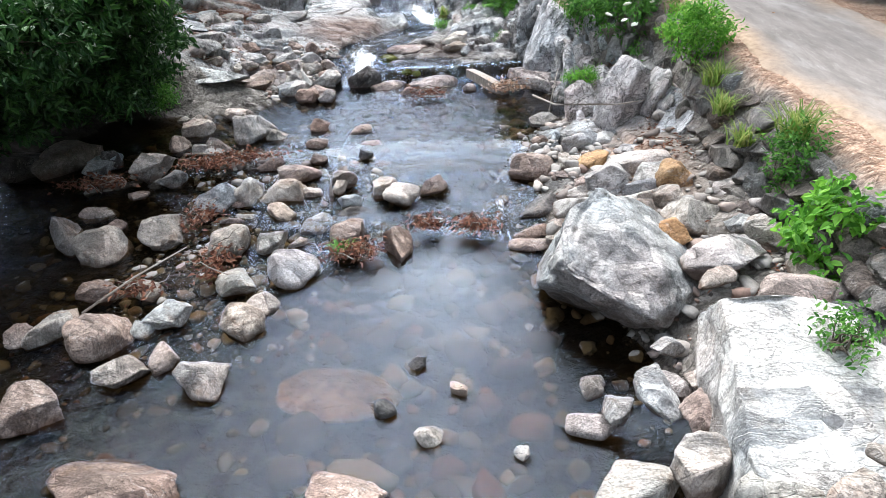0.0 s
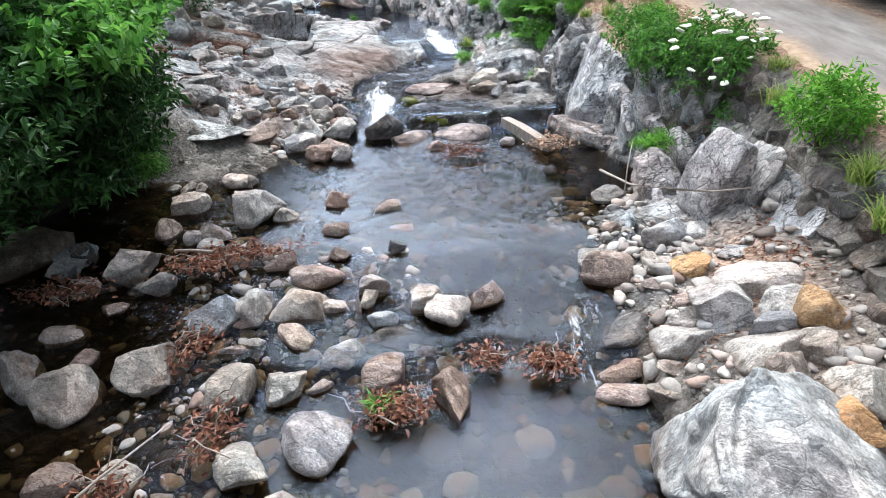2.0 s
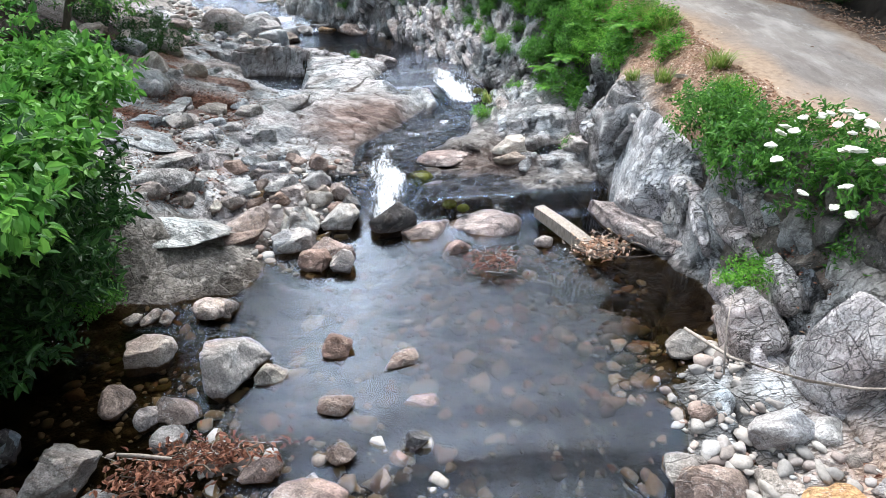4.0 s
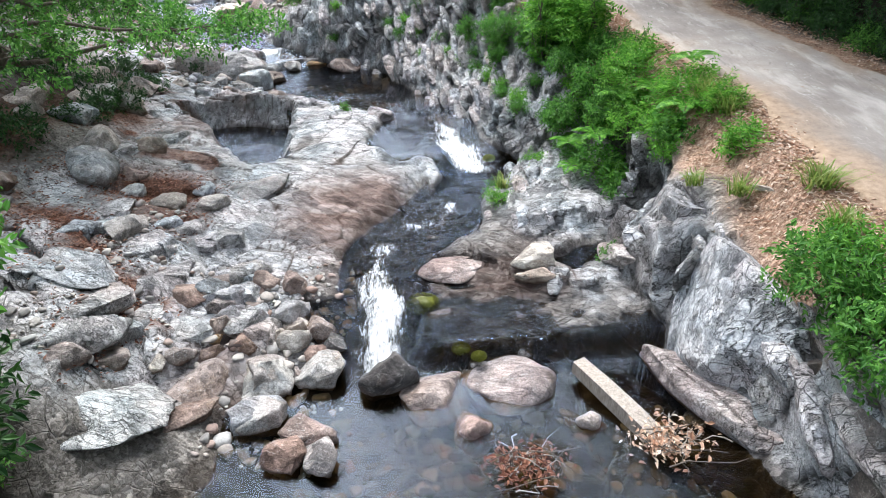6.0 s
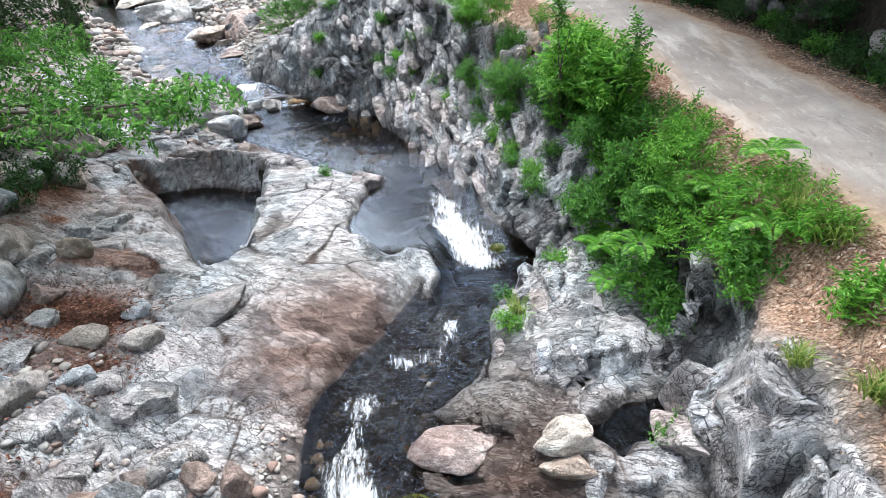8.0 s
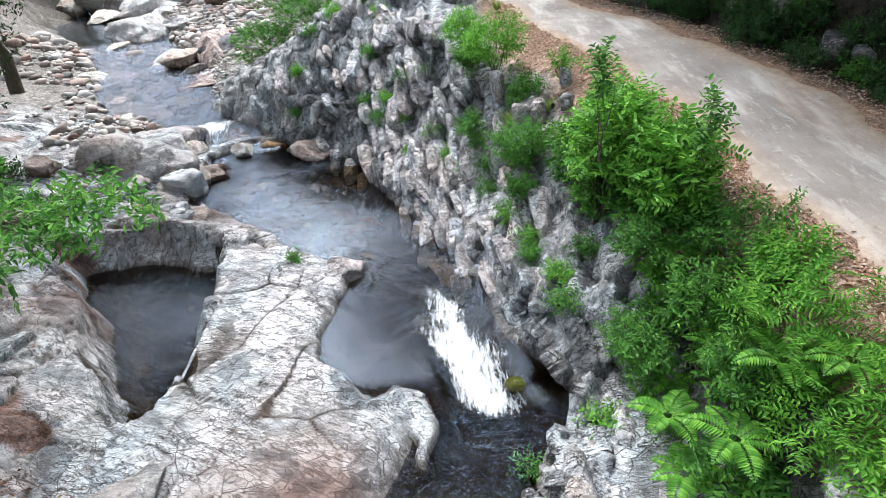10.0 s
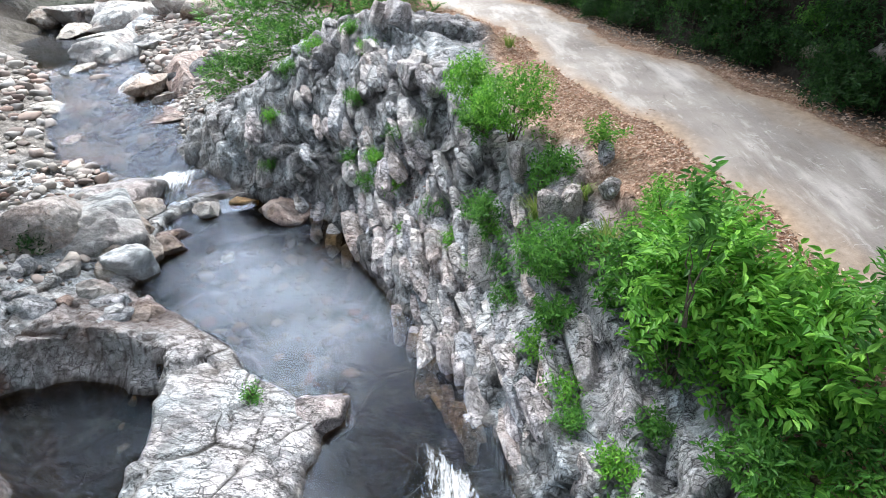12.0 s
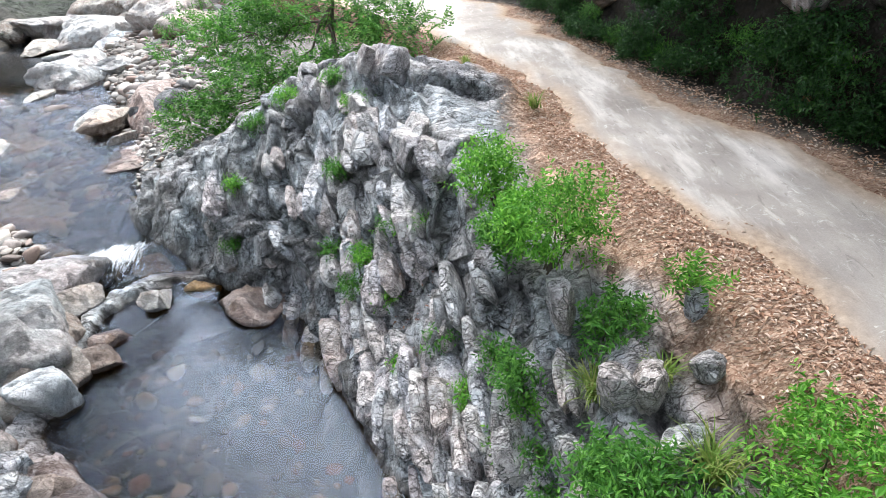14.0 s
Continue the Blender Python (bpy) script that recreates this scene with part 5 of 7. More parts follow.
stone(-5.51, 20.71, 1.19, 0.54, 0.55, 0.28, "grey")
stone(-7.40, 21.26, 1.38, 0.50, 0.45, 0.23, "blue")
stone(-6.76, 19.42, 1.29, 0.52, 0.88, 0.44, "blue")
stone(-7.64, 19.18, 1.57, 1.00, 0.65, 0.18, "shelf", 0.45, None, 0.08)
stone(-7.29, 20.20, 1.46, 0.90, 0.76, 0.21, "shelf", 0.45, None, 0.08)
stone(-5.62, 16.72, 0.53, 1.05, 0.89, 0.24, "shelf", 0.45, None, 0.08)
stone(-5.07, 17.81, 0.74, 0.71, 0.57, 0.29, "russet")
stone(-6.27, 15.99, 1.09, 0.76, 0.45, 0.23, "blue")
stone(-6.40, 15.70, 0.96, 0.58, 0.94, 0.26, "shelf", 0.45, None, 0.08)
stone(-5.82, 16.24, 0.74, 0.56, 0.41, 0.21, "grey")
stone(-6.45, 16.94, 1.27, 1.61, 0.91, 0.22, "shelf", 0.45, None, 0.08)
stone(-3.74, 16.35, -0.03, 1.03, 0.91, 0.53, "pale")
stone(-3.63, 15.63, -0.03, 0.80, 0.54, 0.33, "blue")
stone(-2.86, 16.53, -0.03, 0.79, 0.75, 0.44, "grey")
stone(-4.28, 17.91, 0.59, 0.33, 0.26, 0.17, "pale")
stone(-3.97, 17.63, 0.51, 0.36, 0.32, 0.20, "white")
stone(-3.48, 17.70, 0.37, 0.71, 0.59, 0.35, "blue")
stone(-3.47, 18.27, 0.58, 0.44, 0.51, 0.31, "russet")
stone(-3.67, 17.14, 0.28, 0.35, 0.36, 0.23, "pale")
stone(-4.47, 17.21, 0.56, 0.39, 0.41, 0.26, "russet")
stone(-4.04, 16.88, 0.38, 0.41, 0.36, 0.23, "russet")
stone(-4.15, 17.49, 0.47, 0.43, 0.31, 0.20, "russet")
stone(-3.31, 17.01, 0.24, 0.51, 0.45, 0.28, "grey")
stone(-2.91, 16.79, 0.07, 0.44, 0.44, 0.27, "russet")
stone(-2.91, 17.33, 0.26, 0.48, 0.46, 0.28, "russet")
stone(-4.76, 18.22, 0.66, 0.42, 0.42, 0.26, "russet")
stone(-4.56, 16.91, 0.51, 0.32, 0.20, 0.14, "ochre")
stone(-3.37, 17.39, 0.31, 0.49, 0.27, 0.18, "pale")
stone(-4.02, 18.30, 0.66, 0.56, 0.41, 0.26, "russet")
stone(-4.53, 16.71, 0.40, 0.52, 0.30, 0.19, "russet")
stone(-5.20, 16.33, 0.54, 0.23, 0.32, 0.20, "pale")
stone(-4.92, 16.51, 0.56, 0.45, 0.33, 0.21, "russet")
stone(-4.94, 17.79, 0.75, 0.34, 0.30, 0.19, "grey")
stone(-3.92, 18.16, 0.65, 0.30, 0.18, 0.13, "pale")
stone(-3.15, 16.49, 0.00, 0.23, 0.31, 0.20, "russet")
stone(-3.57, 16.93, 0.27, 0.28, 0.16, 0.12, "white")
stone(-4.11, 17.23, 0.45, 0.21, 0.24, 0.16, "pale")
stone(-2.64, 16.99, 0.16, 0.41, 0.35, 0.22, "dark")

# the two great boulders by the lowest pool
wedge = quick_mesh("stone", *stone_shape(301, 6, 3, 0.11, 0.06, [((0.05, -0.62, 0.78), 0.36), ((0.62, -0.25, 0.74), 0.42), ((-0.55, -0.75, -0.5), 0.5), ((-0.85, 0.3, 0.3), 0.62), ((0.5, -0.8, -0.35), 0.62), ((-0.1, 0.95, 0.25), 0.5)]), None)
tagged(stone(2.47, 6.05, -0.55, 2.1, 2.15, 1.45, "blue", 0.2, 0, 0.0, wedge), "great wedge-shaped pale grey boulder leaning over the pool")
slabby = quick_mesh("stone", *stone_shape(302, 6, 3, 0.02, 0.03, [((0.05, -0.5, 0.86), 0.38), ((-0.97, -0.12, 0.12), 0.52), ((0.1, -1.0, -0.1), 0.75), ((0.9, 0.2, 0.1), 0.6), ((-0.2, 0.9, 0.3), 0.6)]), STONE["white"])
tagged(stone(3.1, 3.25, 0.0, 1.6, 2.3, 0.95, "white", 0.25, -16, 0.0, slabby), "great bright white slab of rock with a rusty side")

# ---- wood and leaves ----
def tube(points, radii, sides=7):
    """A tapered, bent rod through points; verts and faces."""
    pts, out = [Vector(p) for p in points], []
    for i, (p, r) in enumerate(zip(pts, radii)):
        way = (pts[min(i + 1, len(pts) - 1)] - pts[max(i - 1, 0)]).normalized()
        side = way.orthogonal().normalized()
        up = way.cross(side)
        out += [p + float(r) * (side * math.cos(a) + up * math.sin(a)) for a in (2 * math.pi * k / sides for k in range(sides))]
    faces = [(i * sides + k, i * sides + (k + 1) % sides, (i + 1) * sides + (k + 1) % sides, (i + 1) * sides + k) for i in range(len(pts) - 1) for k in range(sides)]
    return np.array([v[:] for v in out]), np.array(faces)


def join(pieces):
    verts, faces, n = [], [], 0
    for v, f in pieces:
        verts.append(v)
        faces.append(f + n)
        n += len(v)
    return np.concatenate(verts), np.concatenate(faces)


def crooked(rnd, a, b, bend, count=6):
    a, b = np.array(a, float), np.array(b, float)
    return [tuple(a + (b - a) * t + bend * math.sin(math.pi * t) * rnd.normal(size=3)) for t in np.linspace(0, 1, count)]


def unit(v):
    return v / np.maximum(np.linalg.norm(v, axis=-1, keepdims=True), 1e-9)


def blades(base, way, normal, length, width, fold=0.25, droop=0.15):
    """Leaves of two halves folded along the midrib; arrays with one row a leaf."""
    way = unit(way)
    side = unit(np.cross(way, normal))
    up = np.cross(side, way)
    ln, wd = np.broadcast_to(length, len(base))[:, None], np.broadcast_to(width, len(base))[:, None]
    a = base
    l1, r1 = base + 0.28 * ln * way - 0.44 * wd * side + fold * 0.4 * wd * up, base + 0.28 * ln * way + 0.44 * wd * side + fold * 0.4 * wd * up
    l2, r2 = base + 0.62 * ln * way - 0.36 * wd * side + fold * 0.3 * wd * up, base + 0.62 * ln * way + 0.36 * wd * side + fold * 0.3 * wd * up
    tip = base + ln * way - droop * ln * up
    verts = np.stack([a, l1, l2, tip, r2, r1], 1).reshape(-1, 3)
    k = np.arange(len(base))[:, None] * 6
    faces = np.concatenate([k + [0, 3, 2, 1], k + [0, 5, 4, 3]])
    return verts, faces


def leaf_cloud(rnd, centre, radii, twigs, per, size, pinnate=False, lumps=0.35, reach=0.35, hang=0.0, slim=0.45):
    """Leaves on twigs that fill an uneven crown; verts, faces and the twigs' ends."""
    way = unit(rnd.normal(size=(twigs, 3)) * (1, 1, 0.9) + (0, 0, 0.25))
    far = rnd.uniform(0.25, 1.0, twigs) ** 0.45
    swell = 1 + lumps * fbm3(way * 1.7 + rnd.uniform(0, 50), int(rnd.randint(1000)), 3)
    tips = np.array(centre) + way * np.array(radii) * (far * swell)[:, None]
    grow = unit(way + 0.7 * rnd.normal(size=(twigs, 3)) + (0, 0, 0.35 - hang))
    start = tips - grow * reach * 0.5
    t = (np.arange(per) + 0.5) / per
    base = (start[:, None] + grow[:, None] * (t * reach)[None, :, None]).reshape(-1, 3)
    axis = np.repeat(grow, per, 0)
    flat = unit(np.repeat(np.cross(grow, rnd.normal(size=(twigs, 3))), per, 0))
    sign = np.tile(np.where(np.arange(per) % 2, 1.0, -1.0), twigs)[:, None]
    count = len(base)
    if pinnate:
        face = unit(np.repeat(unit(np.array([0, 0, 1.0]) + 0.45 * rnd.normal(size=(twigs, 3))), per, 0))
        out = unit(np.cross(axis, face))
        ldir = unit(0.55 * axis + sign * out + 0.12 * rnd.normal(size=(count, 3)))
        nrm = face + 0.15 * rnd.normal(size=(count, 3))
    else:
        ldir = unit(0.5 * axis + sign * flat * 0.9 + 0.4 * rnd.normal(size=(count, 3)) - np.array([0, 0, hang]))
        nrm = unit(np.array([0, 0, 1.0]) + 0.5 * rnd.normal(size=(count, 3)))
    ln = size * rnd.uniform(0.6, 1.25, count)
    v, f = blades(base, ldir, nrm, ln, ln * slim)
    return v, f, tips


def shrub(name, label, centre, radii, leaf, twigs, per, size, root=None, pinnate=False, seed=1, stems=7, category="bush", group="", **kw):
    rnd = np.random.RandomState(seed)
    v, f, tips = leaf_cloud(rnd, centre, radii, twigs, per, size, pinnate, **kw)
    root = np.array(root if root is not None else (centre[0], centre[1], centre[2] - 0.9 * radii[2]))
    thing = tagged(new(name), label, category, group)
    thing.location = root
    rods = []
    for tip in tips[rnd.choice(len(tips), min(stems, len(tips)), False)]:
        pts = crooked(rnd, root + rnd.normal(size=3) * (0.05, 0.05, 0), tip, 0.05)
        rods.append(tube(pts, np.linspace(0.016, 0.004, len(pts)) * max(1.0, radii[2]), 5))
    sv, sf = join(rods)
    tagged(child("stalk", quick_mesh("stalk", sv - root, sf, BARK), thing), "thin brown stems", kind="stuff")
    child("foliage", quick_mesh("foliage", v - root, f, LEAF[leaf], False), thing)
    return thing


def tree(name, label, root, height_, crown, leaf, twigs, per, size, seed, thick=0.16, lean=(0, 0), **kw):
    """A tree with a trunk, limbs and a crown of several clumps (centre offsets and radii)."""
    rnd = np.random.RandomState(seed)
    root = np.array(root, float)
    top = root + (lean[0], lean[1], height_)
    thing = tagged(new(name), label, "tree")
    thing.location = root
    pts = crooked(rnd, root - (0, 0, 0.3), top, 0.12, 8)
    v, f = tube(pts, np.linspace(thick, thick * 0.35, 8), 10)
    child("trunk", quick_mesh("trunk", v - root, f, BARK), thing)
    leaves, limbs = [], []
    for (dx, dy, dz), rad in crown:
        mid = root + (dx, dy, dz)
        n = max(20, int(twigs * rad[0] * rad[1]))
        v, f, tips = leaf_cloud(rnd, mid, rad, n, per, size, **kw)
        leaves.append((v, f))
        from_ = pts[rnd.randint(3, 7)]
        lp = crooked(rnd, from_, mid, 0.15, 6)
        limbs.append(tube(lp, np.linspace(thick * 0.45, thick * 0.12, 6), 7))
        for tip in tips[rnd.choice(len(tips), 7, False)]:
            tp = crooked(rnd, lp[4], tip, 0.07, 5)
            limbs.append(tube(tp, np.linspace(thick * 0.12, 0.004, 5), 5))
    lv, lf = join(limbs)
    child("branching", quick_mesh("branching", lv - root, lf, BARK), thing)
    cv, cf = join(leaves)
    child("crown", quick_mesh("crown", cv - root, cf, LEAF[leaf], False), thing)
    return thing


def tuft(label, root, high, spread, count, leaf, seed, name="grass_tuft", wide=0.012):
    """Arching grass blades from one root."""
    rnd = np.random.RandomState(seed)
    root = np.array(root, float)
    az, out = rnd.uniform(0, 2 * math.pi, count), spread * rnd.uniform(0.3, 1.1, count)
    way = np.stack([np.cos(az), np.sin(az), 0 * az], -1)
    side = np.stack([-np.sin(az), np.cos(az), 0 * az], -1)
    hi = high * rnd.uniform(0.5, 1.1, count)
    base = rnd.normal(size=(count, 3)) * (0.05, 0.05, 0) * (spread / 0.3)
    rows = []
    for t in (0, 0.35, 0.7, 1.0):
        mid = base + way * (out * t)[:, None] + np.array([0, 0, 1.0]) * (hi * (1.9 * t - 1.15 * t * t))[:, None]
        w = wide * (1 - t) + 0.001
        rows += [mid - side * w, mid + side * w]
    verts = np.stack(rows, 1).reshape(-1, 3)
    k = np.arange(count)[:, None] * 8
    faces = np.concatenate([k + [2 * i, 2 * i + 1, 2 * i + 3, 2 * i + 2] for i in range(3)])
    ob = new(name, quick_mesh(name, verts, faces, LEAF[leaf], False))
    ob.location = root
    return tagged(ob, label, "grass", "grass tufts")


def fern(root, size, fronds, seed, label="bright green fern on the stony bank"):
    rnd = np.random.RandomState(seed)
    root = np.array(root, float)
    thing = tagged(new("fern"), label, "fern", "ferns")
    thing.location = root
    for k in range(fronds):
        az = 2 * math.pi * k / fronds + rnd.uniform(-0.4, 0.4)
        way, ln = np.array([math.cos(az), math.sin(az), 0]), size * rnd.uniform(0.7, 1.1)
        t = np.linspace(0.12, 1, 17)
        mid = way * (ln * t)[:, None] + np.array([0, 0, 1]) * (ln * (0.85 * t - 0.75 * t * t))[:, None]
        axis = unit(np.gradient(mid, axis=0))
        side = np.array([-way[1], way[0], 0])
        size_ = 0.30 * ln * np.sin(np.pi * (0.1 + 0.88 * t)) ** 0.8
        base = np.concatenate([mid, mid])
        out = np.concatenate([0.35 * axis + side, 0.35 * axis - side])
        nrm = np.tile(unit(np.cross(axis, side)), (2, 1))
        nrm = nrm * np.sign(nrm[:, 2:3] + 1e-6)
        v, f = blades(base, out, nrm, np.concatenate([size_, size_]), 0.07 * ln, 0.1)
        child("frond", quick_mesh("frond", v, f, LEAF["fresh"], False), thing)
    return thing


def ground_z(x, y):
    return float(height(np.array([x], float), np.array([y], float))[0])


def heap(label, x, y, z, radii, count, seed, leaf="rust", name="leaf_heap", twigs=6):
    """A drift of dead leaves and twigs caught on the stones."""
    rnd = np.random.RandomState(seed)
    p = rnd.normal(size=(count, 3)) * np.array(radii) * 0.5
    p[:, 2] = np.abs(p[:, 2]) + 0.01
    ln = rnd.uniform(0.05, 0.12, count)
    v, f = blades(p, rnd.normal(size=(count, 3)) * (1, 1, 0.45), rnd.normal(size=(count, 3)) * 0.5 + (0, 0, 1), ln, ln * 0.5, 0.4, 0.3)
    thing = tagged(new(name), label, "leaf litter", "drifts of dead leaves")
    thing.location = (x, y, z)
    tagged(child("leaf_mass", quick_mesh("leaf_mass", v, f, LEAF[leaf], False), thing), kind="stuff")
    for k in range(twigs):
        a, b = rnd.normal(size=3) * radii * 0.7, rnd.normal(size=3) * radii * 0.9
        a[2], b[2] = abs(a[2]) * 0.6 + 0.03, abs(b[2]) * 0.8 + 0.05
        v, f = tube(crooked(rnd, a, b, 0.05), np.linspace(0.011, 0.004, 6), 5)
        child("twig", quick_mesh("twig", v, f, DRIFT if k % 2 else BARK), thing)
    return thing


def rod(name, label, points, radii, mat, category, sides=9):
    v, f = tube(points, radii, sides)
    caps = [tuple(range(sides))[::-1], tuple(len(v) - sides + k for k in range(sides))]
    me = bpy.data.meshes.new(name)
    me.from_pydata([tuple(p) for p in v], [], [tuple(q) for q in f] + caps)
    me.materials.append(mat)
    me.polygons.foreach_set("use_smooth", [sides > 4] * len(me.polygons))
    return tagged(new(name, me), label, category)


# ---- crags: jointed blocks of the bedrock, parts of the ground ----
CRAG = [quick_mesh("block", *stone_shape(400 + s, 4, 11, 0.018, 0.06, [((0, 1, 0.15), 0.55), ((0, -1, 0.1), 0.5), ((0.2, 0.1, 1), 0.6)]), STONE["crag"]) for s in range(14)]
SLAB = [quick_mesh("block", *stone_shape(430 + s, 4, 10, 0.02, 0.05, [((0, 1, 0.15), 0.55), ((0.1, -1, 0.1), 0.5), ((0.1, 0.1, 1), 0.5), ((1, 0.2, 0.1), 0.6)]), STONE["shelf"]) for s in range(10)]


def crag_block(x, y, z, size, turn, mesh):
    ob = new("block", mesh)
    ob.parent = ground
    ob.matrix_basis = Matrix.LocRotScale((x, y, z), Euler(turn), size)
    return ob


def crag_field(seed, count, where, sizes, yaw, dip, lift=0.0, chunk=0.0, shapes=None):
    """Blocks along a strip from a to b; all split along the same layers."""
    rnd = random.Random(seed)
    for _ in range(count):
        (ax, ay), (bx, by), half = rnd.choice(where)
        t, off = rnd.random(), rnd.uniform(-half, half)
        ln = math.hypot(bx - ax, by - ay)
        x, y = ax + (bx - ax) * t - off * (by - ay) / ln, ay + (by - ay) * t + off * (bx - ax) / ln
        s = rnd.uniform(*sizes)
        size = (s * rnd.uniform(0.9, 1.9 - 0.5 * chunk), s * (rnd.uniform(0.35, 0.7) + 0.35 * chunk), s * rnd.uniform(0.6, 1.1))
        turn = (dip + rnd.uniform(-0.2, 0.2), rnd.uniform(-0.25, 0.25), yaw + rnd.uniform(-0.3, 0.3) * (1 + 2 * chunk))
        crag_block(x, y, ground_z(x, y) - 0.27 * size[2] + lift, size, turn, rnd.choice(shapes or CRAG))


# slabs split from the cliff along its layers
SPLIT = [quick_mesh("block", *stone_shape(460 + k, 3, 7, 0.006, 0.02, [((0, 1, 0.1), 0.42), ((0.1, -1, 0.05), 0.42), ((1, 0.1, 0.2), 0.6), ((-1, 0.2, 0.1), 0.65), ((0.1, 0.1, 1), 0.6)]), STONE["crag"], False) for k in range(12)]
SPLIT_TURN = Matrix([SHEETS[i].tolist() for i in range(3)])


def split_field(seed, count, where, least, most, sink=0.0):
    """Slabs on a strip of the cliff, all lying in its layers."""
    rnd = random.Random(seed)
    for _ in range(count):
        (ax, ay), (bx, by), half = rnd.choice(where)
        t, off = rnd.random(), rnd.uniform(-half, half)
        ln = math.hypot(bx - ax, by - ay)
        x, y = ax + (bx - ax) * t - off * (by - ay) / ln, ay + (by - ay) * t + off * (bx - ax) / ln
        k = least * (most / least) ** rnd.random()
        size = (k * rnd.uniform(1.0, 1.7), k * rnd.uniform(0.35, 0.6), k * rnd.uniform(0.6, 1.0))
        turn = SPLIT_TURN @ Euler((rnd.uniform(-0.25, 0.25), rnd.uniform(-0.2, 0.2), rnd.uniform(-0.25, 0.25))).to_matrix()
        ob = new("block", rnd.choice(SPLIT))
        ob.parent = ground
        ob.matrix_basis = Matrix.LocRotScale((x, y, ground_z(x, y) - 0.12 * k - sink), turn.to_quaternion(), size)


split_field(31, 90, [((0.6, 26.0), (-0.3, 28.6), 0.5), ((0.0, 28.4), (-1.4, 31.4), 0.7), ((-1.2, 31.4), (-2.4, 34.0), 0.6)], 0.35, 0.95)
split_field(32, 80, [((1.3, 26.4), (0.6, 29.8), 0.6), ((0.2, 30.0), (-1.2, 34.0), 0.7), ((-2.6, 34.6), (-5.4, 37.0), 0.7), ((-1.4, 34.6), (-3.4, 37.6), 0.8)], 0.35, 1.0)
split_field(33, 26, [((3.0, 16.8), (3.2, 18.8), 0.4), ((0.6, 20.0), (2.6, 21.4), 0.7), ((0.8, 21.4), (2.2, 22.2), 0.3)], 0.3, 0.75, 0.06)
split_field(34, 26, [((3.3, 10.2), (3.6, 13.4), 0.35), ((3.9, 13.4), (3.5, 15.0), 0.25)], 0.4, 0.9)
# a few blocks standing free of the cliff's edge
crag_field(3, 7, [((-0.9, 35.0), (-2.2, 37.6), 0.9), ((0.2, 33.2), (-1.0, 35.4), 0.6)], (0.6, 1.1), 1.9, 0.3, 0.15)
crag_field(4, 3, [((0.9, 20.4), (2.4, 22.0), 0.6)], (0.5, 0.8), 0.6, 0.1, -0.12, 1.0)
crag_field(5, 9, [((3.0, 14.6), (3.3, 16.0), 0.3), ((1.2, 17.9), (2.9, 18.4), 0.3)], (0.5, 0.9), 1.7, 0.3, 0.0, 0.5)
# loose blocks on the far bank's shelf
crag_field(6, 20, [((-5.2, 16.0), (-6.8, 20.5), 0.9), ((-4.4, 17.0), (-5.4, 19.6), 0.6)], (0.4, 0.8), 0.5, 0.1, 0.04, 1.0, SLAB)
crag_field(7, 18, [((-7.4, 22.6), (-9.2, 26.5), 0.9), ((-6.6, 30.4), (-9.6, 31.0), 0.5), ((-8.4, 31.6), (-9.4, 35.5), 0.8)], (0.4, 0.9), 0.5, 0.05, 0.0, 1.0, SLAB)
crag_field(8, 14, [((3.4, 11.4), (3.5, 13.6), 0.3), ((3.9, 13.0), (4.3, 14.4), 0.3), ((4.2, 9.4), (4.3, 11.2), 0.2)], (0.5, 1.0), 1.6, 0.5)
# named blocks
bluff = quick_mesh("block", *stone_shape(331, 5, 9, 0.006, 0.022, [((-0.92, -0.3, 0.12), 0.44), ((-0.35, -0.92, 0.12), 0.5), ((-0.2, -0.1, 1), 0.52), ((-0.75, 0.45, 0.5), 0.5), ((-0.75, -0.1, 0.65), 0.52), ((0.2, 0.95, 0.1), 0.6), ((-0.5, -0.6, 0.62), 0.55)]), STONE["crag"], False)
crag_block(3.42, 16.1, 0.75, (1.75, 2.5, 2.6), (0.05, -0.06, 0.12), bluff)
column = quick_mesh("block", *stone_shape(333, 5, 4, 0.015, 0.05, [((-0.9, -0.2, 0.1), 0.45), ((-0.2, -0.95, 0.1), 0.5), ((0.1, 0, 1), 0.6), ((-0.6, 0.6, 0.5), 0.6)]), STONE["crag"], False)
crag_block(3.15, 18.1, 1.2, (1.0, 1.2, 1.7), (0.1, 0.05, 0.25), column)
ledge = quick_mesh("block", *stone_shape(335, 5, 6, 0.006, 0.02, [((0, 0.05, 1), 0.4), ((-1, 0.1, 0.05), 0.5), ((0.2, -1, 0.05), 0.6), ((1, 0.1, 0), 0.6)]), STONE["crag"])
crag_block(2.95, 15.5, 0.08, (1.05, 2.5, 0.62), (0.0, 0.10, 0.42), ledge)
crag_block(3.7, 10.75, 0.75, (0.75, 0.9, 1.6), (0.15, 0.3, 0.3), CRAG[7])
crag_block(4.15, 10.6, 0.75, (0.5, 1.0, 1.3), (0.1, 0.5, 0.2), CRAG[9])
crag_block(3.15, 11.9, 0.35, (0.75, 1.0, 1.1), (0.2, 0.2, 0.4), CRAG[2])
crag_block(2.75, 19.0, 0.75, (0.6, 0.9, 1.3), (0.2, 0.1, 0.7), CRAG[6])
crag_block(-2.45, 27.35, 0.82, (1.1, 0.8, 0.9), (0.2, 0.1, 0.5), CRAG[8])
crag_block(1.35, 25.3, 1.0, (0.7, 0.7, 1.7), (0.1, 0.0, 0.3), CRAG[4])
crag_block(1.9, 24.9, 1.0, (0.8, 0.7, 1.6), (0.1, 0.0, 0.2), CRAG[10])

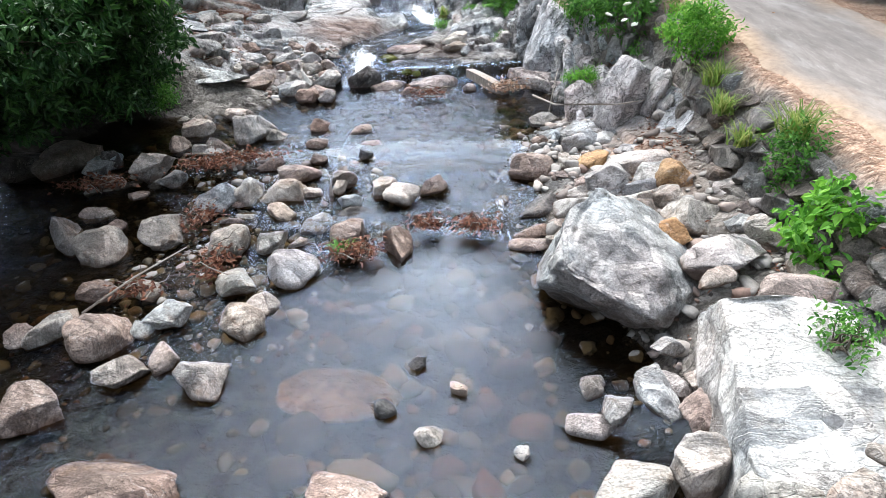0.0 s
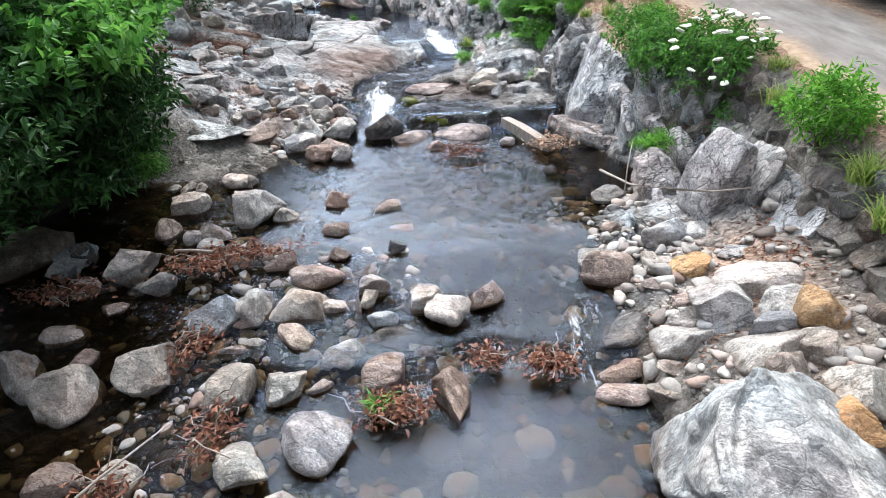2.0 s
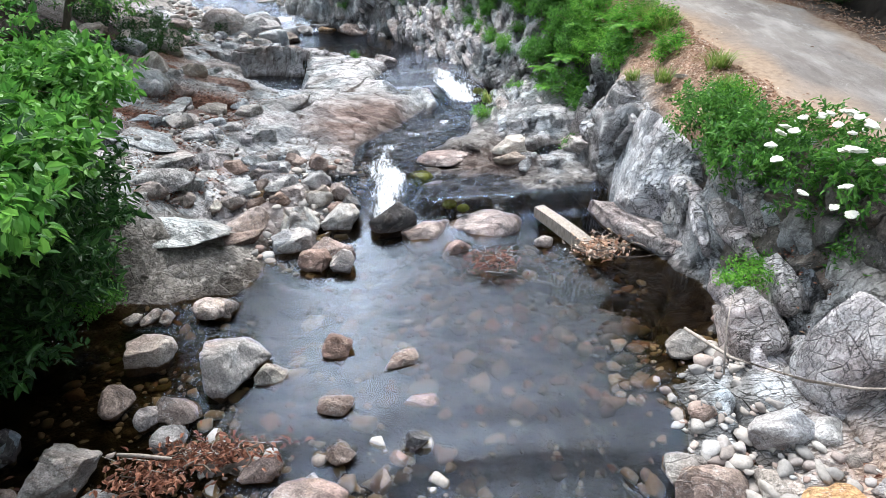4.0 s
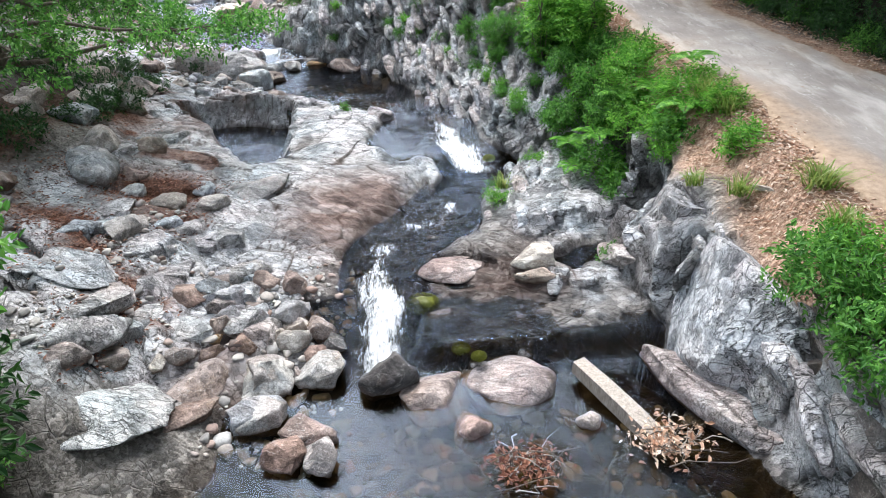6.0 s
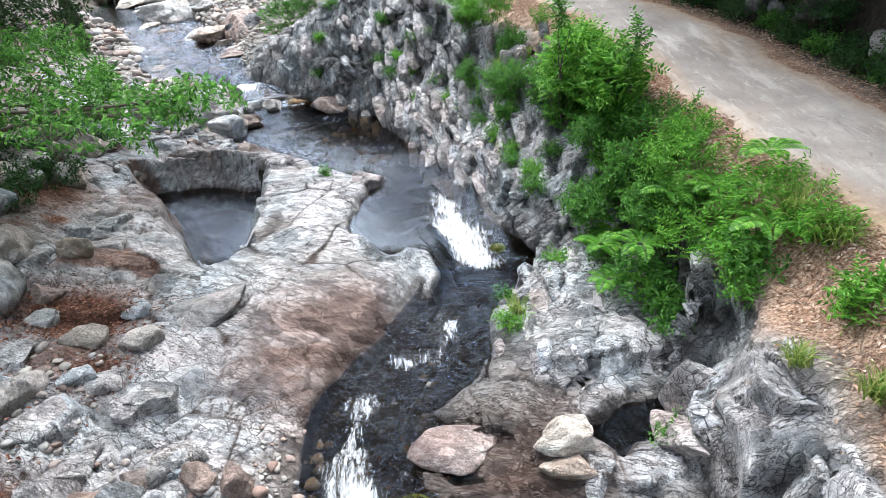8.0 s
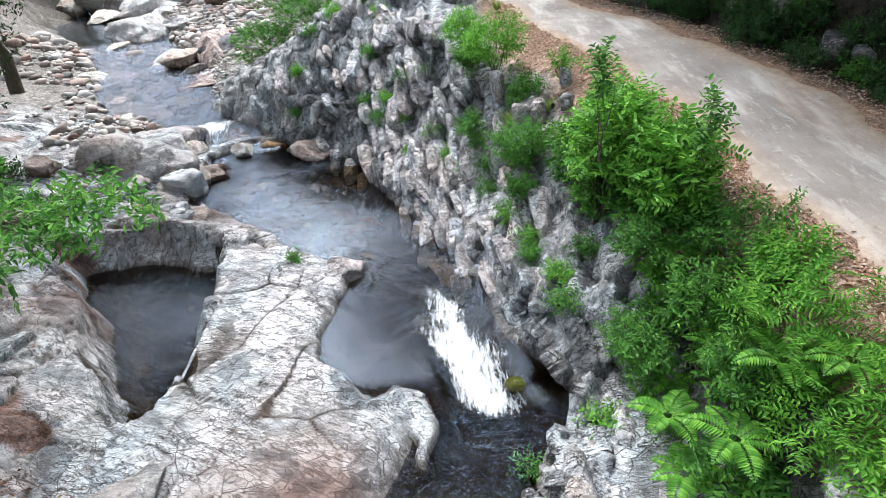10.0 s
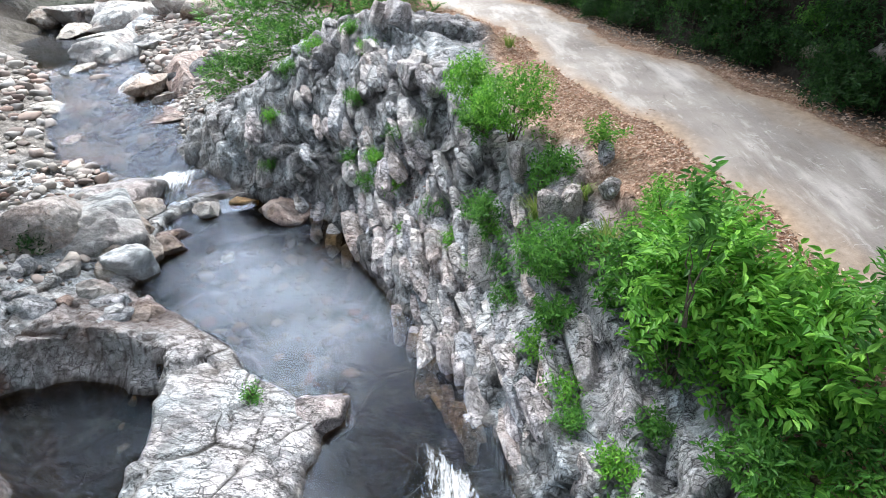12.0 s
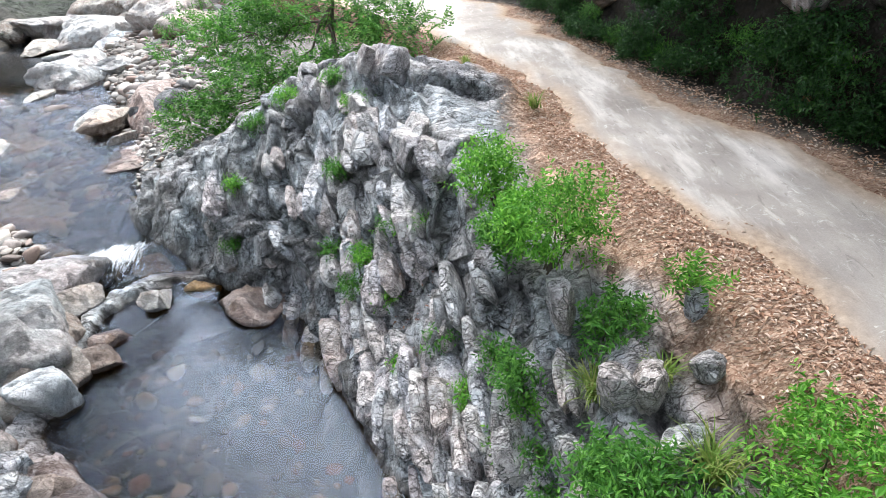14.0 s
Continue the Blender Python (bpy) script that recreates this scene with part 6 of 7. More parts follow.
for x, y, size, turn in [(1.5, 29.0, (0.4, 0.5, 0.9), 0.3), (1.8, 28.9, (0.45, 0.4, 0.7), 0.9), (2.55, 29.6, (0.28, 0.3, 0.5), 0.2), (2.45, 28.9, (0.35, 0.4, 0.4), 0.6), (1.15, 30.1, (0.35, 0.6, 0.9), 0.1), (1.95, 28.3, (0.7, 0.4, 0.5), 0.4), (1.0, 28.9, (0.4, 0.5, 0.8), 0.5)]:
    crag_block(x, y, ground_z(x, y) + 0.2 * size[2], size, (0.1, -0.15, turn), SPLIT[int(10 * turn) % 12])

# ---- retaining wall of rough stones under the track ----
wall = tagged(new("retaining_wall"), "dark rough-stone retaining wall with weeds in its joints", "wall")
wall.location = (4.6, 8.0, 0.4)
rnd_w = random.Random(5)
for row in range(4):
    y_w = 3.2
    while y_w < 14.9:
        ln = rnd_w.uniform(0.35, 0.75)
        lean_x = np.interp(y_w, (3, 6, 9, 11, 12.5, 13.5, 15.0), (4.15, 4.2, 4.35, 4.4, 3.95, 3.62, 3.62)) + 0.15 * row
        ob = new("stone", rnd_w.choice(BLOCK))
        ob.parent = wall
        ob.material_slots[0].link = 'OBJECT'
        ob.material_slots[0].material = STONE["wallstone"]
        top_z = float(road_z(y_w)) - 0.1
        z_w = 0.3 + (top_z - 0.3) * (row + 0.4) / 4
        ob.matrix_basis = Matrix.LocRotScale((lean_x - 4.6, y_w + ln / 2 - 8.0, z_w - 0.4), Euler((rnd_w.uniform(-0.15, 0.15), rnd_w.uniform(-0.2, 0.1), rnd_w.uniform(-0.2, 0.2))),
                                             (0.55, ln * 1.12, (top_z - 0.3) / 4 * 1.3))
        y_w += ln

# ---- loose small stones ----
def pebbles(name, label, seed, spots, mat, lying=0.35, under=False):
    """Many small stones in one mesh; spots: x, y, spread x, spread y, count, least and most size."""
    rnd = np.random.RandomState(seed)
    ball, faces = BALLS[2]
    shapes = [stone_shape(700 + k, 2, 13, 0.03, 0.08)[0] for k in range(8)]
    vs, fs, n = [], [], 0
    for x, y, sx, sy, count, small, large in spots:
        px, py = x + sx * rnd.uniform(-1, 1, count), y + sy * rnd.uniform(-1, 1, count)
        pz = height(px, py)
        size = small * (large / small) ** (rnd.uniform(0, 1, count) ** 2.2)
        dry = pz > water_z(px, py) - 0.04
        for k in range(count):
            if under and dry[k]:
                continue
            m = np.array(Euler((rnd.uniform(-0.3, 0.3), rnd.uniform(-0.3, 0.3), rnd.uniform(0, 6.28))).to_matrix())
            p = (shapes[rnd.randint(8)] * (size[k] * rnd.uniform(0.8, 1.4), size[k] * rnd.uniform(0.7, 1.1), size[k] * rnd.uniform(0.45, 0.8))) @ m.T
            vs.append(p + (px[k], py[k], pz[k] + size[k] * (0.5 - lying) * 0.6))
            fs.append(faces + n)
            n += len(p)
    return tagged(new(name, quick_mesh(name, np.concatenate(vs), np.concatenate(fs), mat)), label, "gravel", kind="stuff")


def pebble_material(name, *tones):
    n = Nodes(name, 0.8)
    geo = n.add("ShaderNodeNewGeometry")
    step_ = 1.0 / (len(tones) - 1)
    col = n.ramp(geo.outputs["Random Per Island"], *[(i * step_, c) for i, c in enumerate(tones)])
    f = n.noise(geo.outputs["Position"], 22, 5, 0.7)
    n.color(n.mix(0.5, col, n.ramp(f, (0.3, 0.28), (0.7, 0.75)), 'OVERLAY'))
    n.link(n.bump(f, 0.5, 0.01), n.bsdf.inputs["Normal"])
    return n.mat


PEBBLE = pebble_material("mixed_pebbles", (0.12, 0.09, 0.08), (0.33, 0.30, 0.27), (0.21, 0.20, 0.19), (0.46, 0.43, 0.39), (0.24, 0.16, 0.13), (0.37, 0.37, 0.36))
COBBLE = pebble_material("stream_bed_cobbles", (0.03, 0.024, 0.014), (0.09, 0.075, 0.055), (0.05, 0.04, 0.02), (0.20, 0.18, 0.15), (0.13, 0.075, 0.05), (0.04, 0.036, 0.012), (0.26, 0.24, 0.21))
pebbles("gravel", "mixed grey and brown gravel between the boulders", 11, [
    (3.2, 7.2, 1.1, 3.2, 520, 0.04, 0.30), (2.6, 10.5, 0.8, 2.0, 260, 0.04, 0.26), (-2.6, 9.6, 1.8, 1.3, 420, 0.05, 0.26), (-3.6, 7.4, 1.2, 1.4, 200, 0.05, 0.24),
    (-4.9, 11.2, 1.4, 1.2, 150, 0.05, 0.25), (-3.6, 17.6, 0.8, 1.0, 110, 0.06, 0.26), (-6.4, 18.2, 0.7, 2.2, 420, 0.04, 0.2), (-5.3, 17.6, 1.2, 1.2, 80, 0.06, 0.2),
    (-9.9, 34.0, 1.4, 2.4, 170, 0.1, 0.5), (-12.6, 39.6, 2.4, 2.6, 170, 0.15, 0.7), (-8.6, 42.5, 2.2, 2.2, 520, 0.07, 0.3), (-10.4, 47.0, 3.0, 3.0, 300, 0.12, 0.6), (-11.2, 36.4, 1.6, 2.0, 150, 0.14, 0.6),
    (-14.5, 47.0, 4.0, 4.5, 420, 0.15, 0.8), (-11.6, 52.0, 3.0, 4.5, 700, 0.12, 0.6), (-18.5, 50.0, 3.0, 5.0, 300, 0.2, 0.9), (-14.5, 58.0, 4.0, 4.0, 500, 0.15, 0.8), (-3.4, 15.6, 0.9, 0.7, 120, 0.06, 0.3), (-2.9, 18.2, 0.5, 1.0, 70, 0.06, 0.24), (2.2, 9.0, 1.0, 3.6, 260, 0.08, 0.34), (-2.9, 7.6, 1.4, 2.0, 260, 0.07, 0.3)], PEBBLE)
pebbles("bed_cobbles", "brown and pale cobbles on the stream bed", 12, [
    (0.0, 5.6, 1.5, 2.8, 210, 0.16, 0.62), (-3.6, 5.2, 2.4, 2.4, 240, 0.08, 0.3), (-5.4, 8.2, 1.8, 2.2, 200, 0.08, 0.3), (-0.6, 9.6, 1.8, 1.2, 300, 0.07, 0.28),
    (-0.3, 13.4, 2.8, 2.4, 620, 0.10, 0.38), (-5.0, 13.0, 1.2, 1.2, 120, 0.08, 0.3), (-4.4, 31.4, 2.4, 3.4, 260, 0.12, 0.5), (-1.6, 19.6, 0.9, 1.6, 60, 0.08, 0.2)], COBBLE, 0.6, True)

# ---- fallen leaves along the track and in hollows ----
def fallen(name, label, seed, spots, leaf, kind_word):
    rnd = np.random.RandomState(seed)
    ps = []
    for x, y, sx, sy, count in spots:
        px, py = x + sx * rnd.normal(size=count) * 0.6, y + sy * rnd.normal(size=count) * 0.6
        ps.append(np.stack([px, py, height(px, py) + rnd.uniform(0.01, 0.03, count)], -1))
    p = np.concatenate(ps)
    n = len(p)
    ln = rnd.uniform(0.035, 0.09, n)
    v, f = blades(p, rnd.normal(size=(n, 3)) * (1, 1, 0.1), np.array([0, 0, 1.0]) + 0.22 * rnd.normal(size=(n, 3)), ln, ln * rnd.uniform(0.3, 0.6, n), 0.5, 0.25)
    return tagged(new(name, quick_mesh(name, v, f, LEAF[leaf], False)), label, kind_word, kind="stuff")


VERGE = [(float(np.interp(y, ROAD_Y, ROAD_L)) - 0.35, y, 0.55, 0.7, 560) for y in np.arange(14.5, 41, 1.0)]
VERGE += [(float(np.interp(y, ROAD_RY, ROAD_R)) + 0.45, y, 0.5, 0.7, 260) for y in np.arange(18, 46, 1.0)]
fallen("verge_leaves", "pale brown dead leaves along the edges of the track", 21, VERGE, "dead", "leaf litter")
fallen("hollow_leaves", "rust-brown wet leaves in hollows between the rocks", 22, [
    (-7.0, 21.3, 1.1, 0.6, 1300), (-7.9, 19.3, 1.0, 0.35, 500), (-6.1, 16.4, 0.35, 0.5, 420), (-6.1, 17.2, 0.3, 0.6, 420), (-6.0, 20.0, 0.5, 0.5, 260), (-7.9, 19.3, 0.7, 0.7, 420), (-6.9, 18.3, 0.6, 0.6, 420), (-5.9, 17.2, 0.5, 0.6, 320), (-8.6, 21.6, 0.8, 0.5, 300), (-9.8, 24.5, 1.2, 1.6, 500), (-9.6, 20.0, 1.0, 1.2, 400),
    (3.9, 9.4, 0.5, 0.9, 380), (2.5, 8.2, 0.4, 0.5, 120), (3.9, 13.0, 0.3, 0.9, 160), (-1.0, 31.6, 0.5, 0.5, 140), (3.6, 5.0, 0.5, 1.2, 120)], "rust", "leaf litter")
fallen("road_leaves", "dead leaves scattered over the concrete", 23, [(6.0, y, 1.6, 0.8, 9) for y in np.arange(8, 30, 1.0)] + [(4.2, 32, 1.4, 1.6, 16), (3.2, 36, 1.2, 2.0, 16)], "dead", "leaf litter")

# ---- drifts, sticks and logs in the stream ----
heap("wet brown leaf clump with sprouting grass on the riffle", -1.2, 7.6, -0.5, (0.42, 0.3, 0.16), 420, 31)
tuft("green sprouts growing from a clump of wet leaves", (-1.35, 7.6, -0.45), 0.22, 0.28, 50, "mid", 32)
heap("wet brown leaves caught on the edge of the riffle", -0.05, 8.35, -0.45, (0.3, 0.22, 0.12), 240, 33)
heap("wet brown leaves caught among stones", 0.7, 8.2, -0.45, (0.36, 0.25, 0.14), 280, 34)
heap("brown twigs and leaves between boulders", -3.85, 8.9, -0.4, (0.3, 0.45, 0.14), 260, 35, twigs=12)
heap("brown twigs and leaves between boulders", -3.15, 7.3, -0.42, (0.26, 0.42, 0.14), 220, 36, twigs=10)
heap("brown leaves and thin sticks on boulders", -3.95, 6.55, -0.35, (0.35, 0.22, 0.12), 120, 37, twigs=8)
heap("long drift of red-brown wet leaves", -3.6, 10.55, 0.05, (0.75, 0.22, 0.12), 420, 38)
heap("drift of red-brown wet leaves", -4.15, 10.2, 0.05, (0.5, 0.26, 0.14), 300, 39)
heap("drift of red-brown wet leaves under the trees", -6.1, 9.9, -0.1, (0.6, 0.3, 0.12), 300, 40)
heap("brown leaves and roots on a rock in the pool", 0.05, 14.4, 0.1, (0.5, 0.3, 0.16), 260, 41, twigs=14)
heap("dry leaves and twigs jammed against a log", 1.9, 14.6, 0.12, (0.5, 0.32, 0.2), 320, 42, "dead", twigs=16)
rod("log", "bleached squared log lying in the dark pool", [(1.1, 16.1, 0.24), (1.36, 15.6, 0.2), (1.64, 15.1, 0.12), (1.92, 14.6, 0.02)], [0.15, 0.165, 0.17, 0.15], DRIFT, "log", 4)
rod("branch", "thin bare branch lying over the boulders", [(2.1, 11.5, 0.75), (2.45, 11.0, 0.68), (2.95, 10.4, 0.82), (3.4, 10.2, 0.85), (3.85, 10.05, 0.95)], [0.022, 0.02, 0.018, 0.015, 0.008], DRIFT, "branch", 6)
rod("branch", "thin bare branch standing among the boulders", [(2.3, 10.8, 0.6), (2.45, 11.2, 0.95), (2.55, 11.4, 1.25)], [0.014, 0.011, 0.005], DRIFT, "branch", 6)
rod("stick", "short pale stick on the gravel bar", [(-4.6, 10.5, 0.2), (-4.3, 10.45, 0.22), (-3.95, 10.4, 0.2)], [0.022, 0.022, 0.018], DRIFT, "stick", 6)
rod("stick", "long thin stick leaning on boulders", [(-4.4, 6.0, -0.3), (-3.9, 6.5, -0.1), (-3.4, 7.1, 0.0)], [0.018, 0.015, 0.008], DRIFT, "stick", 6)
rod("stick", "short bleached plank end on the leafy bank", [(3.9, 17.3, 2.42), (4.05, 17.1, 2.44), (4.15, 16.75, 2.4)], [0.05, 0.05, 0.045], DRIFT, "stick", 4)

# ---- plants of the track's bank ----
shrub("shrub", "flowering shrub with white flower clusters on the wall", (4.45, 13.1, 2.15), (0.85, 1.15, 0.6), "mid", 420, 12, 0.10, (4.4, 13.0, 1.3), seed=51, reach=0.3)
rnd_b = np.random.RandomState(52)
flowering = bpy.data.objects["shrub"]
BLOOMS = []
for k in range(6):
    p, f = stone_shape(560 + k, 3, 4, 0.1, 0.22)
    BLOOMS.append(quick_mesh("flower_head", p * (0.17, 0.16, 0.06), f, LEAF["bloom"], False))
for k in range(40):
    q = unit(rnd_b.normal(size=3) + (-0.2, -0.3, 1.0))
    ob = child("flower_head", BLOOMS[k % 6], flowering, "flat cluster of tiny white flowers")
    ob.location = np.array((4.45, 12.8, 2.25)) + q * (0.85, 1.0, 0.66) - np.array((4.4, 13.0, 1.3))
    ob.rotation_euler = (rnd_b.uniform(-0.3, 0.3), rnd_b.uniform(-0.3, 0.3), rnd_b.uniform(0, 6))
    ob.scale = (rnd_b.uniform(0.6, 1.1),) * 3
shrub("shrub", "leafy shrub beside the flowering one", (3.75, 14.0, 2.1), (0.6, 0.7, 0.5), "mid", 220, 12, 0.09, (3.8, 14.0, 1.4), seed=53)
shrub("shrub", "bright green shrub on top of the wall", (4.55, 9.95, 2.05), (0.5, 0.55, 0.5), "fresh", 220, 12, 0.085, (4.6, 10.0, 1.5), seed=54)
shrub("shrub", "dark green shrub over the rock face", (3.6, 15.0, 2.35), (0.6, 0.6, 0.4), "mid", 160, 11, 0.09, (3.7, 15.0, 1.9), seed=55)
shrub("weed", "broad-leaved green weed at the wall's foot", (4.35, 5.25, 0.75), (0.42, 0.55, 0.5), "fresh", 110, 9, 0.13, (4.35, 5.3, 0.3), seed=56, category="plant", slim=0.6)
shrub("weed", "tall green weed growing from the wall", (4.45, 6.4, 1.1), (0.25, 0.4, 0.5), "mid", 110, 10, 0.08, (4.5, 6.4, 0.6), seed=57, category="plant")
shrub("weed", "small green weed on the white slab", (3.25, 3.35, 0.95), (0.2, 0.25, 0.16), "mid", 40, 8, 0.06, (3.25, 3.35, 0.8), seed=58, category="plant")
shrub("weed", "green weed hanging on the wall", (4.4, 12.1, 1.2), (0.3, 0.4, 0.45), "mid", 100, 10, 0.07, (4.5, 12.1, 0.9), seed=59, category="plant")
shrub("weed", "low green weed on a block", (3.3, 12.4, 0.85), (0.4, 0.2, 0.12), "fresh", 90, 9, 0.06, (3.3, 12.4, 0.75), seed=60, category="plant")
shrub("weed", "low bright weed by the dark pool", (3.75, 12.9, 0.75), (0.4, 0.25, 0.14), "fresh", 80, 9, 0.06, (3.75, 12.9, 0.6), seed=61, category="plant")
for k, (x, y, z, h_, s_, n_) in enumerate([(4.5, 8.9, 1.45, 0.45, 0.45, 110), (4.35, 8.2, 1.2, 0.4, 0.4, 90), (4.3, 7.4, 1.0, 0.35, 0.35, 80), (4.5, 6.6, 1.35, 0.5, 0.5, 130), (4.6, 11.2, 1.75, 0.4, 0.4, 90),
                                             (3.7, 17.3, 2.3, 0.35, 0.35, 80), (4.4, 16.6, 2.65, 0.45, 0.5, 140), (4.2, 15.7, 2.5, 0.35, 0.35, 90), (2.15, 28.0, 3.6, 0.5, 0.5, 120), (1.35, 29.2, 3.2, 0.5, 0.45, 160),
                                             (1.75, 35.2, 4.8, 0.35, 0.3, 60), (0.75, 38.5, 5.0, 0.35, 0.25, 60), (-0.8, 33.0, 3.9, 0.25, 0.25, 70), (0.55, 20.8, 1.15, 0.35, 0.3, 60), (3.3, 18.0, 2.2, 0.3, 0.3, 70),
                                             (4.4, 19.4, 2.9, 0.5, 0.5, 140), (4.3, 20.1, 3.0, 0.5, 0.5, 120), (2.0, 29.0, 3.9, 0.35, 0.3, 70), (4.9, 11.9, 2.1, 0.3, 0.4, 70)]):
    tuft("arching yellow-green grass tuft on the bank", (x, y, z if y < 27 else ground_z(x, y) + 0.03), h_, s_, n_, "grass", 70 + k)
shrub("shrub", "ferny-leaved green shrub at the edge of the track", (3.6, 22.2, 2.95), (0.85, 0.95, 0.65), "fresh", 210, 15, 0.10, (3.5, 22.2, 2.2), True, 91, reach=0.5, slim=0.32)
shrub("shrub", "ferny-leaved green shrub at the edge of the track", (4.15, 20.5, 2.95), (0.75, 0.8, 0.55), "fresh", 180, 15, 0.10, (4.1, 20.5, 2.4), True, 92, reach=0.5, slim=0.32)
shrub("shrub", "ferny-leaved green shrub on the rocky bank", (3.3, 20.9, 2.35), (0.55, 0.6, 0.4), "fresh", 110, 15, 0.09, (3.3, 20.9, 1.9), True, 93, reach=0.45, slim=0.32)
shrub("shrub", "dense green shrub at the edge of the track", (3.7, 23.6, 3.15), (0.7, 0.8, 0.6), "mid", 260, 11, 0.08, (3.6, 23.6, 2.6), seed=94)
shrub("shrub", "tall green shrub leaning over the cliff", (2.25, 26.9, 3.2), (0.55, 0.7, 0.6), "mid", 240, 11, 0.10, (2.2, 27.0, 2.4), seed=95)
shrub("shrub", "tall green shrub with broad leaflets over the cliff", (2.55, 25.9, 3.9), (0.7, 0.85, 0.9), "fresh", 290, 13, 0.13, (2.3, 25.8, 2.4), True, 96, reach=0.5)
shrub("shrub", "tall green shrub with broad leaflets by the track", (3.1, 24.75, 3.75), (0.62, 0.7, 0.72), "fresh", 230, 13, 0.13, (3.0, 24.7, 2.8), True, 97, reach=0.5)
shrub("shrub", "upright leafy shoot above the shrubs", (2.05, 25.1, 5.1), (0.2, 0.2, 0.5), "mid", 26, 11, 0.12, (2.1, 25.2, 3.8), True, 98, 3, reach=0.4)
shrub("shrub", "upright leafy shoot above the shrubs", (3.25, 24.2, 4.65), (0.2, 0.2, 0.4), "mid", 24, 11, 0.12, (3.2, 24.4, 3.6), True, 99, 3, reach=0.4)
shrub("shrub", "green shrub hanging down the rock face", (2.1, 23.4, 1.9), (0.28, 0.35, 0.4), "mid", 80, 10, 0.08, (2.2, 23.5, 1.8), seed=100, hang=0.3)
shrub("shrub", "green shrub hanging down the rock face", (2.9, 23.0, 2.6), (0.5, 0.5, 0.5), "mid", 150, 10, 0.09, (2.9, 23.0, 2.1), seed=101, hang=0.2)
shrub("shrub", "dense bright green shrub on the cliff edge", (0.55, 32.2, 4.75), (0.5, 0.6, 0.5), "fresh", 280, 11, 0.075, (0.6, 32.2, 4.2), seed=102)
shrub("shrub", "dense bright green shrub on the cliff edge", (1.05, 30.7, 4.65), (0.8, 0.7, 0.55), "fresh", 420, 11, 0.075, (1.1, 30.8, 3.9), seed=103)
shrub("shrub", "green shrub below the cliff edge", (0.5, 29.7, 3.05), (0.25, 0.3, 0.4), "mid", 110, 10, 0.075, (0.6, 29.8, 2.7), seed=104)
shrub("weed", "dark green herb in a cleft of the rock", (1.7, 29.7, 3.75), (0.4, 0.4, 0.35), "mid", 150, 10, 0.09, (1.7, 29.8, 3.4), seed=105, category="plant", slim=0.35)
shrub("weed", "dark green herb in a cleft of the rock", (1.3, 27.9, 3.3), (0.6, 0.5, 0.35), "mid", 200, 10, 0.09, (1.4, 28.0, 3.0), seed=106, category="plant", slim=0.35)
shrub("shrub", "bright green shrub at the edge of the track", (3.0, 27.4, 3.75), (0.75, 0.9, 0.55), "fresh", 420, 11, 0.07, (3.0, 27.5, 3.2), seed=107)
shrub("shrub", "green shrub at the foot of the leafy bank", (2.6, 27.1, 3.3), (0.45, 0.5, 0.4), "mid", 180, 10, 0.08, (2.6, 27.2, 2.9), seed=108)
shrub("weed", "young plant with feathery leaves on a post of rock", (2.5, 29.6, 4.35), (0.3, 0.3, 0.16), "fresh", 26, 15, 0.09, (2.5, 29.6, 4.1), True, 109, 4, category="plant", reach=0.45, slim=0.32)
for k, (x, y, r) in enumerate([(0.35, 30.4, 0.25), (-1.3, 32.5, 0.2), (-1.82, 33.1, 0.3), (-1.65, 33.3, 0.22), (-1.05, 33.3, 0.26), (-0.7, 33.0, 0.22), (-2.3, 34.0, 0.24), (-1.0, 31.5, 0.18), (-0.42, 31.3, 0.2), (-4.64, 36.6, 0.22), (-4.2, 37.5, 0.28),
                                   (-3.4, 37.5, 0.3), (-2.2, 37.0, 0.28), (-1.7, 36.3, 0.3), (-4.9, 36.0, 0.2), (0.26, 29.6, 0.14), (0.76, 29.2, 0.28), (0.7, 29.6, 0.24), (-2.1, 35.1, 0.28), (-0.1, 30.4, 0.22), (0.7, 28.6, 0.26),
                                   (1.0, 27.2, 0.3), (1.16, 25.9, 0.2), (1.5, 25.1, 0.26), (2.0, 25.3, 0.22), (1.6, 22.6, 0.3), (2.4, 22.2, 0.35), (0.5, 21.1, 0.24), (0.55, 22.3, 0.2), (2.35, 22.9, 0.35), (1.4, 24.4, 0.25), (1.2, 26.4, 0.24), (2.25, 18.5, 0.2), (3.35, 19.5, 0.25), (-3.6, 27.6, 0.14)]):
    z = ground_z(x, y) + 0.1
    shrub("weed", "small bright green plant in a crack of the rock", (x, y, z), (r, r, 0.6 * r), "fresh" if k % 2 else "mid", int(290 * r), 9, 0.065, (x, y, z - 0.1), seed=120 + k, category="plant", hang=0.2)
for k, (x, y, z, s_) in enumerate([(2.6, 21.2, 2.0, 0.55), (3.2, 21.6, 2.7, 0.6), (2.2, 22.0, 1.6, 0.5), (2.9, 22.4, 2.3, 0.55), (3.7, 21.3, 2.9, 0.6)]):
    fern((x, y, z), s_, 9, 140 + k)
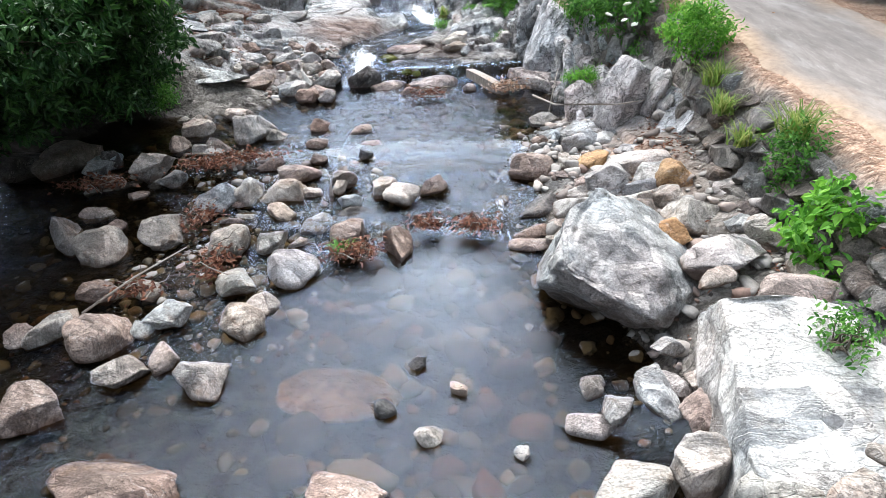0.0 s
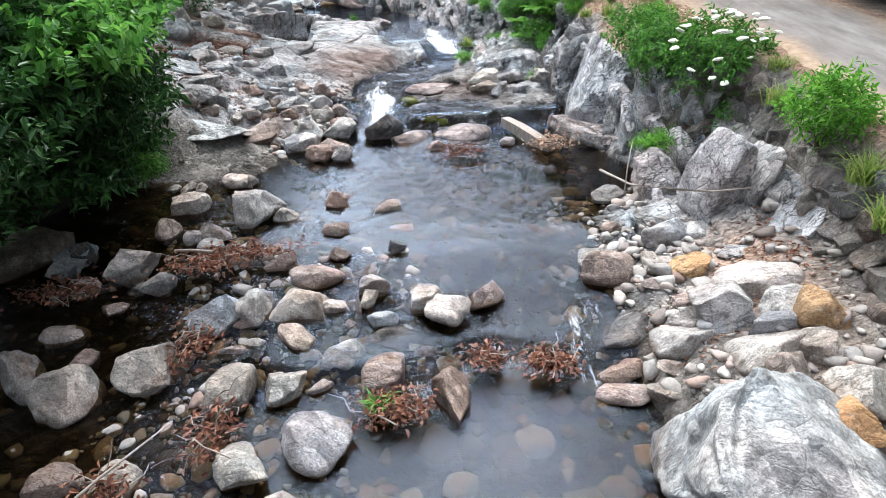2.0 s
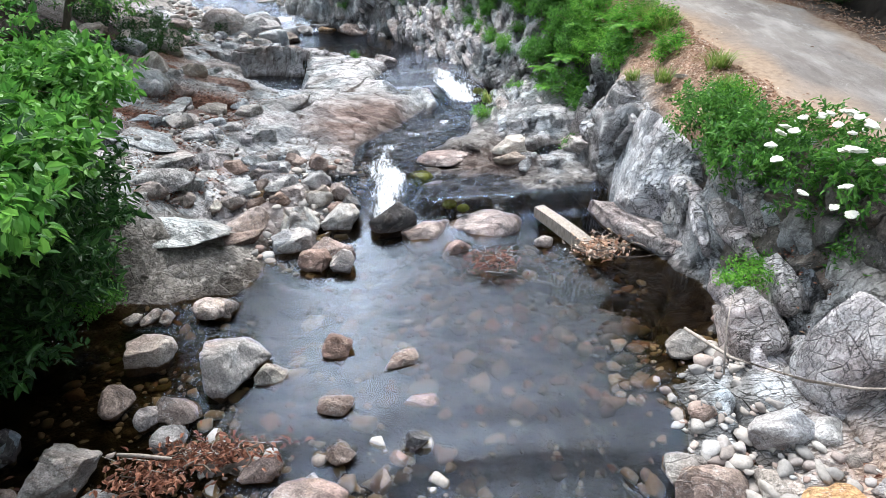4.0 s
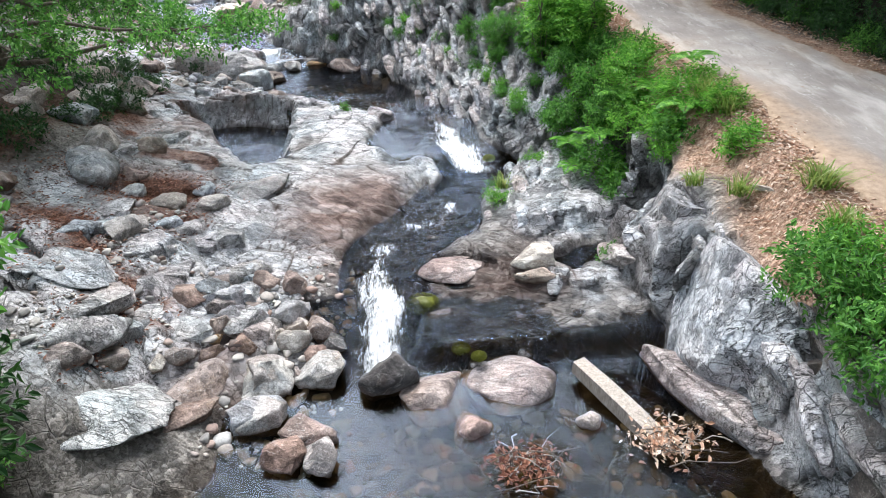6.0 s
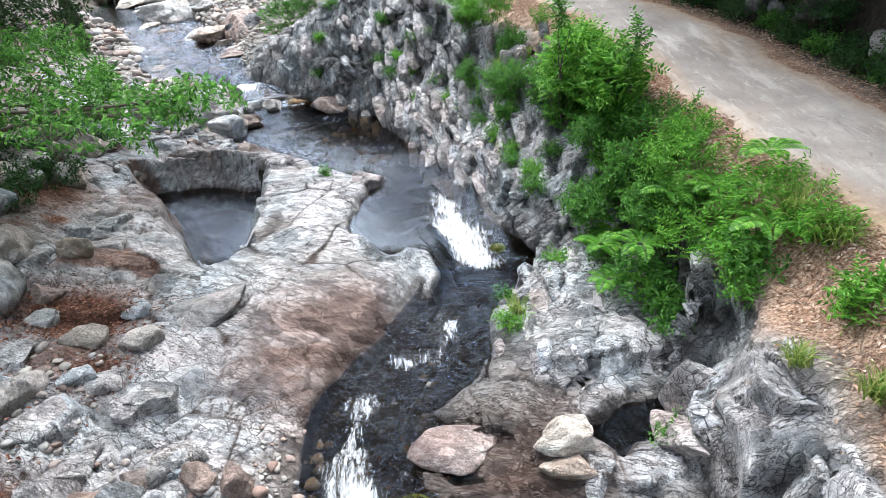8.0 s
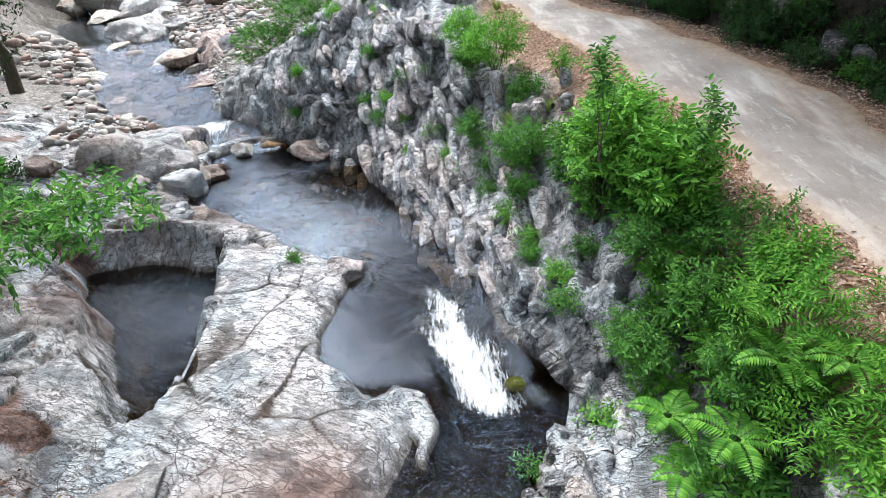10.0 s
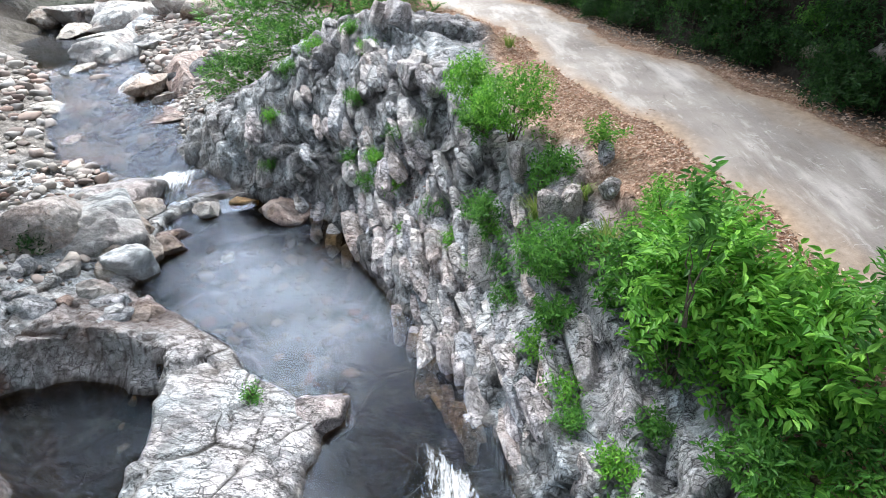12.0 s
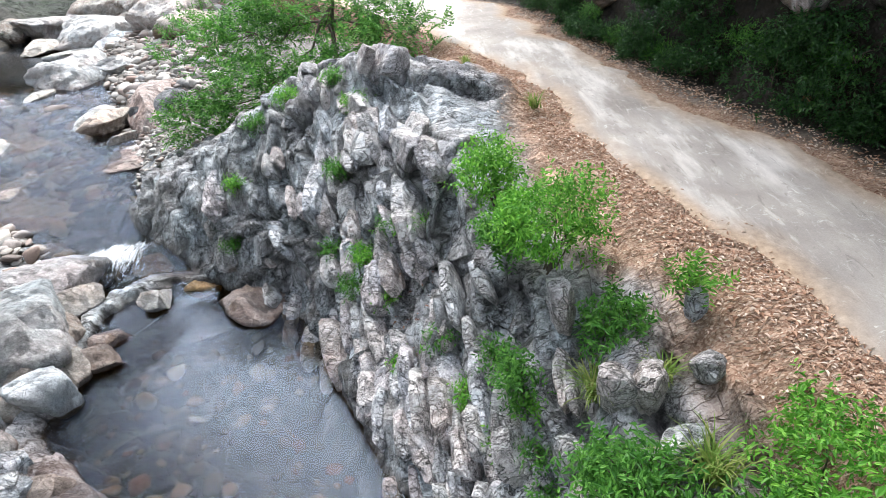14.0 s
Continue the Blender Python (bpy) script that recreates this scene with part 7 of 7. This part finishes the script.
for k, (x, y, z, r) in enumerate([(-1.22, 17.85, 0.34, 0.27), (-0.62, 16.72, 0.2, 0.13), (-0.35, 16.5, 0.2, 0.1), (0.55, 23.8, 0.7, 0.14)]):
    rm = np.random.RandomState(150 + k)
    c = unit(rm.normal(size=(900, 3)) * (1, 1, 0.7) + (0, 0, 0.3)) * (r, r * 0.8, r * 0.55)
    v, f = blades(c, c + 0.05 * rm.normal(size=(900, 3)), rm.normal(size=(900, 3)), 0.035, 0.014)
    core, cf = stone_shape(160 + k, 3, 5, 0.2, 0.28)
    pad = new("moss_cushion", quick_mesh("moss_cushion", core * (1.8 * r, 1.5 * r, 1.0 * r), cf, LEAF["moss"]))
    pad.location = (x, y, z)
    tagged(pad, "yellow-green moss cushion on wet rock", "moss", "moss cushions")
    child("moss_fuzz", quick_mesh("moss_fuzz", v, f, LEAF["moss"], False), pad)

# ---- trees ----
tree("tree", "leafy tree with lit green leaves over the stream bank", (-8.9, 13.6, 0.7), 4.0, [((3.6, -2.2, 2.7), (1.0, 1.0, 0.45)), ((2.9, -0.2, 2.9), (1.2, 1.3, 0.55)), ((2.1, 1.7, 2.7), (1.0, 1.2, 0.5)), ((4.2, -3.5, 2.55), (0.7, 0.8, 0.35)), ((1.0, 0.0, 3.6), (1.5, 1.5, 0.7))], "mid", 170, 12, 0.15, 177, 0.12, (0.6, 0.0), reach=0.4, slim=0.6)
# crown out of view, added to block sky from the hollow and shade its rock
tree("tree", "tall dark tree standing over the hollow in the bedrock", (-12.4, 34.4, 4.0), 6.5, [((2.6, -1.0, 4.2), (2.4, 2.4, 1.2)), ((3.6, 1.4, 5.0), (2.4, 2.4, 1.2)), ((1.2, 2.6, 4.6), (2.4, 2.4, 1.2)), ((0.0, 0.0, 6.4), (2.8, 2.8, 1.4)), ((2.4, -3.4, 5.0), (2.2, 2.2, 1.1))], "deep", 75, 12, 0.16, 178, 0.2, reach=0.45)
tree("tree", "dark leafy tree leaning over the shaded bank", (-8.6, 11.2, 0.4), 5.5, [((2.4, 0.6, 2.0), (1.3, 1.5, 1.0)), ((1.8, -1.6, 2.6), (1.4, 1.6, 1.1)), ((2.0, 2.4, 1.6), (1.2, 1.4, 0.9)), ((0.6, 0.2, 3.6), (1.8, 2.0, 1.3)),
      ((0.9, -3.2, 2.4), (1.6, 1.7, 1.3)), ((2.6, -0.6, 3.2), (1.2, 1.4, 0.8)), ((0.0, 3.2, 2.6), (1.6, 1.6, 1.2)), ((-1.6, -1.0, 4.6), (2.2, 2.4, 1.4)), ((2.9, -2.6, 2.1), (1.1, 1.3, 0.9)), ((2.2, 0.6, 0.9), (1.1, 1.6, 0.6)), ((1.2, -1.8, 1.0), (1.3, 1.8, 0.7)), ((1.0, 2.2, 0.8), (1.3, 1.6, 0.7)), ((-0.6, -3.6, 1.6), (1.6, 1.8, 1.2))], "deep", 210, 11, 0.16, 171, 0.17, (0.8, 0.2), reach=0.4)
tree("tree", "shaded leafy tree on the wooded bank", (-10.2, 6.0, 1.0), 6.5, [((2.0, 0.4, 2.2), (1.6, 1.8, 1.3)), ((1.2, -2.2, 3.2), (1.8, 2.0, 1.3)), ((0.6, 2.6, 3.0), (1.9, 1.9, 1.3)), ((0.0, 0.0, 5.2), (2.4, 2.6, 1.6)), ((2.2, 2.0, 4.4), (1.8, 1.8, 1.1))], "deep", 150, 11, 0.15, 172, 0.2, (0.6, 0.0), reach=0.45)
# the highest last clumps of these three crowns are unseen, added to cast shade
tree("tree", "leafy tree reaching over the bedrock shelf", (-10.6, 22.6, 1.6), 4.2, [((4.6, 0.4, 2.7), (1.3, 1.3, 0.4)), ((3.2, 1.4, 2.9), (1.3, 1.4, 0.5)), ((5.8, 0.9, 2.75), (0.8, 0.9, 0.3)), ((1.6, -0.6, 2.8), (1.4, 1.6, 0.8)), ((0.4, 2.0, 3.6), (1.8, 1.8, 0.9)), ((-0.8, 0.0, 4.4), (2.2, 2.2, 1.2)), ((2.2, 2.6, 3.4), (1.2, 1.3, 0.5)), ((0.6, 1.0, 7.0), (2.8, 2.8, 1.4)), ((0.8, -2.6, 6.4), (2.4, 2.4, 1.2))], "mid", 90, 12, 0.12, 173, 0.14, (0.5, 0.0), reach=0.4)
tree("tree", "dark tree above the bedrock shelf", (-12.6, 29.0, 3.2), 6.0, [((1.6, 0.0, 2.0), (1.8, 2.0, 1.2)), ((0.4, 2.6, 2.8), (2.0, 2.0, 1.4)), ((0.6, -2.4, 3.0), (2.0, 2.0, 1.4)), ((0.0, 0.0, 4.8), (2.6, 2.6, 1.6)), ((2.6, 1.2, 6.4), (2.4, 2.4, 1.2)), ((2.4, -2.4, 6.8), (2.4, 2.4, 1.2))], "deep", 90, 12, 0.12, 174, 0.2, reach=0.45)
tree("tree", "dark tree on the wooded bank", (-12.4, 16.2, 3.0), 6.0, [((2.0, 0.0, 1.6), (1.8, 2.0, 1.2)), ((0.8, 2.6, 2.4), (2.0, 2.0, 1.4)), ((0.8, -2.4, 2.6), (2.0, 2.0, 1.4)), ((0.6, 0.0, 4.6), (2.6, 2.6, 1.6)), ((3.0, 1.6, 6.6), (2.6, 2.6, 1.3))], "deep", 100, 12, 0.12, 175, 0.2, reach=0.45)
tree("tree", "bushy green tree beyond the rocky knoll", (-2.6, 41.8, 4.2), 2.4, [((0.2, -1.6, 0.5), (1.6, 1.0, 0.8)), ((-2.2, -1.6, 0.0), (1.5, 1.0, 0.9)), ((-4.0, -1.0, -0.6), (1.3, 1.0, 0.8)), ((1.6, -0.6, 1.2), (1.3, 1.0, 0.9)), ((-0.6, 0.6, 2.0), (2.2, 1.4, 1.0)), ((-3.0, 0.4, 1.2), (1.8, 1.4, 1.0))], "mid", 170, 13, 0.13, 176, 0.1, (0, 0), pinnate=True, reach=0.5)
# upper and overhanging clumps stay out of view, added to shade the slope below
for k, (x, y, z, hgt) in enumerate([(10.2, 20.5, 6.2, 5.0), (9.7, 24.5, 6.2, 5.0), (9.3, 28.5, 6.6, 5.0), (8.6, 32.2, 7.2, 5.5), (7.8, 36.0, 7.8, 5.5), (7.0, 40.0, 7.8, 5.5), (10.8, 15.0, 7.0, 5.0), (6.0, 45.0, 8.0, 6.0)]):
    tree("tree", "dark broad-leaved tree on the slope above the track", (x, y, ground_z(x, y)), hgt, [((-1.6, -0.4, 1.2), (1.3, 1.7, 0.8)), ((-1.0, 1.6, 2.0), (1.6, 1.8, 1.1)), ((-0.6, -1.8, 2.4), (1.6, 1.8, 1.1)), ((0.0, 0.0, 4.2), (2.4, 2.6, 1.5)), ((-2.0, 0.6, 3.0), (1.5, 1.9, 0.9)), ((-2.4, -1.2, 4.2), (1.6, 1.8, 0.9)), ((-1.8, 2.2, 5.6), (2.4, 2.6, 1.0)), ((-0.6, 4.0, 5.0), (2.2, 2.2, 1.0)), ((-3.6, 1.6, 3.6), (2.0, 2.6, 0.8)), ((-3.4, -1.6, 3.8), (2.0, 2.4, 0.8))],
         "deep", 75, 12, 0.15, 180 + k, 0.18, reach=0.45)
rnd_u = random.Random(9)
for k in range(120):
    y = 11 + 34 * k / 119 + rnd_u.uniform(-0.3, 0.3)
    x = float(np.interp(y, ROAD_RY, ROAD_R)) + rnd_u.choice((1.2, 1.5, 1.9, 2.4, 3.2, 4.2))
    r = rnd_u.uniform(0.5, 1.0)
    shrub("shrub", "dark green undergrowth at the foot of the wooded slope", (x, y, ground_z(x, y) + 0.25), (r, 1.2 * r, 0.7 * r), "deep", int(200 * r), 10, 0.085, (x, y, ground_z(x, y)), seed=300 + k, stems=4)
# more cover between the cliff edge and the track
for k, (x, y, z, r, leaf) in enumerate([(2.7, 26.4, 3.3, 0.55, "mid"), (2.5, 24.2, 2.9, 0.4, "mid"), (3.3, 25.7, 3.7, 0.5, "fresh"), (1.4, 28.2, 2.9, 0.4, "mid"),
                                         (3.0, 21.9, 2.4, 0.5, "mid"), (3.9, 22.8, 3.2, 0.5, "fresh"), (4.4, 19.6, 3.0, 0.4, "fresh"), (3.6, 19.8, 2.5, 0.35, "mid"), (2.2, 22.9, 1.9, 0.4, "mid"), (4.2, 18.4, 2.75, 0.35, "fresh"),
                                         (4.2, 14.4, 2.2, 0.5, "mid"), (4.1, 15.3, 2.4, 0.4, "fresh"), (0.6, 31.2, 4.3, 0.4, "mid"), (1.2, 27.2, 2.6, 0.25, "mid")]):
    shrub("shrub", "leafy green shrub on the rocky bank below the track", (x, y, z), (r, r, 0.75 * r), leaf, int(330 * r), 11, 0.085, (x, y, z - 0.6 * r), k % 3 == 0, 400 + k)
for k, (x, y, s_) in enumerate([(2.2, 21.4, 0.5), (2.6, 22.9, 0.55), (3.9, 20.0, 0.6), (3.4, 22.9, 0.6), (4.4, 21.2, 0.55), (3.0, 24.0, 0.5)]):
    fern((x, y, ground_z(x, y) + 0.25), s_, 10, 440 + k)
rod("marker_stone", "short pale marker stone at the edge of the track", [(6.25, 34.0, 4.55), (6.27, 34.0, 4.8), (6.28, 34.02, 4.95)], [0.1, 0.11, 0.07], STONE["ochre"], "stone", 6)
for k, (x, y, z, r) in enumerate([(-11.2, 21.5, 1.9, 0.5), (-9.8, 19.8, 1.2, 0.4), (-8.0, 16.4, 1.0, 0.4), (-6.7, 14.3, 0.7, 0.45), (-6.0, 13.2, 0.6, 0.4), (-11.2, 25.6, 2.2, 0.5), (-6.9, 17.5, 1.0, 0.25), (-7.4, 13.0, 0.8, 0.6)]):
    shrub("shrub", "low green bush on the shaded bank", (x, y, z), (r, r, 0.7 * r), "mid", int(260 * r), 10, 0.08, (x, y, z - 0.5 * r), seed=220 + k)

# shaded bank under the trees: bushes and fallen stones
rnd_s = random.Random(17)
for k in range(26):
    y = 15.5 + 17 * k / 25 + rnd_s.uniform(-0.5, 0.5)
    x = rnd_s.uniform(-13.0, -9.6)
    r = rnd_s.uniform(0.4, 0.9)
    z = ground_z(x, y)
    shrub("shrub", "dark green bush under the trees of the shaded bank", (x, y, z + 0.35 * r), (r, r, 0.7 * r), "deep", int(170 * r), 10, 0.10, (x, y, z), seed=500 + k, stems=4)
for k in range(44):
    y = 15.0 + 18 * k / 43 + rnd_s.uniform(-0.5, 0.5)
    x = rnd_s.uniform(-11.8, -7.4)
    if -9.2 < x < -5.0 and 23.0 < y < 30.0:
        x -= 3.0
    w = rnd_s.uniform(0.3, 1.1)
    stone(x, y, ground_z(x, y) - 0.05, w, w * rnd_s.uniform(0.7, 1.1), w * rnd_s.uniform(0.35, 0.6), rnd_s.choice(("grey", "blue", "pale", "grey", "rose")))
for k in range(20):
    y = 20.0 + 6.2 * k / 19
    x = float(np.interp(y, ROAD_Y, ROAD_L)) - rnd_s.uniform(0.9, 2.0)
    r = rnd_s.uniform(0.3, 0.55)
    z = ground_z(x, y)
    shrub("weed", "broad-leaved green plant on the bank below the track", (x, y, z + 0.4 * r), (r, r, 0.6 * r), rnd_s.choice(("mid", "fresh")), int(170 * r), 9, 0.11, (x, y, z), k % 2 == 0, 530 + k, 4, category="plant", slim=0.5)

# pale boulders and dark trees far up the gorge
for x, y, w, d_, h_, look_ in [(-19.5, 63.5, 5.5, 4.5, 1.6, "white"), (-15.0, 63.0, 5.0, 4.5, 1.8, "white"), (-17.0, 68.0, 6.0, 5.0, 2.4, "pale"), (-12.5, 58.0, 3.2, 2.6, 1.2, "pale"), (-14.5, 53.5, 1.6, 1.3, 0.7, "white"), (-11.0, 64.0, 4.5, 4.0, 2.4, "pale"), (-22.5, 72.0, 5.0, 4.0, 2.2, "pale"), (-20.6, 58.6, 1.8, 1.5, 0.8, "white")]:
    stone(x, y, ground_z(x, y) - 0.1, w, d_, h_, look_)
for k, (x, y) in enumerate([(-33.0, 62.0), (-30.0, 54.0), (-34.0, 74.0), (-26.5, 82.0), (-8.0, 70.0), (-15.0, 82.0), (-24.0, 46.0)]):
    tree("tree", "dark tree on the bank far up the gorge", (x, y, ground_z(x, y)), 7.0, [((1.0, -1.6, 1.6), (2.6, 2.6, 1.6)), ((-1.6, 0.6, 2.6), (2.8, 2.8, 1.8)), ((0.6, 1.4, 4.4), (3.2, 3.2, 2.0)), ((2.4, 0.8, 2.4), (2.2, 2.2, 1.4)), ((0.0, -1.0, 7.0), (3.0, 3.0, 2.0))], "deep", 34, 11, 0.3, 620 + k, 0.25, reach=0.8)

# low cover and fallen rocks along the foot of the wooded slope
rnd_f = random.Random(23)
for k in range(54):
    y = 20.0 + 26 * k / 53 + rnd_f.uniform(-0.2, 0.2)
    x = float(np.interp(y, ROAD_RY, ROAD_R)) + rnd_f.uniform(0.6, 1.5)
    r = rnd_f.uniform(0.3, 0.55)
    z = ground_z(x, y)
    shrub("shrub", "low dark green bush along the foot of the wooded slope", (x, y, z + 0.2), (r, 1.3 * r, 0.6 * r), "mid" if k % 4 == 0 else "deep", int(330 * r), 10, 0.07, (x, y, z), seed=700 + k, stems=4)
for k in range(30):
    y = 20.0 + 26 * k / 29 + rnd_f.uniform(-0.4, 0.4)
    x = float(np.interp(y, ROAD_RY, ROAD_R)) + rnd_f.uniform(1.2, 2.2)
    w = rnd_f.uniform(0.4, 1.0)
    stone(x, y, ground_z(x, y) - 0.1, w, w, 0.6 * w, rnd_f.choice(("dark", "grey", "dark")))
